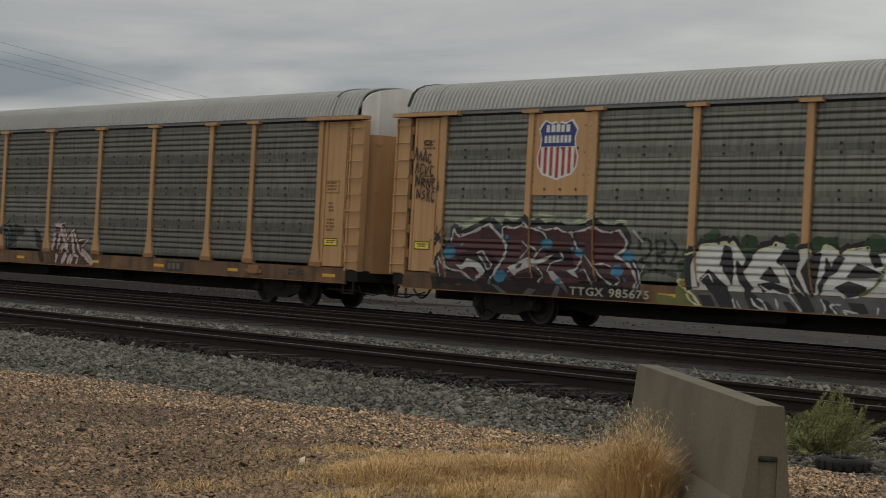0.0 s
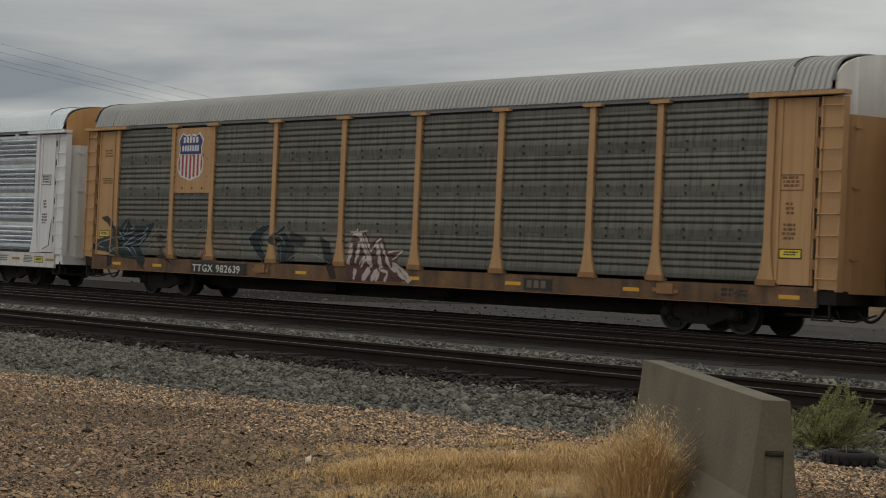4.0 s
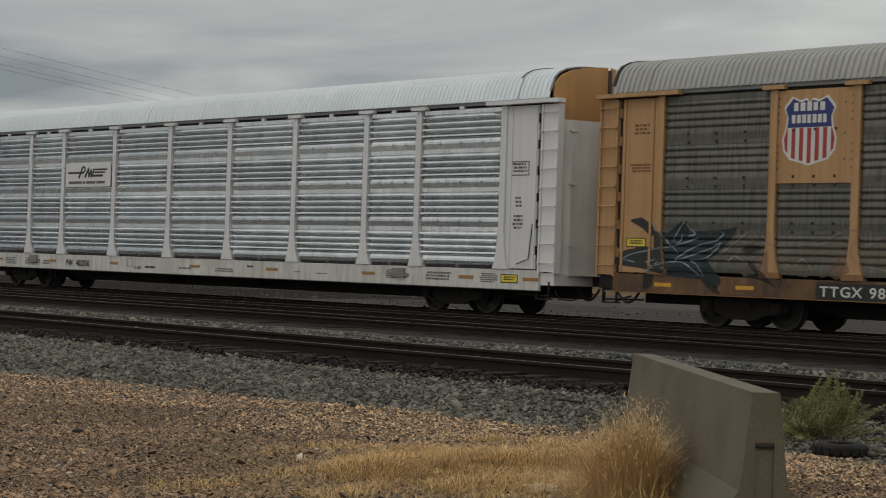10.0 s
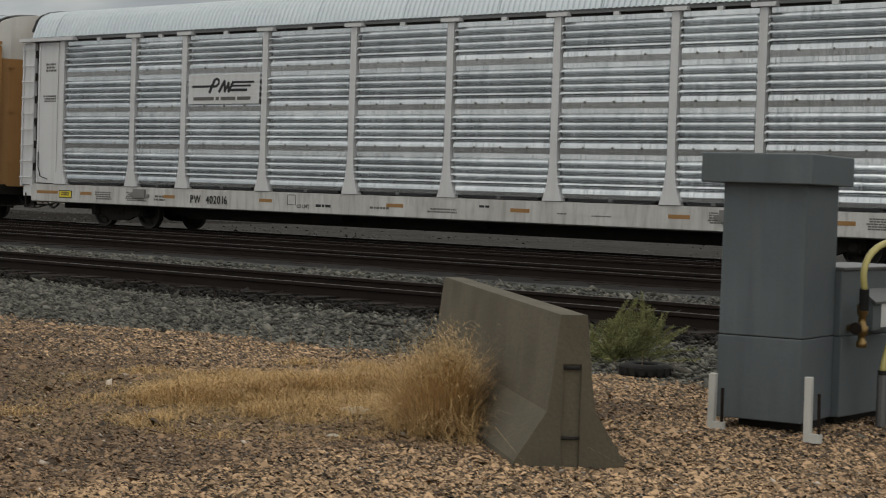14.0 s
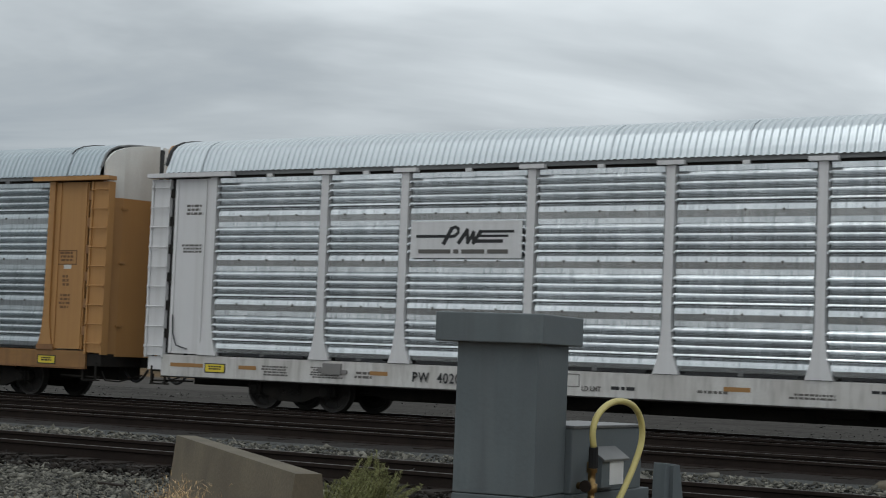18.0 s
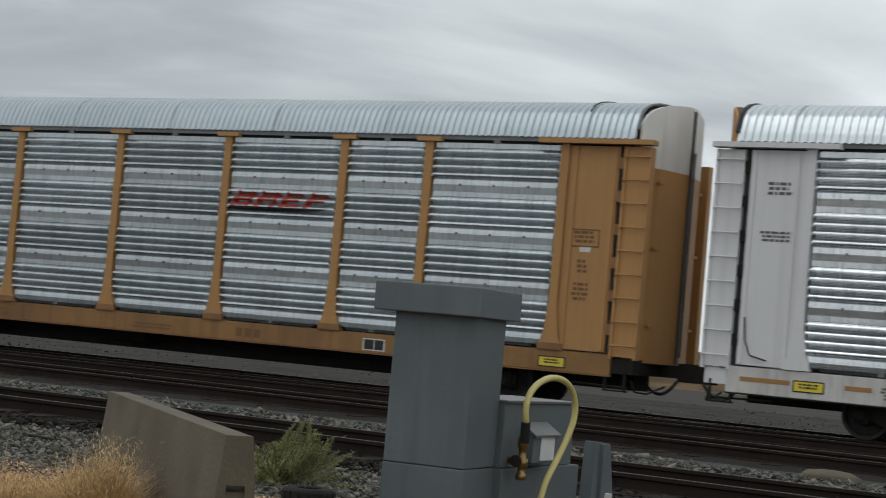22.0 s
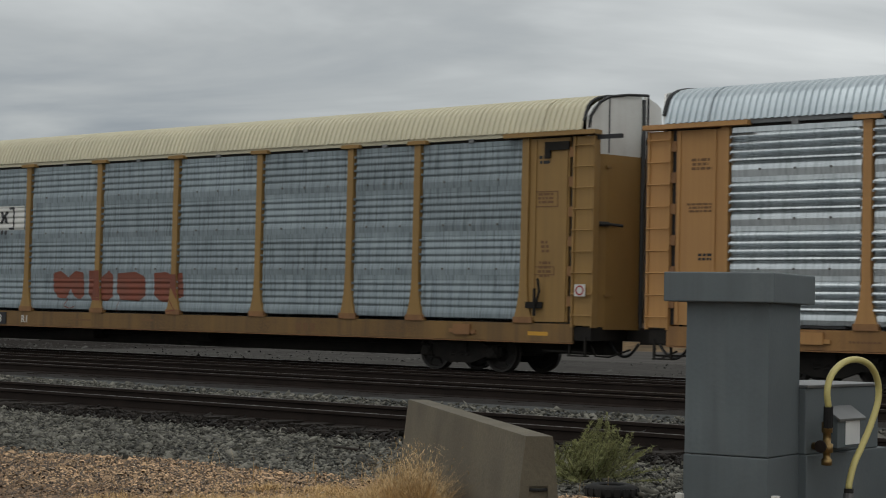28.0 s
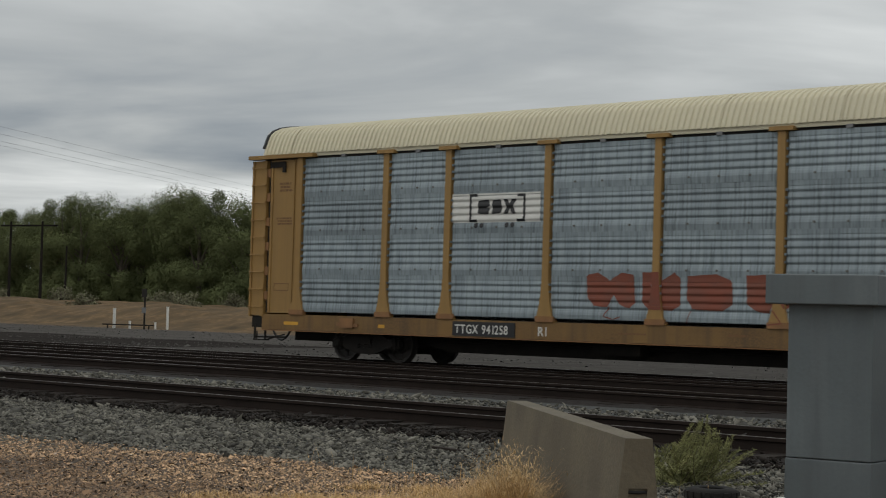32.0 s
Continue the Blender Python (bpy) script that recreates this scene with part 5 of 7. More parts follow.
def drape(car, name, polys, material, lift_by=0.004, label=""):
    """Paint that follows the ribs, posts and sill of a car's side; polys: outlines in metres along and up the car."""
    m = M()
    deep = DEPTH[car]
    for poly in polys:
        LAYER[0] += 1
        off = lift_by + 0.00015 * (LAYER[0] % 8)
        lo, hi = max(0.675, min(z for x, z in poly)), max(z for x, z in poly)
        cuts = {lo, hi, 1.06}
        for top, bot in SHEETS:
            cuts |= {top - d for d in (0.1, 0.7, 0.8)} | {bot + 0.0005, bot - 0.0005}
            cuts |= {top - 0.10 - 0.15 * (k + u) for k in range(4) for u in (0, 0.25, 0.5, 0.62, 0.72, 0.86)}
        zs = [z for z in cuts if lo <= z <= hi]
        k = lo
        while k < hi:
            zs.append(k)
            k += 0.04
        zs = sorted(set(round(z, 4) for z in zs))

        def crossings(z):
            xs = []
            for (xa, za), (xb, zb) in zip(poly, poly[1:] + poly[:1]):
                if (za <= z) != (zb <= z):
                    xs.append(xa + (xb - xa) * (z - za) / (zb - za))
            return sorted(xs)
        for z0, z1 in zip(zs[:-1], zs[1:]):
            if z1 - z0 < 0.0008:
                continue
            e = (z1 - z0) * 0.02
            c0, cm, c1 = crossings(z0 + e), crossings((z0 + z1) / 2), crossings(z1 - e)
            if len(c0) != len(cm):
                c0 = cm
            if len(c1) != len(cm):
                c1 = cm
            zm = (z0 + z1) / 2
            for i in range(0, len(cm) - 1, 2):
                brk = [0.0, 1.0]
                w = max(cm[i + 1] - cm[i], 1e-6)
                for p in POSTS:
                    pw = post_half(zm)
                    for s in (-pw, pw):
                        u = (p + s - cm[i]) / w
                        if 0 < u < 1 and zm > 1.06:
                            brk.append(u)
                brk.sort()
                for ua, ub in zip(brk[:-1], brk[1:]):
                    xm = cm[i] + w * (ua + ub) / 2
                    ya, yb = side_y(xm, z0 + e, deep) - off, side_y(xm, z1 - e, deep) - off
                    xa0, xb0 = c0[i] + (c0[i + 1] - c0[i]) * ua, c0[i] + (c0[i + 1] - c0[i]) * ub
                    xa1, xb1 = c1[i] + (c1[i + 1] - c1[i]) * ua, c1[i] + (c1[i + 1] - c1[i]) * ub
                    m.add([(xa0, ya, z0), (xb0, ya, z0), (xb1, yb, z1), (xa1, yb, z1)], [(0, 1, 2, 3)])
    me = m.data(name, material, tidy=False)
    bm = bmesh.new()
    bm.from_mesh(me)
    bmesh.ops.remove_doubles(bm, verts=bm.verts, dist=0.004)
    bm.faces.index_update()
    bm.faces.ensure_lookup_table()
    # each separate stroke is a part of its own
    todo = set(bm.faces)
    while todo:
        seed = min(todo, key=lambda q: q.index)
        todo.discard(seed)
        island, edge = [seed], [seed]
        while edge:
            f = edge.pop()
            for v in f.verts:
                for g in v.link_faces:
                    if g in todo:
                        todo.discard(g)
                        island.append(g)
                        edge.append(g)
        vs, fs = {}, []
        for f in sorted(island, key=lambda q: q.index):
            fs.append([vs.setdefault(v, len(vs)) for v in f.verts])
        piece = bpy.data.meshes.new(name)
        piece.from_pydata([v.co[:] for v in vs], [], fs)
        piece.materials.append(material)
        put(name, piece, car, None, label)
    bm.free()
    bpy.data.meshes.remove(me)


def line(pts, w, taper=False):
    """Outlines of a brush line through pts."""
    out = []
    for i, ((xa, za), (xb, zb)) in enumerate(zip(pts[:-1], pts[1:])):
        d = Vector((xb - xa, zb - za))
        if d.length < 1e-4:
            continue
        d.normalize()
        n = Vector((-d.y, d.x)) * w / 2
        e = d * w * 0.35
        k = 0.3 if taper and i == len(pts) - 2 else 1.0
        out.append([(xa + n.x - e.x, za + n.y - e.y), (xa - n.x - e.x, za - n.y - e.y), (xb - n.x * k + e.x, zb - n.y * k + e.y), (xb + n.x * k + e.x, zb + n.y * k + e.y)])
    return out


def stroke(pts, w):
    """A rounded brush line: the bends of pts are eased and its width swells a little."""
    way = []
    for (ax, az), (bx, bz), (cx, cz), (dx, dz) in zip([pts[0]] + pts, pts, pts[1:], pts[2:] + [pts[-1]]):
        for u in (0.0, 0.33, 0.67):
            f = [-0.5 * u ** 3 + u * u - 0.5 * u, 1.5 * u ** 3 - 2.5 * u * u + 1, -1.5 * u ** 3 + 2 * u * u + 0.5 * u, 0.5 * u ** 3 - 0.5 * u * u]
            way.append((f[0] * ax + f[1] * bx + f[2] * cx + f[3] * dx, f[0] * az + f[1] * bz + f[2] * cz + f[3] * dz))
    way.append(pts[-1])
    out = []
    for k in range(len(way) - 1):
        out += line(way[k:k + 2], w * (0.85 + 0.3 * math.sin(1.7 * k + 3 * way[k][0])))
    return out


def blob(x, z, r, rz=None, n=14, wob=0.0, seed=0):
    rng = random.Random(seed)
    rz = rz or r
    return [(x + r * (1 + rng.uniform(-wob, wob)) * math.cos(6.283 * k / n), z + rz * (1 + rng.uniform(-wob, wob)) * math.sin(6.283 * k / n)) for k in range(n)]


def flat(car, name, pts, y, material, label=""):
    """A thin painted shape on a flat face, y towards the camera's side."""
    return put(name, M().prism(pts, "y", y - 0.002, y), car, None, label, material=material)


def shield(car, x, top):
    """The shield plate: blue field above, red and white stripes below, white rim."""
    p = -1.465
    put("logo_plate", M().box(-9.0, -7.2, p, -1.42, 2.94, 4.79), car, material=YEL_P, bevel=0.004)
    w, h = 0.64, 1.38

    def form(k, lo=None, hi=None):
        half = [(0.0, 0.10), (0.10, 0.03), (0.3, 0.06), (0.55, 0.0), (0.72, 0.10), (0.80, 0.16), (0.70, 0.30), (0.74, 0.45), (0.84, 0.62), (0.80, 0.78), (0.60, 0.91), (0.28, 0.955), (0.0, 1.0)]
        half = [(a * w * k / 0.84, top - h / 2 - (b - 0.5) * h * k) for a, b in half]
        full = [(x - a, z) for a, z in half] + [(x + a, z) for a, z in half[-2:0:-1]]
        return full

    def cut(poly, z0, z1, x0=-99, x1=99):
        for axis, c, keep in ((1, z0, 1), (1, z1, -1), (0, x0, 1), (0, x1, -1)):
            out = []
            for a, b in zip(poly, poly[1:] + poly[:1]):
                ia, ib = keep * (a[axis] - c) >= 0, keep * (b[axis] - c) >= 0
                if ia:
                    out.append(a)
                if ia != ib:
                    u = (c - a[axis]) / (b[axis] - a[axis])
                    out.append((a[0] + u * (b[0] - a[0]), a[1] + u * (b[1] - a[1])))
            poly = out
            if not poly:
                return poly
        return poly
    flat(car, "shield_rim", form(1.0), p - 0.002, WHITE, "white rim of the shield")
    zc = top - 0.62
    flat(car, "shield_field", cut(form(0.93), zc, 99), p - 0.006, BLUE, "dark blue upper field")
    inner = form(0.93)
    for k in range(7):
        a = x - 0.60 + k * 0.185
        s = cut(inner, -99, zc - 0.012, a, a + 0.092)
        if len(s) > 2:
            flat(car, "shield_stripe", s, p - 0.006, RED, "red stripe")
    for z, n, step in ((zc + 0.325, 5, 0.152), (zc + 0.085, 7, 0.122)):
        for k in range(n):
            a = x - n * step / 2 + k * step
            b = a + step * (0.82 if k % 3 else 0.74)
            flat(car, "name_bar", [(a + 0.012, z), (b, z), (b, z + 0.165), (a + 0.012, z + 0.165)], p - 0.0085, WHITE)
    for dx in (-0.82, 0.82):
        for z in (3.4, 3.9, 4.5):
            flat(car, "plate_bolt", blob(x + dx, z, 0.025, n=8), p - 0.003, GREYW)


shield(car_b, -8.23, 4.66)
shield(car_a, -8.23, 4.66)

HAZE = bpy.data.materials.new("spray_haze")
HAZE.use_nodes = True
hz = HAZE.node_tree
_n = hz.nodes.new("ShaderNodeTexNoise")
_n.inputs["Scale"].default_value = 3.0
_n.inputs["Detail"].default_value = 5
_r = hz.nodes.new("ShaderNodeMapRange")
_r.inputs[1].default_value, _r.inputs[2].default_value, _r.inputs[4].default_value = 0.3, 0.62, 0.85
hz.links.new(_n.outputs["Fac"], _r.inputs[0])
hz.nodes["Principled BSDF"].inputs["Base Color"].default_value = (0.44, 0.50, 0.33, 1)
hz.links.new(_r.outputs[0], hz.nodes["Principled BSDF"].inputs["Alpha"])

SPRAY_W1 = mat("spray_dull_white", (0.40, 0.40, 0.385), 0.65, second=(0.22, 0.21, 0.21), scale=4, amount=0.7)
SPRAY_C = mat("spray_cream", (0.5, 0.5, 0.28), 0.6)
SPRAY_O = mat("spray_olive", (0.115, 0.125, 0.035), 0.65, second=(0.05, 0.055, 0.02), scale=3)
grey_fill = mat("spray_grey", (0.10, 0.098, 0.10), 0.65, second=(0.03, 0.03, 0.03), scale=2.5, amount=0.8)


def faded(name, colour, alpha):
    """Old spray paint through which the sheet still shows."""
    m = mat(name, colour, 0.7, scale=3)
    m.node_tree.nodes["Principled BSDF"].inputs["Alpha"].default_value = alpha
    return m


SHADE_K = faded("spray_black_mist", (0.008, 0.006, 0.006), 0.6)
GHOST_G = faded("ghost_green", (0.02, 0.03, 0.018), 0.6)

# ---- first car: maroon piece, then white piece
top1 = [(-11.87, 0.83), (-12.02, 1.23), (-11.88, 1.48), (-11.57, 1.79), (-11.48, 2.13), (-11.29, 1.98), (-10.77, 2.11), (-10.33, 2.29), (-10.05, 2.15), (-9.84, 2.07), (-9.78, 2.24), (-9.56, 2.2), (-9.33, 2.25), (-9.15, 2.34), (-9.02, 2.23), (-8.72, 2.24), (-8.53, 2.17), (-8.14, 2.22), (-7.94, 2.14), (-7.67, 2.14), (-7.36, 2.18), (-7.03, 2.27), (-6.81, 2.18), (-6.53, 2.15), (-6.27, 2.2), (-6.09, 2.05), (-6.03, 1.88), (-6.17, 1.69), (-5.97, 1.51), (-5.81, 1.35), (-5.69, 1.14), (-5.72, 0.84)]
body1 = top1 + [(-5.95, 0.81), (-6.76, 0.77), (-7.6, 0.72), (-8.11, 0.62), (-9.53, 0.62), (-10.27, 0.61), (-10.63, 0.88), (-11.44, 0.81)]
drape(car_b, "graffiti_glow", [[(x, z + 0.26 + 0.09 * math.sin(5 * x)) for x, z in top1[4:-5]] + [(x, z - 0.1) for x, z in top1[-6:3:-1]]], HAZE, 0.003)
drape(car_b, "graffiti_shadow", stroke([(x + 0.02, z + 0.06) for x, z in top1], 0.17), SPRAY_K, 0.005)
drape(car_b, "graffiti_fill", [body1], SPRAY_M, 0.007, "maroon spray-painted letters")
drape(car_b, "graffiti_shade", [[(-11.49, 1.45), (-10.92, 1.67), (-10.16, 1.56), (-9.86, 1.31), (-10.21, 0.97), (-10.69, 1.15)]], SHADE_K, 0.0082)
drape(car_b, "graffiti_shade", [[(-7.47, 1.26), (-6.79, 1.17), (-6.13, 1.07), (-6.03, 0.83), (-7.26, 0.77)]], SHADE_K, 0.0082)
drape(car_b, "graffiti_shade", [[(-9.56, 1.06), (-8.77, 1.22), (-8.39, 0.98), (-8.99, 0.69)]], SHADE_K, 0.0082)
drape(car_b, "graffiti_shade", [[(-8.54, 1.74), (-7.67, 1.76), (-7.56, 1.39), (-8.34, 1.42)]], SHADE_K, 0.0082)
drape(car_b, "graffiti_dark", stroke([(-11.87, 0.83), (-11.96, 1.13), (-11.81, 1.35), (-11.46, 1.06), (-10.71, 0.88)], 0.13)
      + stroke([(-10.25, 2.27), (-9.76, 1.94), (-9.63, 1.71), (-9.91, 1.23), (-10.14, 0.9), (-9.72, 0.63)], 0.11)
      + stroke([(-9.68, 1.16), (-9.05, 1.44), (-8.89, 1.75)], 0.09)
      + stroke([(-8.71, 2.09), (-8.38, 1.93), (-8.5, 1.74), (-8.7, 1.58)], 0.09)
      + stroke([(-7.63, 2.11), (-7.4, 1.69), (-7.32, 1.54), (-7.53, 1.24), (-7.98, 1.22)], 0.1)
      + stroke([(-7.19, 1.6), (-6.76, 1.2), (-6.45, 1.02), (-6.19, 0.99), (-6.14, 1.14)], 0.09)
      + stroke([(-8.68, 1.3), (-8.46, 1.15), (-8.57, 0.97)], 0.08)
      + stroke([(-8.39, 1.2), (-8.3, 1.39), (-7.86, 1.53)], 0.08)
      + stroke([(-7.33, 1.29), (-7.13, 1.28), (-6.94, 0.96)], 0.08), SPRAY_K, 0.009)
drape(car_b, "graffiti_outline", stroke([(-11.56, 1.82), (-11.48, 2.1), (-11.31, 1.96), (-10.76, 2.09), (-10.32, 2.27)], 0.07)
      + stroke([(-10.32, 2.27), (-10.09, 2.11), (-9.83, 1.91), (-9.71, 1.7), (-9.8, 1.48), (-9.98, 1.24), (-10.15, 1.01), (-10.2, 0.86)], 0.075)
      + stroke([(-9.84, 1.96), (-9.85, 2.12), (-9.76, 2.21), (-9.54, 2.18), (-9.32, 2.22), (-9.15, 2.31), (-9.02, 2.21), (-8.73, 2.15), (-8.53, 2.08), (-8.43, 1.94)], 0.055)
      + stroke([(-8.73, 2.23), (-8.55, 2.16), (-8.31, 2.18), (-8.12, 2.2), (-7.94, 2.13), (-7.66, 2.12), (-7.36, 2.17), (-7.03, 2.25), (-6.83, 2.17), (-6.53, 2.14), (-6.29, 2.19)], 0.05)
      + stroke([(-6.29, 2.19), (-6.12, 2.03), (-6.06, 1.89), (-6.21, 1.71), (-6.38, 1.64), (-6.06, 1.51), (-5.86, 1.33), (-5.74, 1.13), (-5.8, 0.86)], 0.06)
      + stroke([(-7.7, 2.12), (-7.58, 1.9), (-7.45, 1.68), (-7.35, 1.57), (-7.44, 1.39), (-7.59, 1.27), (-7.93, 1.27)], 0.05)
      + stroke([(-11.92, 1.44), (-11.75, 1.24), (-11.46, 1.15), (-11.15, 1.12), (-10.71, 0.93), (-10.44, 1.09)], 0.055)
      + stroke([(-11.95, 1.34), (-11.86, 0.97)], 0.05)
      + stroke([(-11.8, 1.44), (-11.68, 0.95)], 0.04)
      + stroke([(-7.22, 1.62), (-7.04, 1.45), (-6.81, 1.21), (-6.52, 1.04), (-6.29, 1.01), (-6.22, 1.13), (-6.45, 1.28)], 0.04)
      + stroke([(-7.01, 1.43), (-6.71, 1.45), (-6.48, 1.39), (-6.41, 1.3)], 0.035)
      + stroke([(-7.32, 1.27), (-7.2, 1.3), (-7.07, 1.13), (-6.97, 0.95)], 0.04)
      + stroke([(-8.01, 1.66), (-7.9, 1.53), (-8.17, 1.45), (-8.33, 1.35), (-8.36, 1.21)], 0.035)
      + stroke([(-9.63, 1.16), (-9.42, 1.3), (-9.15, 1.53), (-8.96, 1.72), (-9.04, 1.8), (-9.14, 1.88)], 0.035)
      + stroke([(-9.02, 1.8), (-8.8, 1.72), (-8.74, 1.59), (-8.92, 1.44)], 0.04)
      + stroke([(-8.74, 1.6), (-8.59, 1.73), (-8.44, 1.83)], 0.025)
      + stroke([(-8.74, 1.32), (-8.51, 1.15), (-8.62, 0.98)], 0.04)
      + stroke([(-10.67, 1.57), (-10.48, 1.62), (-10.36, 1.48), (-10.17, 1.3), (-10.28, 1.2), (-10.44, 1.38), (-10.63, 1.52)], 0.04)
      + stroke([(-5.72, 0.84), (-5.64, 1.13), (-5.72, 1.35), (-5.87, 1.52)], 0.04)
      + stroke([(-5.62, 1.96), (-5.75, 2.08), (-5.89, 2.2)], 0.05)
      + stroke([(-5.55, 1.45), (-5.66, 1.18)], 0.03), SPRAY_W1, 0.0105, "white outlines")
drape(car_b, "graffiti_highlight", [[(-11.36, 1.28), (-11.16, 1.28), (-11, 1.44), (-10.71, 1.39), (-10.53, 1.31), (-10.35, 1.17), (-10.51, 1.02), (-10.71, 0.92), (-10.56, 1.11), (-10.72, 1.24), (-10.97, 1.24), (-11.17, 1.16)]], SPRAY_W1, 0.0105)
drape(car_b, "graffiti_highlight", [[(-9.64, 1.29), (-9.14, 1.45), (-8.97, 1.53), (-8.75, 1.46), (-8.52, 1.53), (-8.2, 1.61), (-8.48, 1.44), (-8.77, 1.34), (-9.12, 1.23), (-9.42, 1.08)]], SPRAY_W1, 0.0105)
drape(car_b, "graffiti_highlight", [[(-8.33, 1.23), (-8.19, 1.24), (-7.78, 0.94), (-7.67, 0.75), (-8.05, 0.99), (-8.28, 1.08)]], SPRAY_W1, 0.0105)
drape(car_b, "graffiti_highlight", [[(-7.81, 1.28), (-7.57, 1.3), (-7.39, 1.09), (-7.6, 1.17)]], SPRAY_W1, 0.0105)
drape(car_b, "graffiti_highlight", [[(-10.14, 0.88), (-9.92, 0.85), (-9.44, 0.61), (-9.75, 0.65)]], SPRAY_W1, 0.0105)
drape(car_b, "graffiti_highlight", [[(-9.08, 0.68), (-8.91, 0.83), (-8.65, 0.81), (-8.81, 0.68)]], SPRAY_W1, 0.0105)
drape(car_b, "graffiti_highlight", [[(-8.2, 0.65), (-8.04, 0.93), (-7.92, 0.89), (-8.02, 0.64)]], SPRAY_W1, 0.0105)
drape(car_b, "graffiti_highlight", [[(-6.38, 1.64), (-6.21, 1.75), (-6.03, 1.9), (-6.11, 1.72)]], SPRAY_W1, 0.0105)
drape(car_b, "graffiti_dark", [[(-9.38, 1.32), (-9.1, 1.4), (-9.16, 1.28), (-9.36, 1.22)]], SPRAY_K, 0.012)
drape(car_b, "graffiti_dark", [[(-10.57, 1.55), (-10.46, 1.58), (-10.25, 1.29), (-10.32, 1.28)]], SPRAY_K, 0.012)
drape(car_b, "graffiti_dark", [[(-6.71, 1.4), (-6.51, 1.37), (-6.54, 1.3), (-6.7, 1.34)]], SPRAY_K, 0.012)
drape(car_b, "graffiti_spot", [blob(-11.6, 1.57, 0.2035, 0.1518, 14, 0.12, 0)], SPRAY_B, 0.0135, "sky blue sprayed dot")
drape(car_b, "graffiti_spot", [blob(-9.84, 1.06, 0.2035, 0.1518, 14, 0.12, 1)], SPRAY_B, 0.0135, "sky blue sprayed dot")
drape(car_b, "graffiti_spot", [blob(-8.42, 1.85, 0.1665, 0.1242, 14, 0.12, 2)], SPRAY_B, 0.0135, "sky blue sprayed dot")
drape(car_b, "graffiti_spot", [blob(-7.43, 1.67, 0.1295, 0.0966, 14, 0.12, 3)], SPRAY_B, 0.0135, "sky blue sprayed dot")
drape(car_b, "graffiti_spot", [blob(-6.29, 1.31, 0.185, 0.138, 14, 0.12, 4)], SPRAY_B, 0.0135, "sky blue sprayed dot")
drape(car_b, "graffiti_spot", [blob(-5.99, 1.62, 0.1665, 0.1242, 14, 0.12, 5)], SPRAY_B, 0.0135, "sky blue sprayed dot")
drape(car_b, "graffiti_spot", [blob(-9.71, 1.97, 0.074, 0.0552, 14, 0.12, 6)], SPRAY_B, 0.0135, "sky blue sprayed dot")
drape(car_b, "graffiti_spot", [blob(-11.2, 1.76, 0.0555, 0.0414, 14, 0.12, 7)], SPRAY_B, 0.0135, "sky blue sprayed dot")
drape(car_b, "graffiti_spot", [blob(-6.07, 1.12, 0.0555, 0.0414, 14, 0.12, 8)], SPRAY_B, 0.0135, "sky blue sprayed dot")
drape(car_b, "graffiti_spot", [blob(-8, 1.02, 0.0925, 0.069, 14, 0.12, 9)], SPRAY_B, 0.0135, "sky blue sprayed dot")
drape(car_b, "graffiti_spot", [blob(-7.64, 1.76, 0.0555, 0.0414, 14, 0.12, 10)], SPRAY_B, 0.0135, "sky blue sprayed dot")
drape(car_b, "graffiti_blot", [blob(-10.37, 2.32, 0.111, 0.0828, 14, 0.12, 0)], SPRAY_K, 0.006)
drape(car_b, "graffiti_blot", [blob(-9.26, 2.33, 0.0925, 0.069, 14, 0.12, 1)], SPRAY_K, 0.006)
drape(car_b, "graffiti_blot", [blob(-8.76, 2.35, 0.111, 0.0828, 14, 0.12, 2)], SPRAY_K, 0.006)
drape(car_b, "graffiti_blot", [blob(-6.99, 2.35, 0.111, 0.0828, 14, 0.12, 3)], SPRAY_K, 0.006)
drape(car_b, "graffiti_blot", [blob(-12.02, 1.91, 0.1295, 0.0966, 14, 0.12, 4)], SPRAY_K, 0.006)
drape(car_b, "graffiti_blot", [blob(-12.1, 1.75, 0.074, 0.0552, 14, 0.12, 5)], SPRAY_K, 0.006)
drape(car_b, "graffiti_blot", [blob(-11.83, 1.81, 0.0925, 0.069, 14, 0.12, 6)], SPRAY_K, 0.006)
drape(car_b, "graffiti_dark", stroke([(-12.02, 1.89), (-12.21, 2.07)], 0.05)
      + stroke([(-12.02, 1.89), (-11.84, 2.16)], 0.05)
      + stroke([(-12.02, 1.89), (-12.31, 1.83)], 0.05)
      + stroke([(-11.97, 1.86), (-11.73, 2)], 0.05)
      + stroke([(-12.01, 1.86), (-12.13, 1.58)], 0.05)
      + stroke([(-12.04, 1.91), (-12.04, 2.19)], 0.04), SPRAY_K, 0.008)
drape(car_b, "graffiti_ghost", stroke([(-5.7, 1.81), (-5.64, 2), (-5.4, 1.97), (-5.41, 1.7), (-5.65, 1.55), (-5.36, 1.46)], 0.09)
      + stroke([(-5.24, 2.01), (-5.18, 1.49)], 0.08)
      + stroke([(-5.27, 1.97), (-5.01, 1.98), (-5.01, 1.77), (-5.2, 1.73), (-4.93, 1.52)], 0.08)
      + stroke([(-4.86, 2.02), (-4.68, 1.84), (-4.81, 1.53)], 0.08)
      + stroke([(-5.7, 1.27), (-5.2, 1.35), (-4.66, 1.27)], 0.1), GHOST_G, 0.006, "faint dark green ghost letters")
drape(car_b, "graffiti_green", [[(-4.6, 1.1), (-4.3, 0.9), (-3.94, 0.62), (-4.63, 0.61)]], SPRAY_O, 0.0075, "olive green sprayed patch")
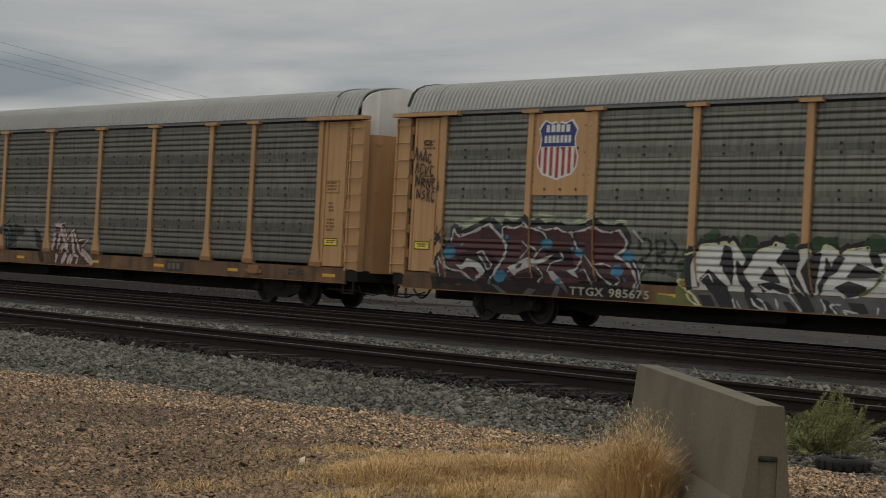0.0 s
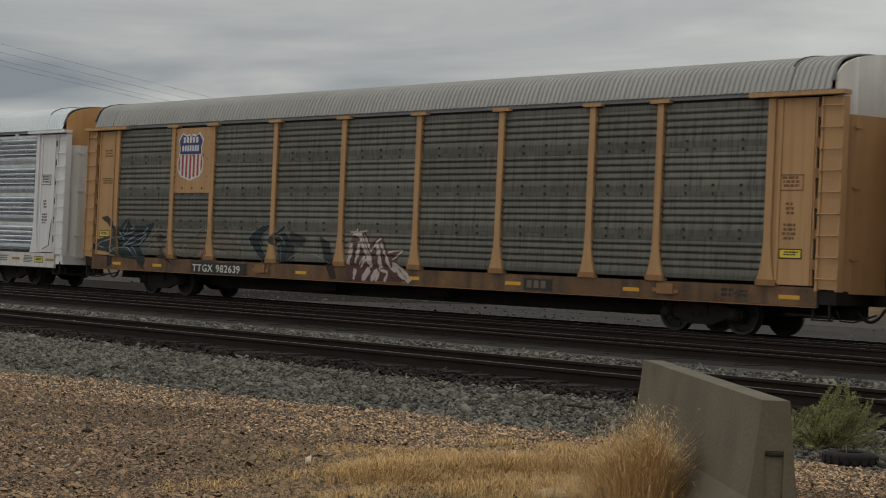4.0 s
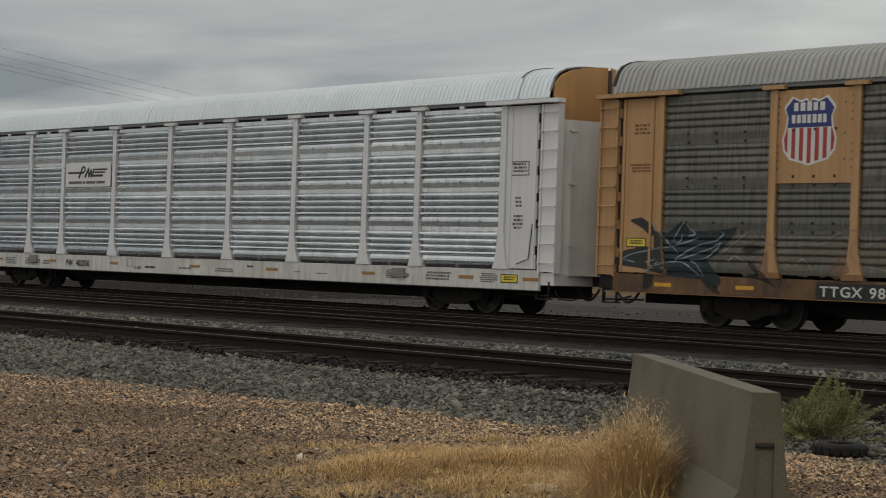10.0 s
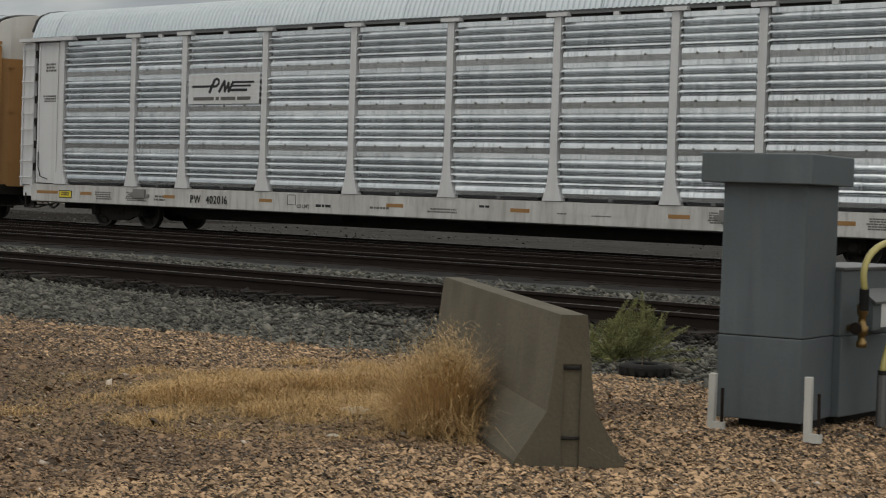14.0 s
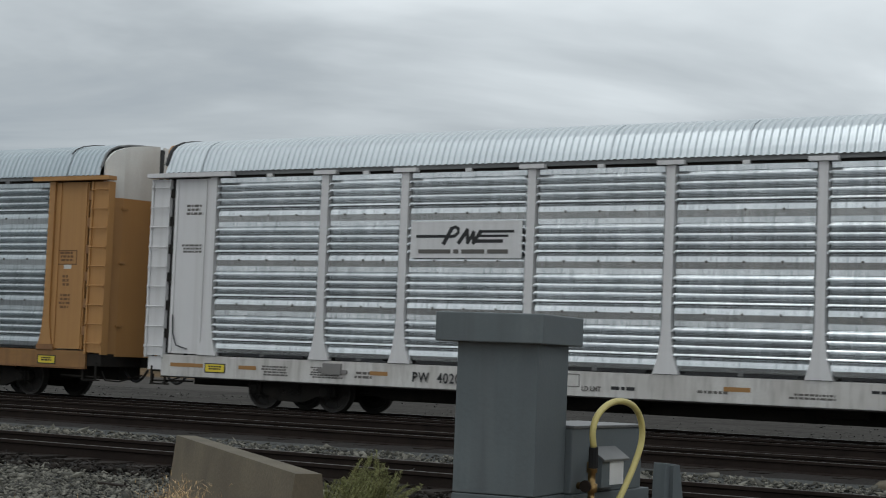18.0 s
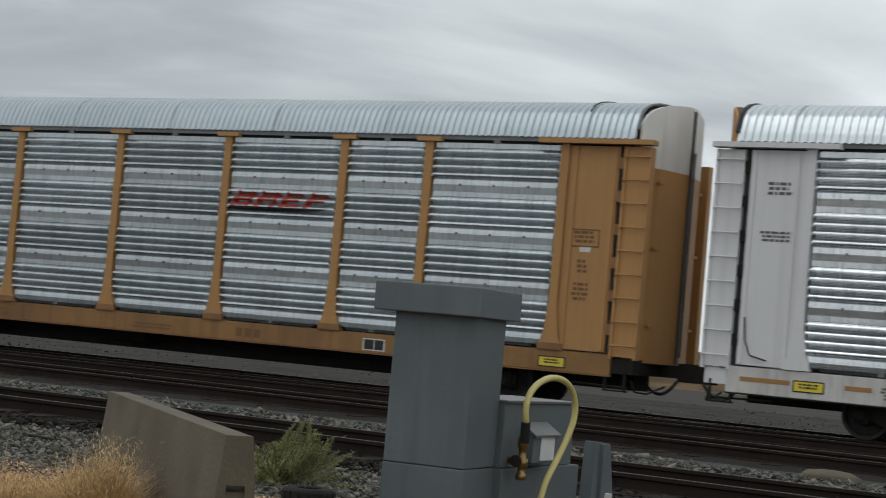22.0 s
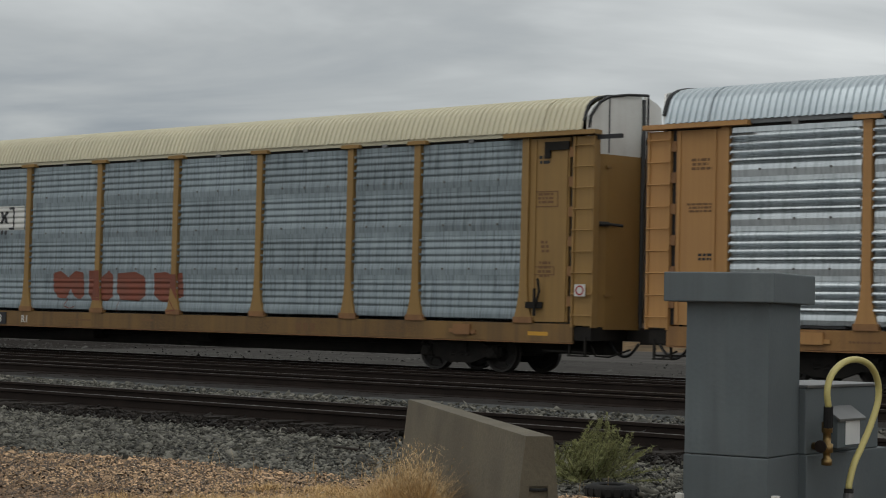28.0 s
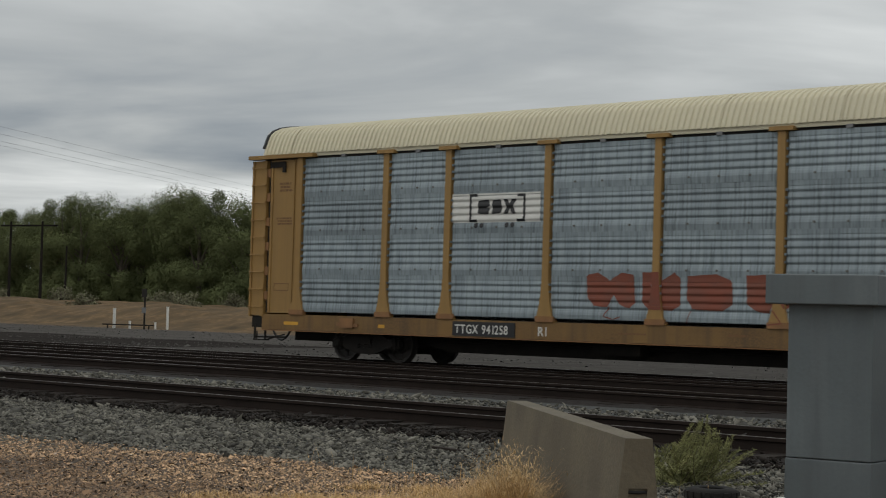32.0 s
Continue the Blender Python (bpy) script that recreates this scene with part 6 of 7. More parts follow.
drape(car_b, "graffiti_green", [[(-5.17, 0.87), (-4.63, 0.83), (-4.6, 0.6), (-5.07, 0.63)]], SPRAY_O, 0.0075, "olive green sprayed patch")
def letter_black(pts):
    """A black letter shape with its sprayed rim."""
    drape(car_b, "graffiti_dark", [pts] + line(pts + pts[:1], 0.055), SPRAY_K, 0.0125, "black letter shape")


top2 = [(-4.32, 1.14), (-4.35, 1.73), (-4.07, 1.79), (-4.01, 1.93), (-3.7, 1.96), (-3.38, 2), (-3.29, 1.92), (-3.21, 2.01), (-3, 1.81), (-2.82, 1.64), (-2.58, 1.86), (-2.25, 1.94), (-2.13, 2.03), (-1.92, 1.97), (-1.72, 1.81), (-1.54, 1.86), (-1.35, 1.91), (-1.25, 1.78), (-1.05, 1.88), (-0.95, 2.01), (-0.67, 1.88), (-0.61, 1.79), (-0.44, 1.92), (0.01, 1.98), (-0, 1.82), (0.42, 1.89), (0.81, 1.93)]
drape(car_b, "graffiti_shadow", stroke([(x, z + 0.05) for x, z in top2], 0.16), SPRAY_K, 0.005)
drape(car_b, "graffiti_fill", [top2 + [(0.86, 1.04), (0.47, 1.04), (-1.17, 1.03), (-2.67, 1.02), (-4.26, 1)]], SPRAY_W, 0.0075, "white spray-painted letters")
drape(car_b, "graffiti_fill", [[(-4.33, 0.98), (-2.66, 0.99), (-1.17, 1.01), (0.86, 1.02), (0.88, 0.66), (-1.14, 0.65), (-2.64, 0.64), (-3.94, 0.63)]], grey_fill, 0.0075)
drape(car_b, "graffiti_outline", stroke([(-4.4, 1.72), (-4.07, 1.79), (-4.01, 1.93), (-3.7, 1.96), (-3.38, 2), (-3.29, 1.92), (-3.21, 2.01), (-3, 1.81)], 0.055)
      + stroke([(-2.58, 1.86), (-2.25, 1.94), (-2.13, 2.03), (-1.92, 1.97)], 0.05)
      + stroke([(-1.54, 1.86), (-1.35, 1.91), (-1.25, 1.78), (-1.05, 1.88), (-0.95, 2.01), (-0.67, 1.88), (-0.61, 1.79), (-0.44, 1.92), (0.01, 1.98), (-0, 1.82)], 0.05)
      + stroke([(-4.49, 1.22), (-4.59, 1.12), (-4.23, 0.94), (-4.07, 0.8), (-3.91, 0.63)], 0.06)
      + stroke([(-4.33, 0.91), (-4.22, 0.77), (-3.91, 0.62)], 0.05), SPRAY_C, 0.0095)
letter_black([(-3.41, 1.92), (-3.26, 1.88), (-3.18, 1.54), (-3.19, 1.17), (-3.3, 1.3), (-3.5, 1.52), (-3.45, 1.7)])
letter_black([(-3.8, 1.41), (-3.66, 1.32), (-3.31, 1.08), (-3.13, 0.81), (-3.04, 0.61), (-3.35, 0.62), (-3.61, 0.94), (-3.99, 1.22)])
letter_black([(-3.09, 1.62), (-2.94, 1.5), (-2.9, 1.32), (-2.66, 1.09), (-2.73, 0.97), (-2.96, 1.2), (-3.06, 1.37)])
letter_black([(-2.81, 1.03), (-2.5, 0.91), (-2.41, 0.76), (-2.63, 0.65), (-2.8, 0.91)])
letter_black([(-2.26, 1.52), (-2, 1.24), (-2.47, 1.3)])
letter_black([(-2.51, 1.17), (-2.18, 1.21), (-1.81, 1.11), (-1.75, 1.02), (-2.17, 1.12), (-2.36, 1.04)])
letter_black([(-1.92, 1.87), (-1.55, 1.85), (-1.52, 1.65), (-1.65, 1.48), (-1.54, 1.3), (-1.28, 0.94), (-1.13, 0.71), (-1.36, 0.69), (-1.64, 1.09), (-1.93, 1.58), (-2.09, 1.64), (-2.02, 1.74)])
letter_black([(-1.28, 1.76), (-1.07, 1.83), (-1.12, 1.5), (-1.19, 0.98), (-1.34, 1.27), (-1.45, 1.48)])
letter_black([(-0.92, 1.74), (-0.8, 1.51), (-0.97, 1.26), (-1.04, 1.04), (-1.07, 1.22), (-0.93, 1.46)])
letter_black([(-0.66, 1.79), (-0.53, 1.76), (-0.69, 1.51), (-0.82, 1.43), (-0.76, 1.66)])
letter_black([(-0.21, 1.65), (0.16, 1.54), (0.37, 1.44), (-0.41, 1.41)])
letter_black([(-0.68, 1.17), (-0.4, 1.3), (0.01, 1.21), (-0.12, 1.05), (-0.27, 1.01)])
letter_black([(-4.34, 1.67), (-4.16, 1.74), (-4.26, 1.5), (-4.2, 1.03), (-4.31, 1)])
letter_black([(-2.82, 1.75), (-2.71, 1.72), (-2.81, 1.55), (-2.92, 1.45)])
letter_black([(0.07, 1.81), (0.22, 1.85), (0.33, 1.66), (0.18, 1.63)])
drape(car_b, "graffiti_dark", [[(-4.03, 0.9), (-3.69, 0.9), (-3.53, 0.64), (-3.85, 0.65)]], SPRAY_K, 0.0115)
drape(car_b, "graffiti_dark", [[(-2.45, 0.86), (-2.26, 0.85), (-2.06, 0.67), (-2.28, 0.66)]], SPRAY_K, 0.0115)
drape(car_b, "graffiti_dark", [[(-1.89, 0.86), (-1.72, 0.86), (-1.49, 0.68), (-1.73, 0.67)]], SPRAY_K, 0.0115)
drape(car_b, "graffiti_dark", [[(-1, 0.95), (-0.83, 0.94), (-0.55, 0.69), (-0.83, 0.69)]], SPRAY_K, 0.0115)
drape(car_b, "graffiti_dark", [[(-0.38, 0.91), (0, 0.91), (0.14, 0.7), (-0.21, 0.69)]], SPRAY_K, 0.0115)
drape(car_b, "graffiti_line", stroke([(-3.12, 0.85), (-3.04, 0.64)], 0.05)
      + stroke([(-3.02, 0.82), (-2.89, 0.63)], 0.035)
      + stroke([(-2.66, 0.89), (-2.56, 0.76), (-2.34, 0.66)], 0.05)
      + stroke([(-2.55, 0.9), (-2.37, 0.83), (-2.25, 0.66)], 0.04)
      + stroke([(-2.06, 0.9), (-1.98, 0.7)], 0.04)
      + stroke([(-1.75, 1), (-1.55, 0.81), (-1.41, 0.67)], 0.04)
      + stroke([(-1, 0.95), (-0.88, 0.79), (-0.91, 0.67)], 0.04)
      + stroke([(-0.53, 0.86), (-0.76, 0.84), (-0.6, 0.68)], 0.045)
      + stroke([(-0.11, 0.71), (-0.45, 0.75), (-0.37, 0.68)], 0.045)
      + stroke([(0.32, 0.85), (0.3, 0.71)], 0.04)
      + stroke([(-3.5, 1.52), (-3.37, 1.32), (-3.19, 1.17)], 0.03)
      + stroke([(-3.98, 1.2), (-3.81, 1.34), (-3.65, 1.17)], 0.03)
      + stroke([(-2.46, 1.15), (-2.25, 1.05), (-1.77, 1)], 0.035)
      + stroke([(-0.68, 1.17), (-0.44, 1), (-0.13, 1.03)], 0.04)
      + stroke([(-1.93, 1.58), (-1.66, 1.25), (-1.36, 0.99)], 0.04)
      + stroke([(-1.57, 1.59), (-1.42, 1.71), (-1.26, 1.76)], 0.03), SPRAY_W, 0.0145)
drape(car_b, "graffiti_line", stroke([(0.34, 1.44), (0.17, 1.22), (-0.11, 1.06)], 0.07)
      + stroke([(0.36, 1.53), (0.43, 1.66)], 0.06), SPRAY_O, 0.0148)
drape(car_b, "graffiti_bubble", [blob(-3.69, 2.17, 0.148, 0.1104, 14, 0.12, 0)], SPRAY_G, 0.0062, "dark green sprayed bubble")
drape(car_b, "graffiti_bubble", [blob(-3.87, 2.11, 0.111, 0.0828, 14, 0.12, 1)], SPRAY_G, 0.0062, "dark green sprayed bubble")
drape(car_b, "graffiti_bubble", [blob(-4.02, 2.03, 0.074, 0.0552, 14, 0.12, 2)], SPRAY_G, 0.0062, "dark green sprayed bubble")
drape(car_b, "graffiti_bubble", [blob(-4.46, 1.49, 0.185, 0.138, 14, 0.12, 3)], SPRAY_G, 0.0062, "dark green sprayed bubble")
drape(car_b, "graffiti_bubble", [blob(-4.43, 1.75, 0.111, 0.0828, 14, 0.12, 4)], SPRAY_G, 0.0062, "dark green sprayed bubble")
drape(car_b, "graffiti_bubble", [blob(-2.8, 2.01, 0.222, 0.1656, 14, 0.12, 5)], SPRAY_G, 0.0062, "dark green sprayed bubble")
drape(car_b, "graffiti_bubble", [blob(-2.83, 1.81, 0.148, 0.1104, 14, 0.12, 6)], SPRAY_G, 0.0062, "dark green sprayed bubble")
drape(car_b, "graffiti_bubble", [blob(-1.77, 2.1, 0.185, 0.138, 14, 0.12, 7)], SPRAY_G, 0.0062, "dark green sprayed bubble")
drape(car_b, "graffiti_bubble", [blob(-1.81, 1.92, 0.1665, 0.1242, 14, 0.12, 8)], SPRAY_G, 0.0062, "dark green sprayed bubble")
drape(car_b, "graffiti_bubble", [blob(-1.1, 2.04, 0.2035, 0.1518, 14, 0.12, 9)], SPRAY_G, 0.0062, "dark green sprayed bubble")
drape(car_b, "graffiti_bubble", [blob(-0.84, 2.07, 0.148, 0.1104, 14, 0.12, 10)], SPRAY_G, 0.0062, "dark green sprayed bubble")
drape(car_b, "graffiti_bubble", [blob(0.17, 2.05, 0.259, 0.1932, 14, 0.12, 11)], SPRAY_G, 0.0062, "dark green sprayed bubble")
drape(car_b, "graffiti_bubble", [blob(-4.46, 1.28, 0.111, 0.0828, 14, 0.12, 12)], SPRAY_G, 0.0062, "dark green sprayed bubble")
# scribbled tag on the end panel
rng_tag = random.Random(8)
GLYPHS = [[(0, 0), (0.1, 1), (0.7, 0.1), (0.9, 1.1)], [(0, 0), (0.5, 1), (0.9, 0)], [(0, 1), (0.1, 0), (0.5, 0.5), (0.9, 1)], [(0.9, 0.9), (0.3, 1), (0.1, 0.4), (0.4, 0), (0.9, 0.2)],
          [(0.1, 0), (0.15, 1), (0.8, 0.8), (0.3, 0.5), (0.9, 0)], [(0.8, 1), (0.2, 0.8), (0.8, 0.35), (0.1, 0)]]
for row, (z, n) in enumerate(((3.78, 4), (3.46, 4), (3.14, 5), (2.84, 4))):
    x = -13.0 + 0.05 * row
    for k in range(n):
        w, h = rng_tag.uniform(0.12, 0.17), rng_tag.uniform(0.22, 0.3)
        g = rng_tag.choice(GLYPHS)
        drape(car_b, "tag_stroke", line([(x + a * w, z - 0.03 * k + b * h) for a, b in g], 0.036), SPRAY_K, 0.03)
        x += w + 0.03
drape(car_b, "tag_stroke", line(blob(-12.55, 4.2, 0.12, 0.05) + [(-12.43, 4.2)], 0.03), SPRAY_K, 0.03)

# ---- second car: faded teal and tan piece
FADED_T = faded("faded_teal", (0.008, 0.022, 0.026), 0.8)
FADED_K = faded("faded_black", (0.012, 0.013, 0.013), 0.6)
FADED_N = faded("faded_tan", (0.17, 0.14, 0.105), 0.55)
FADED_P = faded("faded_pink", (0.26, 0.15, 0.10), 0.5)
FADED_M = faded("faded_maroon", (0.10, 0.04, 0.035), 0.7)
ICE = mat("spray_ice", (0.2, 0.24, 0.26), 0.6)
ASH = mat("spray_ash", (0.17, 0.17, 0.16), 0.6)
drape(car_a, "graffiti_fill", [[(-12.81, 2.2), (-12.45, 2.26), (-12.14, 2.1), (-12.03, 1.9), (-12.2, 1.85), (-12.4, 2.02)]], FADED_T, 0.007, "dark teal sprayed arrow")
drape(car_a, "graffiti_fill", [[(-13.35, 1.43), (-12.42, 1.66), (-12.05, 1.6), (-12.06, 1.98), (-11.72, 1.95), (-11.36, 2.18), (-11.07, 1.99), (-10.29, 2.01), (-9.92, 2.07), (-10.08, 1.82), (-10.42, 1.51), (-10.68, 1.38), (-10.49, 1.19), (-10.27, 0.98), (-10.38, 0.78), (-10.75, 0.98), (-11.57, 1.02), (-11.95, 1.09), (-12.35, 1.17), (-13.25, 1.24)]], FADED_T, 0.007, "dark teal sprayed arrow")
drape(car_a, "graffiti_dark", [[(-9.92, 1.76), (-9.52, 1.73), (-9.21, 1.66), (-9.58, 1.53), (-9.83, 1.6)]], FADED_K, 0.0078)
drape(car_a, "graffiti_dark", [[(-9.64, 1.4), (-9.29, 1.23), (-8.92, 0.87), (-9.25, 1.01), (-9.73, 1.07)]], FADED_K, 0.0078)
drape(car_a, "graffiti_dark", [[(-12.35, 1.08), (-12.04, 1.06), (-12.1, 0.79), (-12.33, 0.72)]], FADED_K, 0.0078)
drape(car_a, "graffiti_dark", [[(-10.86, 1.01), (-10.41, 0.87), (-10.27, 0.68), (-10.52, 0.74)]], FADED_K, 0.0078)
drape(car_a, "graffiti_fill", [[(-10.35, 1.56), (-9.94, 1.83), (-9.59, 2.02), (-9.39, 1.78), (-9.66, 1.68), (-9.93, 1.57), (-10.15, 1.38)]], FADED_N, 0.0074, "faded tan sprayed shape")
drape(car_a, "graffiti_fill", [[(-10.28, 1.44), (-9.89, 1.52), (-9.42, 1.13), (-9.73, 1.07), (-9.99, 1.29)]], FADED_N, 0.0074, "faded tan sprayed shape")
drape(car_a, "graffiti_fill", [[(-8.87, 1.57), (-8.31, 1.65), (-7.89, 1.72), (-7.97, 1.44), (-8.2, 1.09), (-8.61, 1.1)]], FADED_N, 0.0074, "faded tan sprayed shape")
drape(car_a, "graffiti_fill", [[(-7.98, 1.53), (-7.52, 2.01), (-7.26, 1.81), (-7.54, 1.2), (-7.89, 1.07), (-7.81, 1.38)]], FADED_N, 0.0074, "faded tan sprayed shape")
drape(car_a, "graffiti_fill", [[(-7.02, 1.58), (-6.63, 1.82), (-6.33, 1.98), (-6.17, 1.71), (-5.86, 1.6), (-5.65, 1.37), (-5.69, 1.11), (-6.39, 1.28), (-6.95, 1.39)]], FADED_N, 0.0074, "faded tan sprayed shape")
drape(car_a, "graffiti_fill", [[(-9.51, 1.45), (-9.12, 1.6), (-9.09, 1.16), (-9.39, 1.2)]], FADED_P, 0.0085, "faded pinkish sprayed shape")
drape(car_a, "graffiti_fill", [[(-7.67, 1.15), (-7.34, 1.69), (-7.18, 1.21), (-7.54, 1.06)]], FADED_P, 0.0085, "faded pinkish sprayed shape")
drape(car_a, "graffiti_dark", [[(-5.38, 1.7), (-4.94, 1.99), (-4.52, 2.1), (-4.36, 2.06), (-4.71, 1.85), (-4.79, 1.68), (-4.65, 1.51), (-4.77, 1.44), (-4.54, 1.23), (-4.6, 1.03), (-4.91, 1.22), (-5.21, 1.5)]], FADED_T, 0.0085)
drape(car_a, "graffiti_dark", [[(-4.53, 1.67), (-3.9, 2.02), (-3.77, 2.09), (-3.8, 1.94), (-4.22, 1.76), (-3.73, 1.87), (-3.57, 1.73), (-3.64, 1.08), (-3.97, 1.07), (-4.05, 1.5), (-4.36, 1.57)]], FADED_T, 0.0085)
drape(car_a, "graffiti_outline", stroke([(-12.94, 1.36), (-12.71, 1.47), (-12.03, 1.59), (-11.44, 1.69), (-10.9, 1.84)], 0.03)
      + stroke([(-11.58, 1.76), (-11.46, 1.95), (-11.27, 2.16), (-11.13, 2.02), (-10.98, 1.92), (-11.16, 1.87)], 0.03)
      + stroke([(-11.58, 1.76), (-11.41, 1.74), (-11.31, 1.91)], 0.028)
      + stroke([(-10.8, 1.96), (-10.27, 1.96), (-10.44, 1.79), (-10.97, 1.66), (-11.52, 1.36), (-10.62, 1.61), (-10.31, 1.74), (-10.68, 1.43), (-11.1, 1.37), (-10.91, 1.27), (-10.75, 1.04)], 0.028)
      + stroke([(-12.02, 1.28), (-11.61, 1.33), (-11.24, 1.3), (-10.86, 1.06)], 0.03)
      + stroke([(-12.06, 2.11), (-11.82, 1.83), (-11.43, 1.52)], 0.03)
      + stroke([(-12.94, 1.36), (-12.45, 1.29), (-12.02, 1.36)], 0.03)
      + stroke([(-12.35, 1.08), (-12.02, 1.24), (-11.7, 1.29)], 0.03), ICE, 0.0105, "thin pale blue outlines")
drape(car_a, "graffiti_outline", stroke([(-9.4, 2.01), (-9.15, 1.79), (-8.88, 1.69), (-8.25, 1.73), (-7.89, 1.74), (-7.45, 1.98), (-7.05, 2.03)], 0.026)
      + stroke([(-6.13, 2.09), (-5.87, 1.84), (-5.64, 1.49), (-5.54, 1.02)], 0.026)
      + stroke([(-5.95, 2.07), (-5.66, 1.7)], 0.02)
      + stroke([(-7.04, 1.91), (-7.18, 1.57), (-6.94, 1.36), (-6.24, 1.24), (-5.69, 1.11)], 0.02)
      + stroke([(-8.8, 1.42), (-8.54, 1.28), (-8.3, 1.45), (-8.04, 1.19)], 0.02)
      + stroke([(-5.37, 1.7), (-4.94, 1.98), (-4.46, 2.08)], 0.03)
      + stroke([(-5.37, 1.7), (-5.18, 1.47), (-4.76, 1.14), (-4.64, 1.03)], 0.03)
      + stroke([(-4.53, 1.66), (-3.9, 2.01), (-3.74, 2.1), (-3.76, 1.96), (-4.22, 1.76), (-3.92, 1.77), (-3.71, 1.51)], 0.03)
      + stroke([(-4.81, 1.64), (-4.72, 1.48), (-4.6, 1.28)], 0.024)
      + stroke([(-4.07, 1.52), (-3.94, 1.57), (-3.86, 1.12)], 0.024)
      + stroke([(-10.35, 1.51), (-9.92, 1.78), (-9.62, 1.98)], 0.03)
      + stroke([(-10.13, 1.36), (-9.93, 1.47), (-9.64, 1.32)], 0.03), ASH, 0.0115)
drape(car_a, "graffiti_fill", [[(-1.16, 1.04), (-1.05, 1.66), (-0.88, 1.91), (-0.47, 1.98), (-0.24, 1.62), (-0.01, 1.8), (0.22, 1.81), (0.39, 1.47), (0.85, 1.46), (0.79, 1.22), (1.18, 0.94), (1.36, 0.75), (-1, 0.7)]], FADED_M, 0.006, "faded maroon sprayed ground")
drape(car_a, "graffiti_outline", stroke([(-1.09, 1.14), (-1.02, 1.41), (-1, 1.66)], 0.13)
      + stroke([(-0.8, 1.17), (-0.73, 1.45), (-0.69, 1.64)], 0.12)
      + stroke([(-1.1, 1.66), (-0.61, 1.67)], 0.06)
      + stroke([(-0.9, 1.9), (-0.69, 1.89), (-0.51, 1.61), (-0.3, 1.31), (-0.23, 1.13)], 0.16)
      + stroke([(-1.03, 1.93), (-0.42, 1.96)], 0.05)
      + stroke([(-0.49, 1.85), (-0.32, 1.61), (-0.22, 1.48), (-0.01, 1.68), (0.11, 1.78)], 0.07)
      + stroke([(0.03, 1.61), (0.1, 1.32), (0.18, 1.08)], 0.13)
      + stroke([(0.15, 1.66), (0.35, 1.35), (0.52, 1.09)], 0.09)
      + stroke([(0.44, 1.45), (0.96, 1.51), (0.6, 1.26)], 0.05)
      + stroke([(-0.58, 1.06), (-0.43, 1.23), (-0.17, 1.12), (-0.35, 0.97)], 0.08)
      + stroke([(-0.68, 1.1), (-0.47, 1.33)], 0.05), SPRAY_P, 0.0078, "pale faded scrawl")
drape(car_a, "graffiti_outline", stroke([(-0.82, 0.75), (-0.77, 0.96)], 0.12)
      + stroke([(-0.47, 0.75), (-0.26, 0.97)], 0.17)
      + stroke([(-0.12, 0.75), (0.06, 0.98)], 0.14)
      + stroke([(0.04, 0.74), (0.16, 0.94)], 0.08)
      + stroke([(0.38, 0.75), (0.47, 0.95), (0.18, 0.99)], 0.08)
      + stroke([(0.67, 1.1), (0.95, 0.97), (1.27, 0.77)], 0.18)
      + stroke([(0.73, 1.17), (1.14, 0.97), (1.36, 0.77)], 0.05), SPRAY_P, 0.0079, "pale faded scrawl")
drape(car_a, "graffiti_dark", stroke([(-0.89, 1.17), (-0.87, 1.6)], 0.04)
      + stroke([(-0.62, 1.84), (-0.31, 1.36)], 0.03)
      + stroke([(-0.53, 0.82), (-0.36, 1.07)], 0.035)
      + stroke([(0.09, 1.61), (0.34, 1.09)], 0.03)
      + stroke([(0.89, 1.06), (1.2, 0.81)], 0.035)
      + stroke([(0.59, 0.86), (0.75, 0.79), (0.9, 0.85)], 0.05), FADED_M, 0.0092)
drape(car_a, "graffiti_dark", [[(-3.5, 1.92), (-2.81, 1.74), (-2.98, 1.53), (-3.35, 1.58), (-3.29, 1.18), (-3.6, 1.13), (-3.6, 1.7)]], FADED_K, 0.0095)
drape(car_a, "graffiti_dark", [[(-2.32, 1.84), (-1.9, 1.66), (-1.64, 1.15), (-1.5, 0.72), (-1.75, 0.7), (-2.1, 1.3)]], FADED_K, 0.0095)
drape(car_a, "graffiti_outline", stroke([(-3.55, 1.17), (-3.01, 1.38), (-2.37, 1.3), (-1.81, 1.1)], 0.03) + stroke([(-2.32, 1.84), (-1.75, 1.61), (-1.61, 1.24)], 0.024), ASH, 0.0115)

# ---- logos and marks
put("logo_panel", M().box(-6.95, -4.45, -1.50, -1.485, 3.12, 3.84), car_c, material=WHT)
yl = -1.502
for way, w in (([(-6.8, 3.545), (-6.14, 3.545)], 0.055), ([(-6.18, 3.41), (-6.02, 3.68)], 0.085), ([(-6.03, 3.69), (-5.93, 3.725), (-5.86, 3.69), (-5.86, 3.61), (-5.94, 3.55), (-6.04, 3.54)], 0.06),
               ([(-5.84, 3.42), (-5.66, 3.66)], 0.08), ([(-5.66, 3.66), (-5.64, 3.43)], 0.075), ([(-5.64, 3.42), (-5.51, 3.62)], 0.07), ([(-5.52, 3.62), (-5.51, 3.43)], 0.07), ([(-5.51, 3.42), (-5.36, 3.63)], 0.08), ([(-5.38, 3.635), (-4.64, 3.635)], 0.05), ([(-5.38, 3.55), (-4.76, 3.55)], 0.045), ([(-5.44, 3.45), (-4.88, 3.45)], 0.065)):
    for k, pts in enumerate(line(way, w)):
        flat(car_c, "logo_shape", pts, yl - 0.0004 * k, BLACK, "black railway logo stroke")
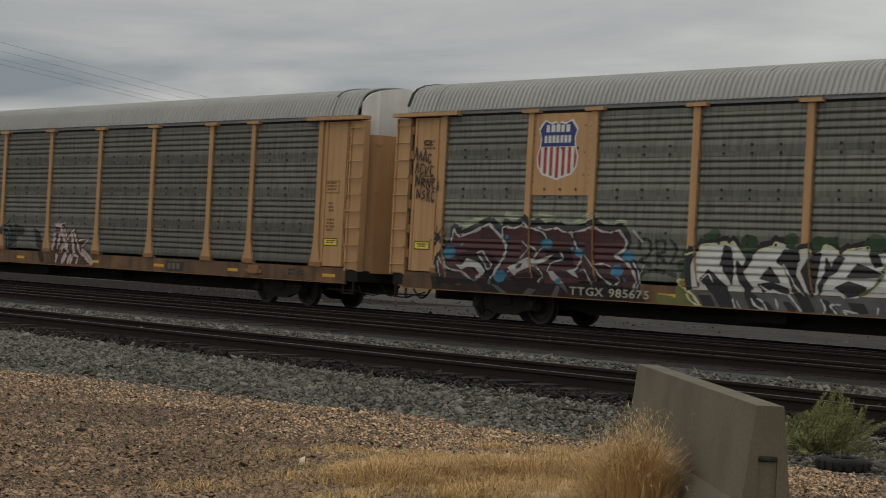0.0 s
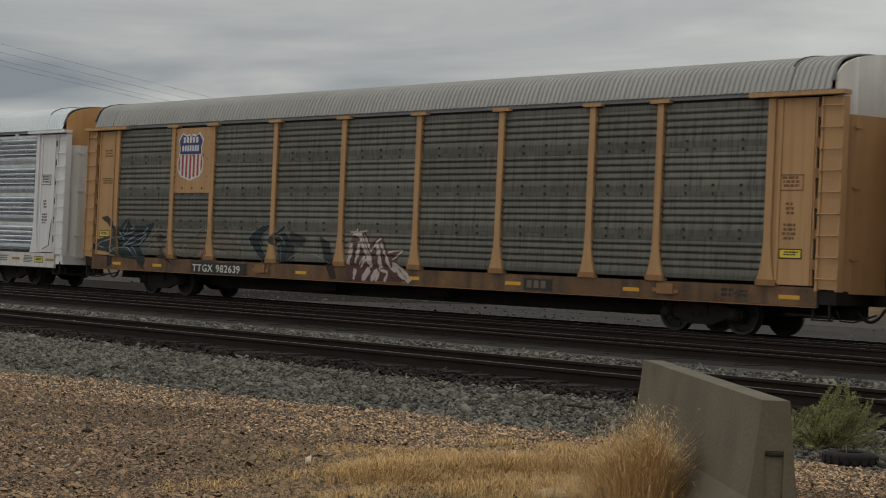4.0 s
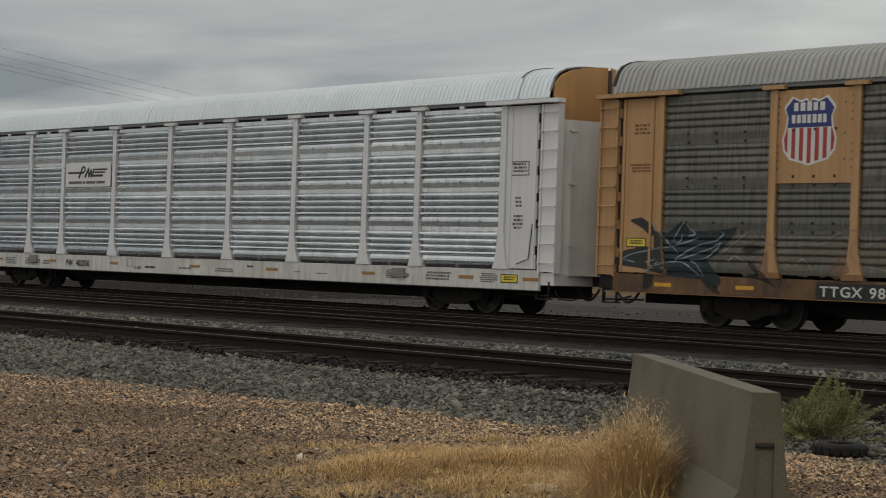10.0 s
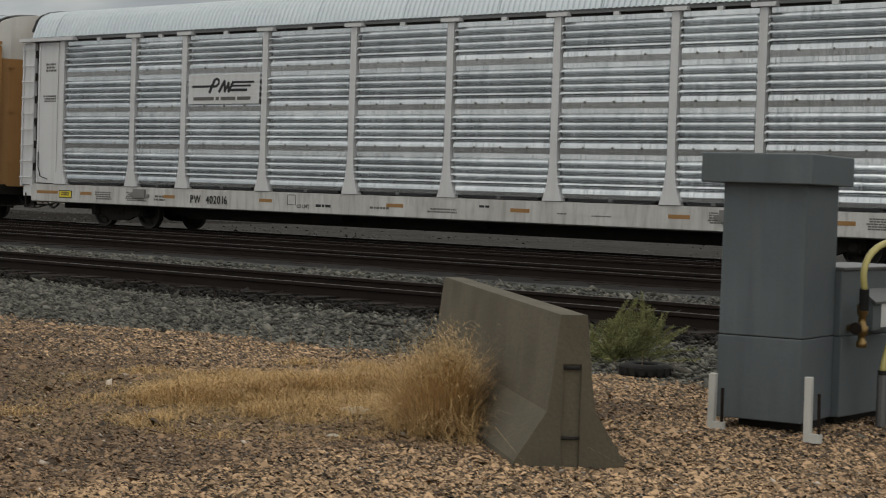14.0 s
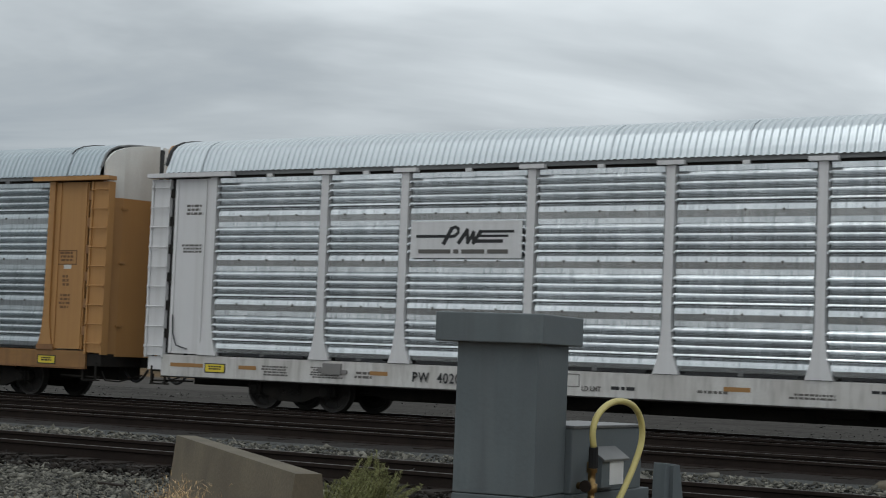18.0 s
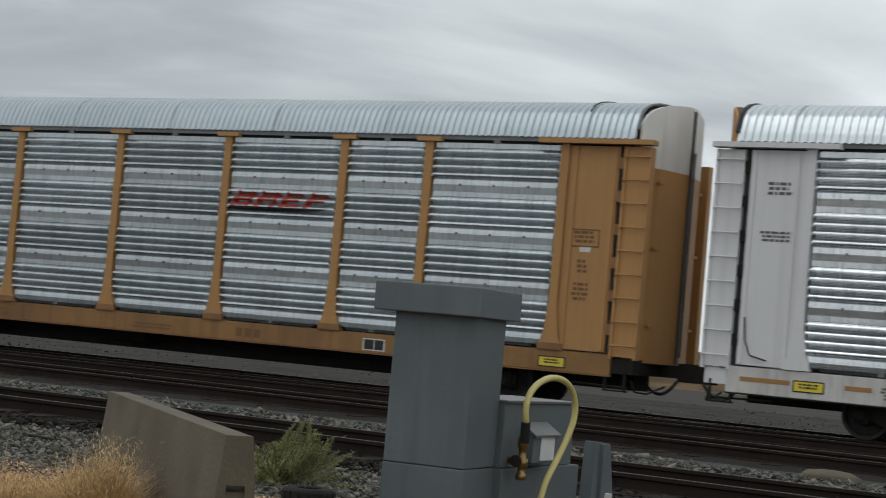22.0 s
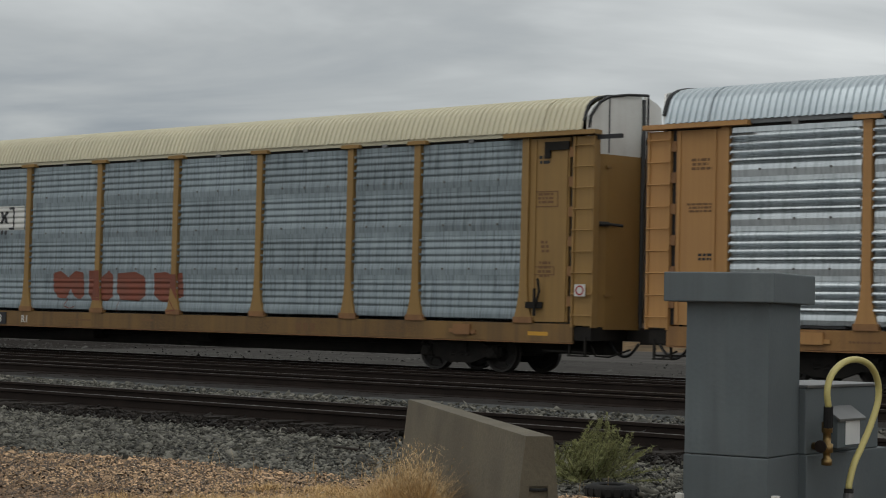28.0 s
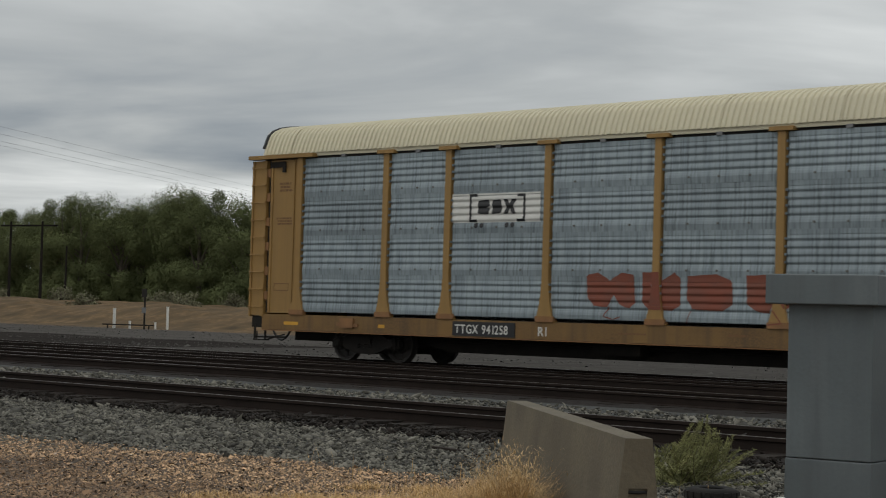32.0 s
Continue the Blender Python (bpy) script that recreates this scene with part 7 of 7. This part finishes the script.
for a, b in ((-6.76, -6.02), (-5.96, -5.84), (-5.78, -5.26), (-5.2, -4.74)):
    flat(car_c, "name_bar", [(a, 3.21), (b, 3.21), (b, 3.29), (a, 3.29)], yl, GREYW)
for k in range(4):
    a = 4.5 + k * 0.6
    drape(car_d, "logo_letter", line([(a, 3.43), (a + 0.2, 3.68)], 0.1) + line([(a + 0.18, 3.655), (a + 0.52, 3.655)], 0.05) + line([(a + 0.1, 3.545), (a + 0.44, 3.545)], 0.05)
          + (line([(a + 0.36, 3.43), (a + 0.54, 3.66)], 0.09) if k < 2 else []) + (line([(a + 0.02, 3.45), (a + 0.4, 3.45)], 0.05) if k in (0, 2) else []), RED_L, 0.006, "slanted red logo shape")
drape(car_d, "logo_swoosh", [[(4.36, 3.34), (4.5, 3.40), (6.9, 3.40), (6.6, 3.36), (5.6, 3.32)]], BLACK, 0.006, "black underline of the logo")
put("logo_sheet", M().sheet([[(x, FACE - corr(3.87 - z, 0.017) - 0.004, z) for x in (-7.03, -4.5)] for z in [3.82 - 0.0125 * k for k in range(52)]]), car_e, material=WHITE)
drape(car_e, "logo_frame", line([(-6.3, 3.78), (-6.48, 3.78), (-6.48, 3.22), (-6.3, 3.22)], 0.06) + line([(-5.12, 3.76), (-4.94, 3.76), (-4.94, 3.22), (-5.12, 3.22)], 0.06), BLACK, 0.009, "black car-shaped bracket of the logo")
drape(car_e, "logo_letters", [[(-6.26, 3.38), (-5.96, 3.36), (-5.9, 3.5), (-6.08, 3.5), (-5.9, 3.54), (-5.96, 3.68), (-6.26, 3.66)], [(-5.86, 3.36), (-5.58, 3.38), (-5.56, 3.52), (-5.62, 3.68), (-5.86, 3.66), (-5.84, 3.5)],
      [(-5.52, 3.36), (-5.4, 3.36), (-5.34, 3.46), (-5.28, 3.36), (-5.16, 3.36), (-5.26, 3.52), (-5.16, 3.68), (-5.3, 3.68), (-5.36, 3.58), (-5.42, 3.68), (-5.54, 3.68), (-5.44, 3.52)]], BLACK, 0.011)
for x in (-6.3, -6.14, -5.42, -5.26):
    drape(car_e, "logo_wheel", [blob(x, 3.12, 0.06)], BLACK, 0.008)
# red scrawl
for k, pts in enumerate(([(-3.2, 2.05), (-2.9, 2.1), (-2.6, 1.95), (-2.3, 2.1), (-2.0, 2.08), (-1.95, 1.5), (-2.1, 1.38), (-2.35, 1.45), (-2.5, 1.65), (-2.65, 1.4), (-3.0, 1.42), (-3.18, 1.6)],
                         [(-1.78, 2.1), (-1.35, 2.12), (-1.3, 1.95), (-1.0, 2.1), (-0.85, 2.0), (-0.85, 1.45), (-1.05, 1.35), (-1.6, 1.36), (-1.78, 1.5)],
                         [(-0.68, 2.05), (0.0, 2.08), (0.35, 1.95), (0.38, 1.5), (0.15, 1.36), (-0.55, 1.38), (-0.7, 1.6)],
                         [(0.68, 2.04), (1.1, 2.08), (1.3, 2.0), (1.7, 2.05), (1.76, 1.5), (1.55, 1.42), (1.35, 1.7), (1.2, 1.34), (0.95, 1.36), (0.7, 1.5)])):
    drape(car_e, "graffiti_fill", [pts], SPRAY_R, 0.006, "rusty red sprayed block letter")
drape(car_e, "graffiti_drip", line([(-2.6, 1.4), (-2.75, 1.2), (-2.5, 1.15), (-2.3, 1.2)], 0.025) + line([(-0.6, 1.35), (-0.7, 1.1)], 0.02) + line([(1.3, 1.4), (1.5, 1.15), (1.2, 1.12)], 0.025), SPRAY_R, 0.006)

S = SILLF - 0.003


def sill_marks(car, patches, prints, patch_mat):
    for x, w in patches:
        put("reflector", M().box(x, x + w, S - 0.002, S + 0.002, 0.80, 0.88), car, material=patch_mat)
    for x0, x1, z0, z1, n, c in prints:
        smudge(car, x0, x1, z0, z1, S + 0.002, c, lines=n)


def number(car, x, text, z, size, material, back=None, w=0.0, squeeze=1.0):
    if back:
        put("number_panel", M().box(x - 0.08, x + w, S - 0.018, S + 0.002, z - 0.06, z + size * 0.72 + 0.06), car, material=back)
    for c in text:
        if c == " ":
            x += size * 0.3 * squeeze
            continue
        ob = words(c, size, material, x, S - 0.021, z, car, "letter" if c.isalpha() else "digit", squeeze * 0.86, "LEFT", 0.004)
        x += (max(v.co.x for v in ob.data.vertices) + size * 0.1) * squeeze * 0.86



number(car_b, -7.62, "TTGX 985675", 0.74, 0.25, mat("lettering_dull", (0.36, 0.34, 0.27), 0.65, second=(0.2, 0.18, 0.14), scale=5), squeeze=1.58)
drape(car_b, "sill_grime", [[(-12.1, 0.65), (-12.2, 0.98), (-11.2, 0.94), (-10.0, 1.0), (-8.6, 0.93), (-7.4, 0.99), (-5.7, 0.96), (-5.4, 0.65)]], SHADE_K, 0.0125, "black grime along the sill")
number(car_a, -7.86, "TTGX 982639", 0.735, 0.28, WHITE, BLACK, 2.5, 1.38)
number(car_c, -6.79, "PW  402016", 0.715, 0.27, BLACK)
number(car_d, -6.82, "TTGX 255269", 0.755, 0.22, WHITE, BLACK, 2.32, 1.66)
number(car_e, -6.8, "TTGX 941258", 0.755, 0.27, WHITE, BLACK, 1.72)
for c, x, z in ((car_d, -3.24, 0.735), (car_e, -4.46, 0.755)):
    words("R1", 0.27, BLACK if c is car_d else WHITE, x, S - 0.0035, z, c, "class_mark", 1.0, "LEFT")
words("LD LMT", 0.12, GREYW, -3.1, S - 0.0035, 0.70, car_c, "load_mark", 1.0, "LEFT")
words("LD LMT", 0.12, BROWNW, -1.7, S - 0.0035, 0.74, car_d, "load_mark", 1.0, "LEFT")
for c, x in ((car_a, 5.3), (car_d, 4.9), (car_e, 5.56)):
    for k in range(3):
        put("owner_bar", M().box(x + k * 0.22, x + 0.15 + k * 0.22, S - 0.0025, S + 0.002, 0.76, 0.93), c, material=SPRAY_N if c is car_a else BROWNW)
put("owner_panel", M().box(5.2, 6.1, S - 0.001, S + 0.003, 0.70, 0.97), car_a, material=BLACK)
sill_marks(car_b, [(-11.7, 0.55), (-8.9, 0.5), (-5.1, 0.5), (-1.85, 0.5), (4.4, 0.5), (9.2, 0.5)], [(-4.0, -3.4, 0.8, 0.95, 3, GREYW)], PATCH_Y)
sill_marks(car_a, [(-12.03, 0.45), (-9.9, 0.45), (-3.2, 0.45), (1.2, 0.45), (4.6, 0.5), (8.2, 0.45), (12.3, 0.5)], [(10.85, 11.2, 0.76, 0.96, 2, BLACK), (11.25, 11.6, 0.78, 0.94, 2, BLACK)], PATCH_Y)
sill_marks(car_c, [(-11.1, 0.46), (-7.8, 0.42), (-4.36, 0.43), (-0.3, 0.5), (3.2, 0.5), (7.1, 0.5), (10.6, 0.5), (12.7, 0.5), (-12.95, 0.9)],
           [(-10.5, -9.7, 0.68, 0.90, 4, GREYW), (-9.3, -8.4, 0.68, 0.92, 5, GREYW), (-8.2, -7.7, 0.70, 0.86, 2, GREYW), (-2.5, -1.9, 0.70, 0.80, 1, BLACK), (-0.9, -0.2, 0.72, 0.8, 1, GREYW), (0.9, 1.9, 0.70, 0.82, 2, GREYW), (2.3, 2.7, 0.84, 0.92, 1, BLACK),
            (4.4, 4.7, 0.78, 0.82, 1, GREYW), (5.2, 5.8, 0.76, 0.80, 1, GREYW), (8.0, 8.45, 0.72, 0.95, 5, GREYW), (9.4, 10.4, 0.72, 0.94, 3, GREYW), (11.3, 11.9, 0.72, 0.95, 5, GREYW)], PATCH_O)
sill_marks(car_d, [], [(-1.9, -1.2, 0.86, 0.9, 1, BROWNW), (2.2, 3.3, 0.72, 0.86, 2, BROWNW), (9.0, 9.4, 0.8, 0.9, 1, BROWNW), (-9.5, -8.6, 0.8, 0.86, 1, BROWNW)], PATCH_O)
sill_marks(car_e, [(-12.4, 0.5), (12.1, 0.5), (-9.2, 0.2)], [(-2.4, -1.6, 0.82, 0.88, 1, BROWNW), (0.3, 0.8, 0.84, 0.92, 1, BROWNW), (8.0, 9.0, 0.78, 0.82, 1, BROWNW)], PATCH_Y)
outline(car_c, [(-3.42, 0.76), (-3.14, 1.0)], 0.015, S + 0.001, GREYW)
outline(car_d, [(-2.6, 0.74), (-2.34, 0.98)], 0.012, S + 0.001, BROWNW)
# dark tie-down boxes and grab irons on the sill
for c, xs, mt in ((car_c, (-8.7, 8.5), mat("bracket_grey", (0.2, 0.19, 0.18), 0.6)), (car_d, (-10.1, 10.1), YEL), (car_e, (-10.2, 10.4), RUSTY), (car_a, (9.4, -4.7), RUSTY)):
    for x in xs:
        put("winch_bracket", M().box(x - 0.22, x + 0.22, SILLF - 0.06, SILLF, 0.78, 1.0).box(x - 0.35, x - 0.22, SILLF - 0.035, SILLF, 0.82, 0.90).box(x + 0.22, x + 0.35, SILLF - 0.035, SILLF, 0.80, 0.88), c, material=mt)
# slot plates along the foot of the sheets
for c in (car_c, car_d):
    for k in range(9):
        xa, xb = POSTS[k] + 0.4, POSTS[k + 1] - 0.4
        put("foot_slot", M().box(xa, xb, FACE - 0.022, FACE - 0.012, 1.075, 1.12), c, material=BLACK)
        put("foot_clip", M().box((xa + xb) / 2 - 0.05, (xa + xb) / 2 + 0.05, FACE - 0.03, FACE - 0.02, 1.07, 1.13), c, material=STEEL)
# lift brackets along the eaves
for c in (car_c, car_d, car_e):
    for k in range(9):
        xm = (POSTS[k] + POSTS[k + 1]) / 2
        put("eave_bracket", M().box(xm - 0.07, xm + 0.07, -1.475, -1.41, 4.80, 4.87), c, material=STEEL if c is not car_c else WHT)
# end panel labels
E = -1.452
for c, marks in ((car_a, 1), (car_b, 0), (car_c, 1), (car_d, 1), (car_e, 1)):
    dark = GREYW if c is car_c else BROWNW
    zo = 0.25 if c is car_c else 0.45 if c is car_e else 0.0
    outline(c, [(12.2, 2.95 + zo), (12.78, 3.28 + zo)], 0.025, E, dark)
    smudge(c, 12.24, 12.74, 3.0 + zo, 3.24 + zo, E, dark, lines=3)
    smudge(c, 12.35, 12.6, 2.45, 2.72, E, dark, lines=3)
    smudge(c, 12.3, 12.65, 1.95, 2.3, E, dark, lines=4)
    smudge(c, -12.75, -12.25, 4.0, 4.25, E, dark, lines=3)
    smudge(c, -12.85, -12.2, 3.2, 3.4, E, dark, lines=3)
put("white_label", M().box(12.4, 12.62, E - 0.004, E, 2.86, 2.95), car_d, None, "small white label", material=WHITE)
outline(car_e, [(12.2, 2.02), (12.72, 2.2)], 0.02, E, BROWNW)
outline(car_e, [(-12.83, 1.62), (-12.3, 1.80)], 0.02, E, BROWNW)
smudge(car_e, 12.28, 12.62, 4.25, 4.45, E, BLACK, lines=2)
smudge(car_d, -12.55, -12.18, 2.28, 2.44, E, BLACK, lines=2)
for c, x, z in ((car_a, 12.25, 1.6), (car_b, -12.87, 1.6), (car_a, -12.86, 1.62), (car_c, 12.0, 0.74), (car_c, -12.0, 0.70), (car_d, 11.76, 0.73), (car_d, -12.1, 0.72)):
    y = E if z > 1.1 else S + 0.002
    put("warning_plate", M().box(x, x + 0.55, y - 0.006, y, z, z + 0.2), c, None, "yellow warning plate with black border", material=BLACK)
    put("warning_face", M().box(x + 0.025, x + 0.525, y - 0.008, y - 0.006, z + 0.022, z + 0.178), c, material=PLATE_Y)
    smudge(c, x + 0.08, x + 0.48, z + 0.05, z + 0.15, y - 0.0075, BLACK, lines=2)
put("white_plate", M().box(7.95, 8.45, S - 0.002, S + 0.003, 0.72, 0.95), car_d, None, "black and white tag", material=WHITE)
put("tag_field", M().box(7.98, 8.2, S - 0.004, S - 0.002, 0.74, 0.93).box(8.22, 8.42, S - 0.004, S - 0.002, 0.74, 0.93), car_d, material=BLACK)
# brake rigging and warning disc at the ochre car's end panel
put("hand_brake", M().box(12.05, 12.45, -1.52, -1.45, 1.35, 1.48).tube([(12.3, -1.53, 1.35), (12.42, -1.55, 1.7), (12.36, -1.53, 1.95)], 0.025, 6).tube([(12.3, -1.55, 1.2), (12.3, -1.55, 1.75)], 0.03, 6), car_e, material=DARK)
put("warning_disc", M().box(13.28, 13.54, -1.545, -1.535, 1.6, 1.84), car_e, None, "white square notice with a red ring", material=WHITE)
put("disc_ring", M().lathe([(0.07, -0.002), (0.1, -0.002), (0.1, 0.0), (0.07, 0.0)], 20, "y", (13.41, -1.547, 1.72)), car_e, material=RED)
put("end_latch", M().box(12.45, 13.05, -1.50, -1.45, 4.55, 4.72).box(12.45, 12.58, -1.5, -1.45, 4.4, 4.55), car_e, material=DARK)
put("end_latch", M().box(-13.0, -12.5, -1.50, -1.45, 4.62, 4.76).box(-12.6, -12.5, -1.5, -1.45, 4.5, 4.62), car_e, material=DARK)
for c in (car_c,):
    put("lock_bar", M().tube([(12.95, -1.47, 2.1), (12.93, -1.5, 1.7), (12.88, -1.5, 1.3), (12.5, -1.49, 1.18)], 0.014, 6), c, material=BLACK)
    put("lock_bar", M().tube([(-12.95, -1.47, 1.9), (-12.9, -1.5, 1.5), (-12.8, -1.5, 1.25), (-12.5, -1.49, 1.18)], 0.014, 6), c, material=BLACK)

# small print and dark fittings on the end doors, black arch frames on the ochre car


def on_door(car, u, z, w, h, material, name="door_print"):
    """A thin plate on the outer door leaf at the car's forward end, u along the leaf."""
    a, b = Vector((13.42, -1.36, 0)), Vector((13.62, -0.95, 0))
    d = (b - a).normalized()
    n = Vector((abs(d.y), -abs(d.x), 0))
    m = M()
    c = a + d * u + n * 0.003
    q4 = [c, c + d * w, c + d * w + Vector((0, 0, h)), c + Vector((0, 0, h))]
    q4 = [p + Vector((0, 0, z)) for p in q4]
    back = [p + n * 0.004 for p in q4]
    m.add(back + q4, [(0, 1, 2, 3), (7, 6, 5, 4), (0, 4, 5, 1), (1, 5, 6, 2), (2, 6, 7, 3), (3, 7, 4, 0)])
    put(name, m, car, material=material)


for c in (car_a, car_c, car_d, car_e):
    ink = GREYW if c is car_c else BROWNW
    for z, w in ((4.62, 0.3), (4.55, 0.22), (3.3, 0.2), (3.24, 0.24), (2.6, 0.22), (2.2, 0.2), (1.6, 0.16)):
        on_door(c, 0.08, z, w, 0.03, ink)
for y, k in ((-1.36, 0), (-0.95, 0), (0.0, 0)):
    xx = 13.44 if y < -1.3 else 13.64 if y < -0.9 else 13.95
    zt = float(np.interp(abs(y), [0, 0.3, 0.62, 0.94, 1.16, 1.285, 1.40], [5.73, 5.715, 5.68, 5.62, 5.52, 5.40, 5.16]))
    if y > -1.3 and y < 0.5:
        put("door_bar", M().tube([(xx, y, 4.5 if y < -0.9 else 4.7), (xx, y, zt)], 0.02, 6), car_e, None, "black door bar", material=BLACK)
put("arch_frame", M().tube([(13.46, -1.38, 4.98), (13.48, -1.36, 5.22), (13.56, -1.17, 5.51), (13.66, -0.95, 5.64), (13.80, -0.5, 5.71), (13.95, 0.0, 5.74)], 0.03, 6), car_e, None, "black bent frame over the end door", material=BLACK)
put("top_latch", M().box(13.5, 14.25, -1.42, -1.34, 4.74, 4.82), car_e, material=BLACK)
put("door_handle", M().tube([(13.5, -1.3, 3.06), (13.72, -1.02, 3.06)], 0.05, 8).tube([(13.72, -1.02, 3.06), (13.92, -0.8, 3.03)], 0.03, 8), car_e, None, "black door handle", material=BLACK)


def motions():
    """The train rolls past; its wheels turn."""
    ts = [t for t, s in TRAIN]
    ss = [s for t, s in TRAIN]
    for car, k in CARS:
        walk(car, [(t, pose(s - CAR * k, TRAIN_Y, 0)) for t, s in TRAIN])
    steps = [round(0.15 * i, 3) for i in range(214)] + [32.0]
    for w in WHEELS:
        x = w.matrix_basis.translation.x
        walk(w, [(t, pose(x, 0, 0.42, 0, math.degrees(float(np.interp(t, ts, ss)) / 0.42), 0)) for t in steps])


motions()
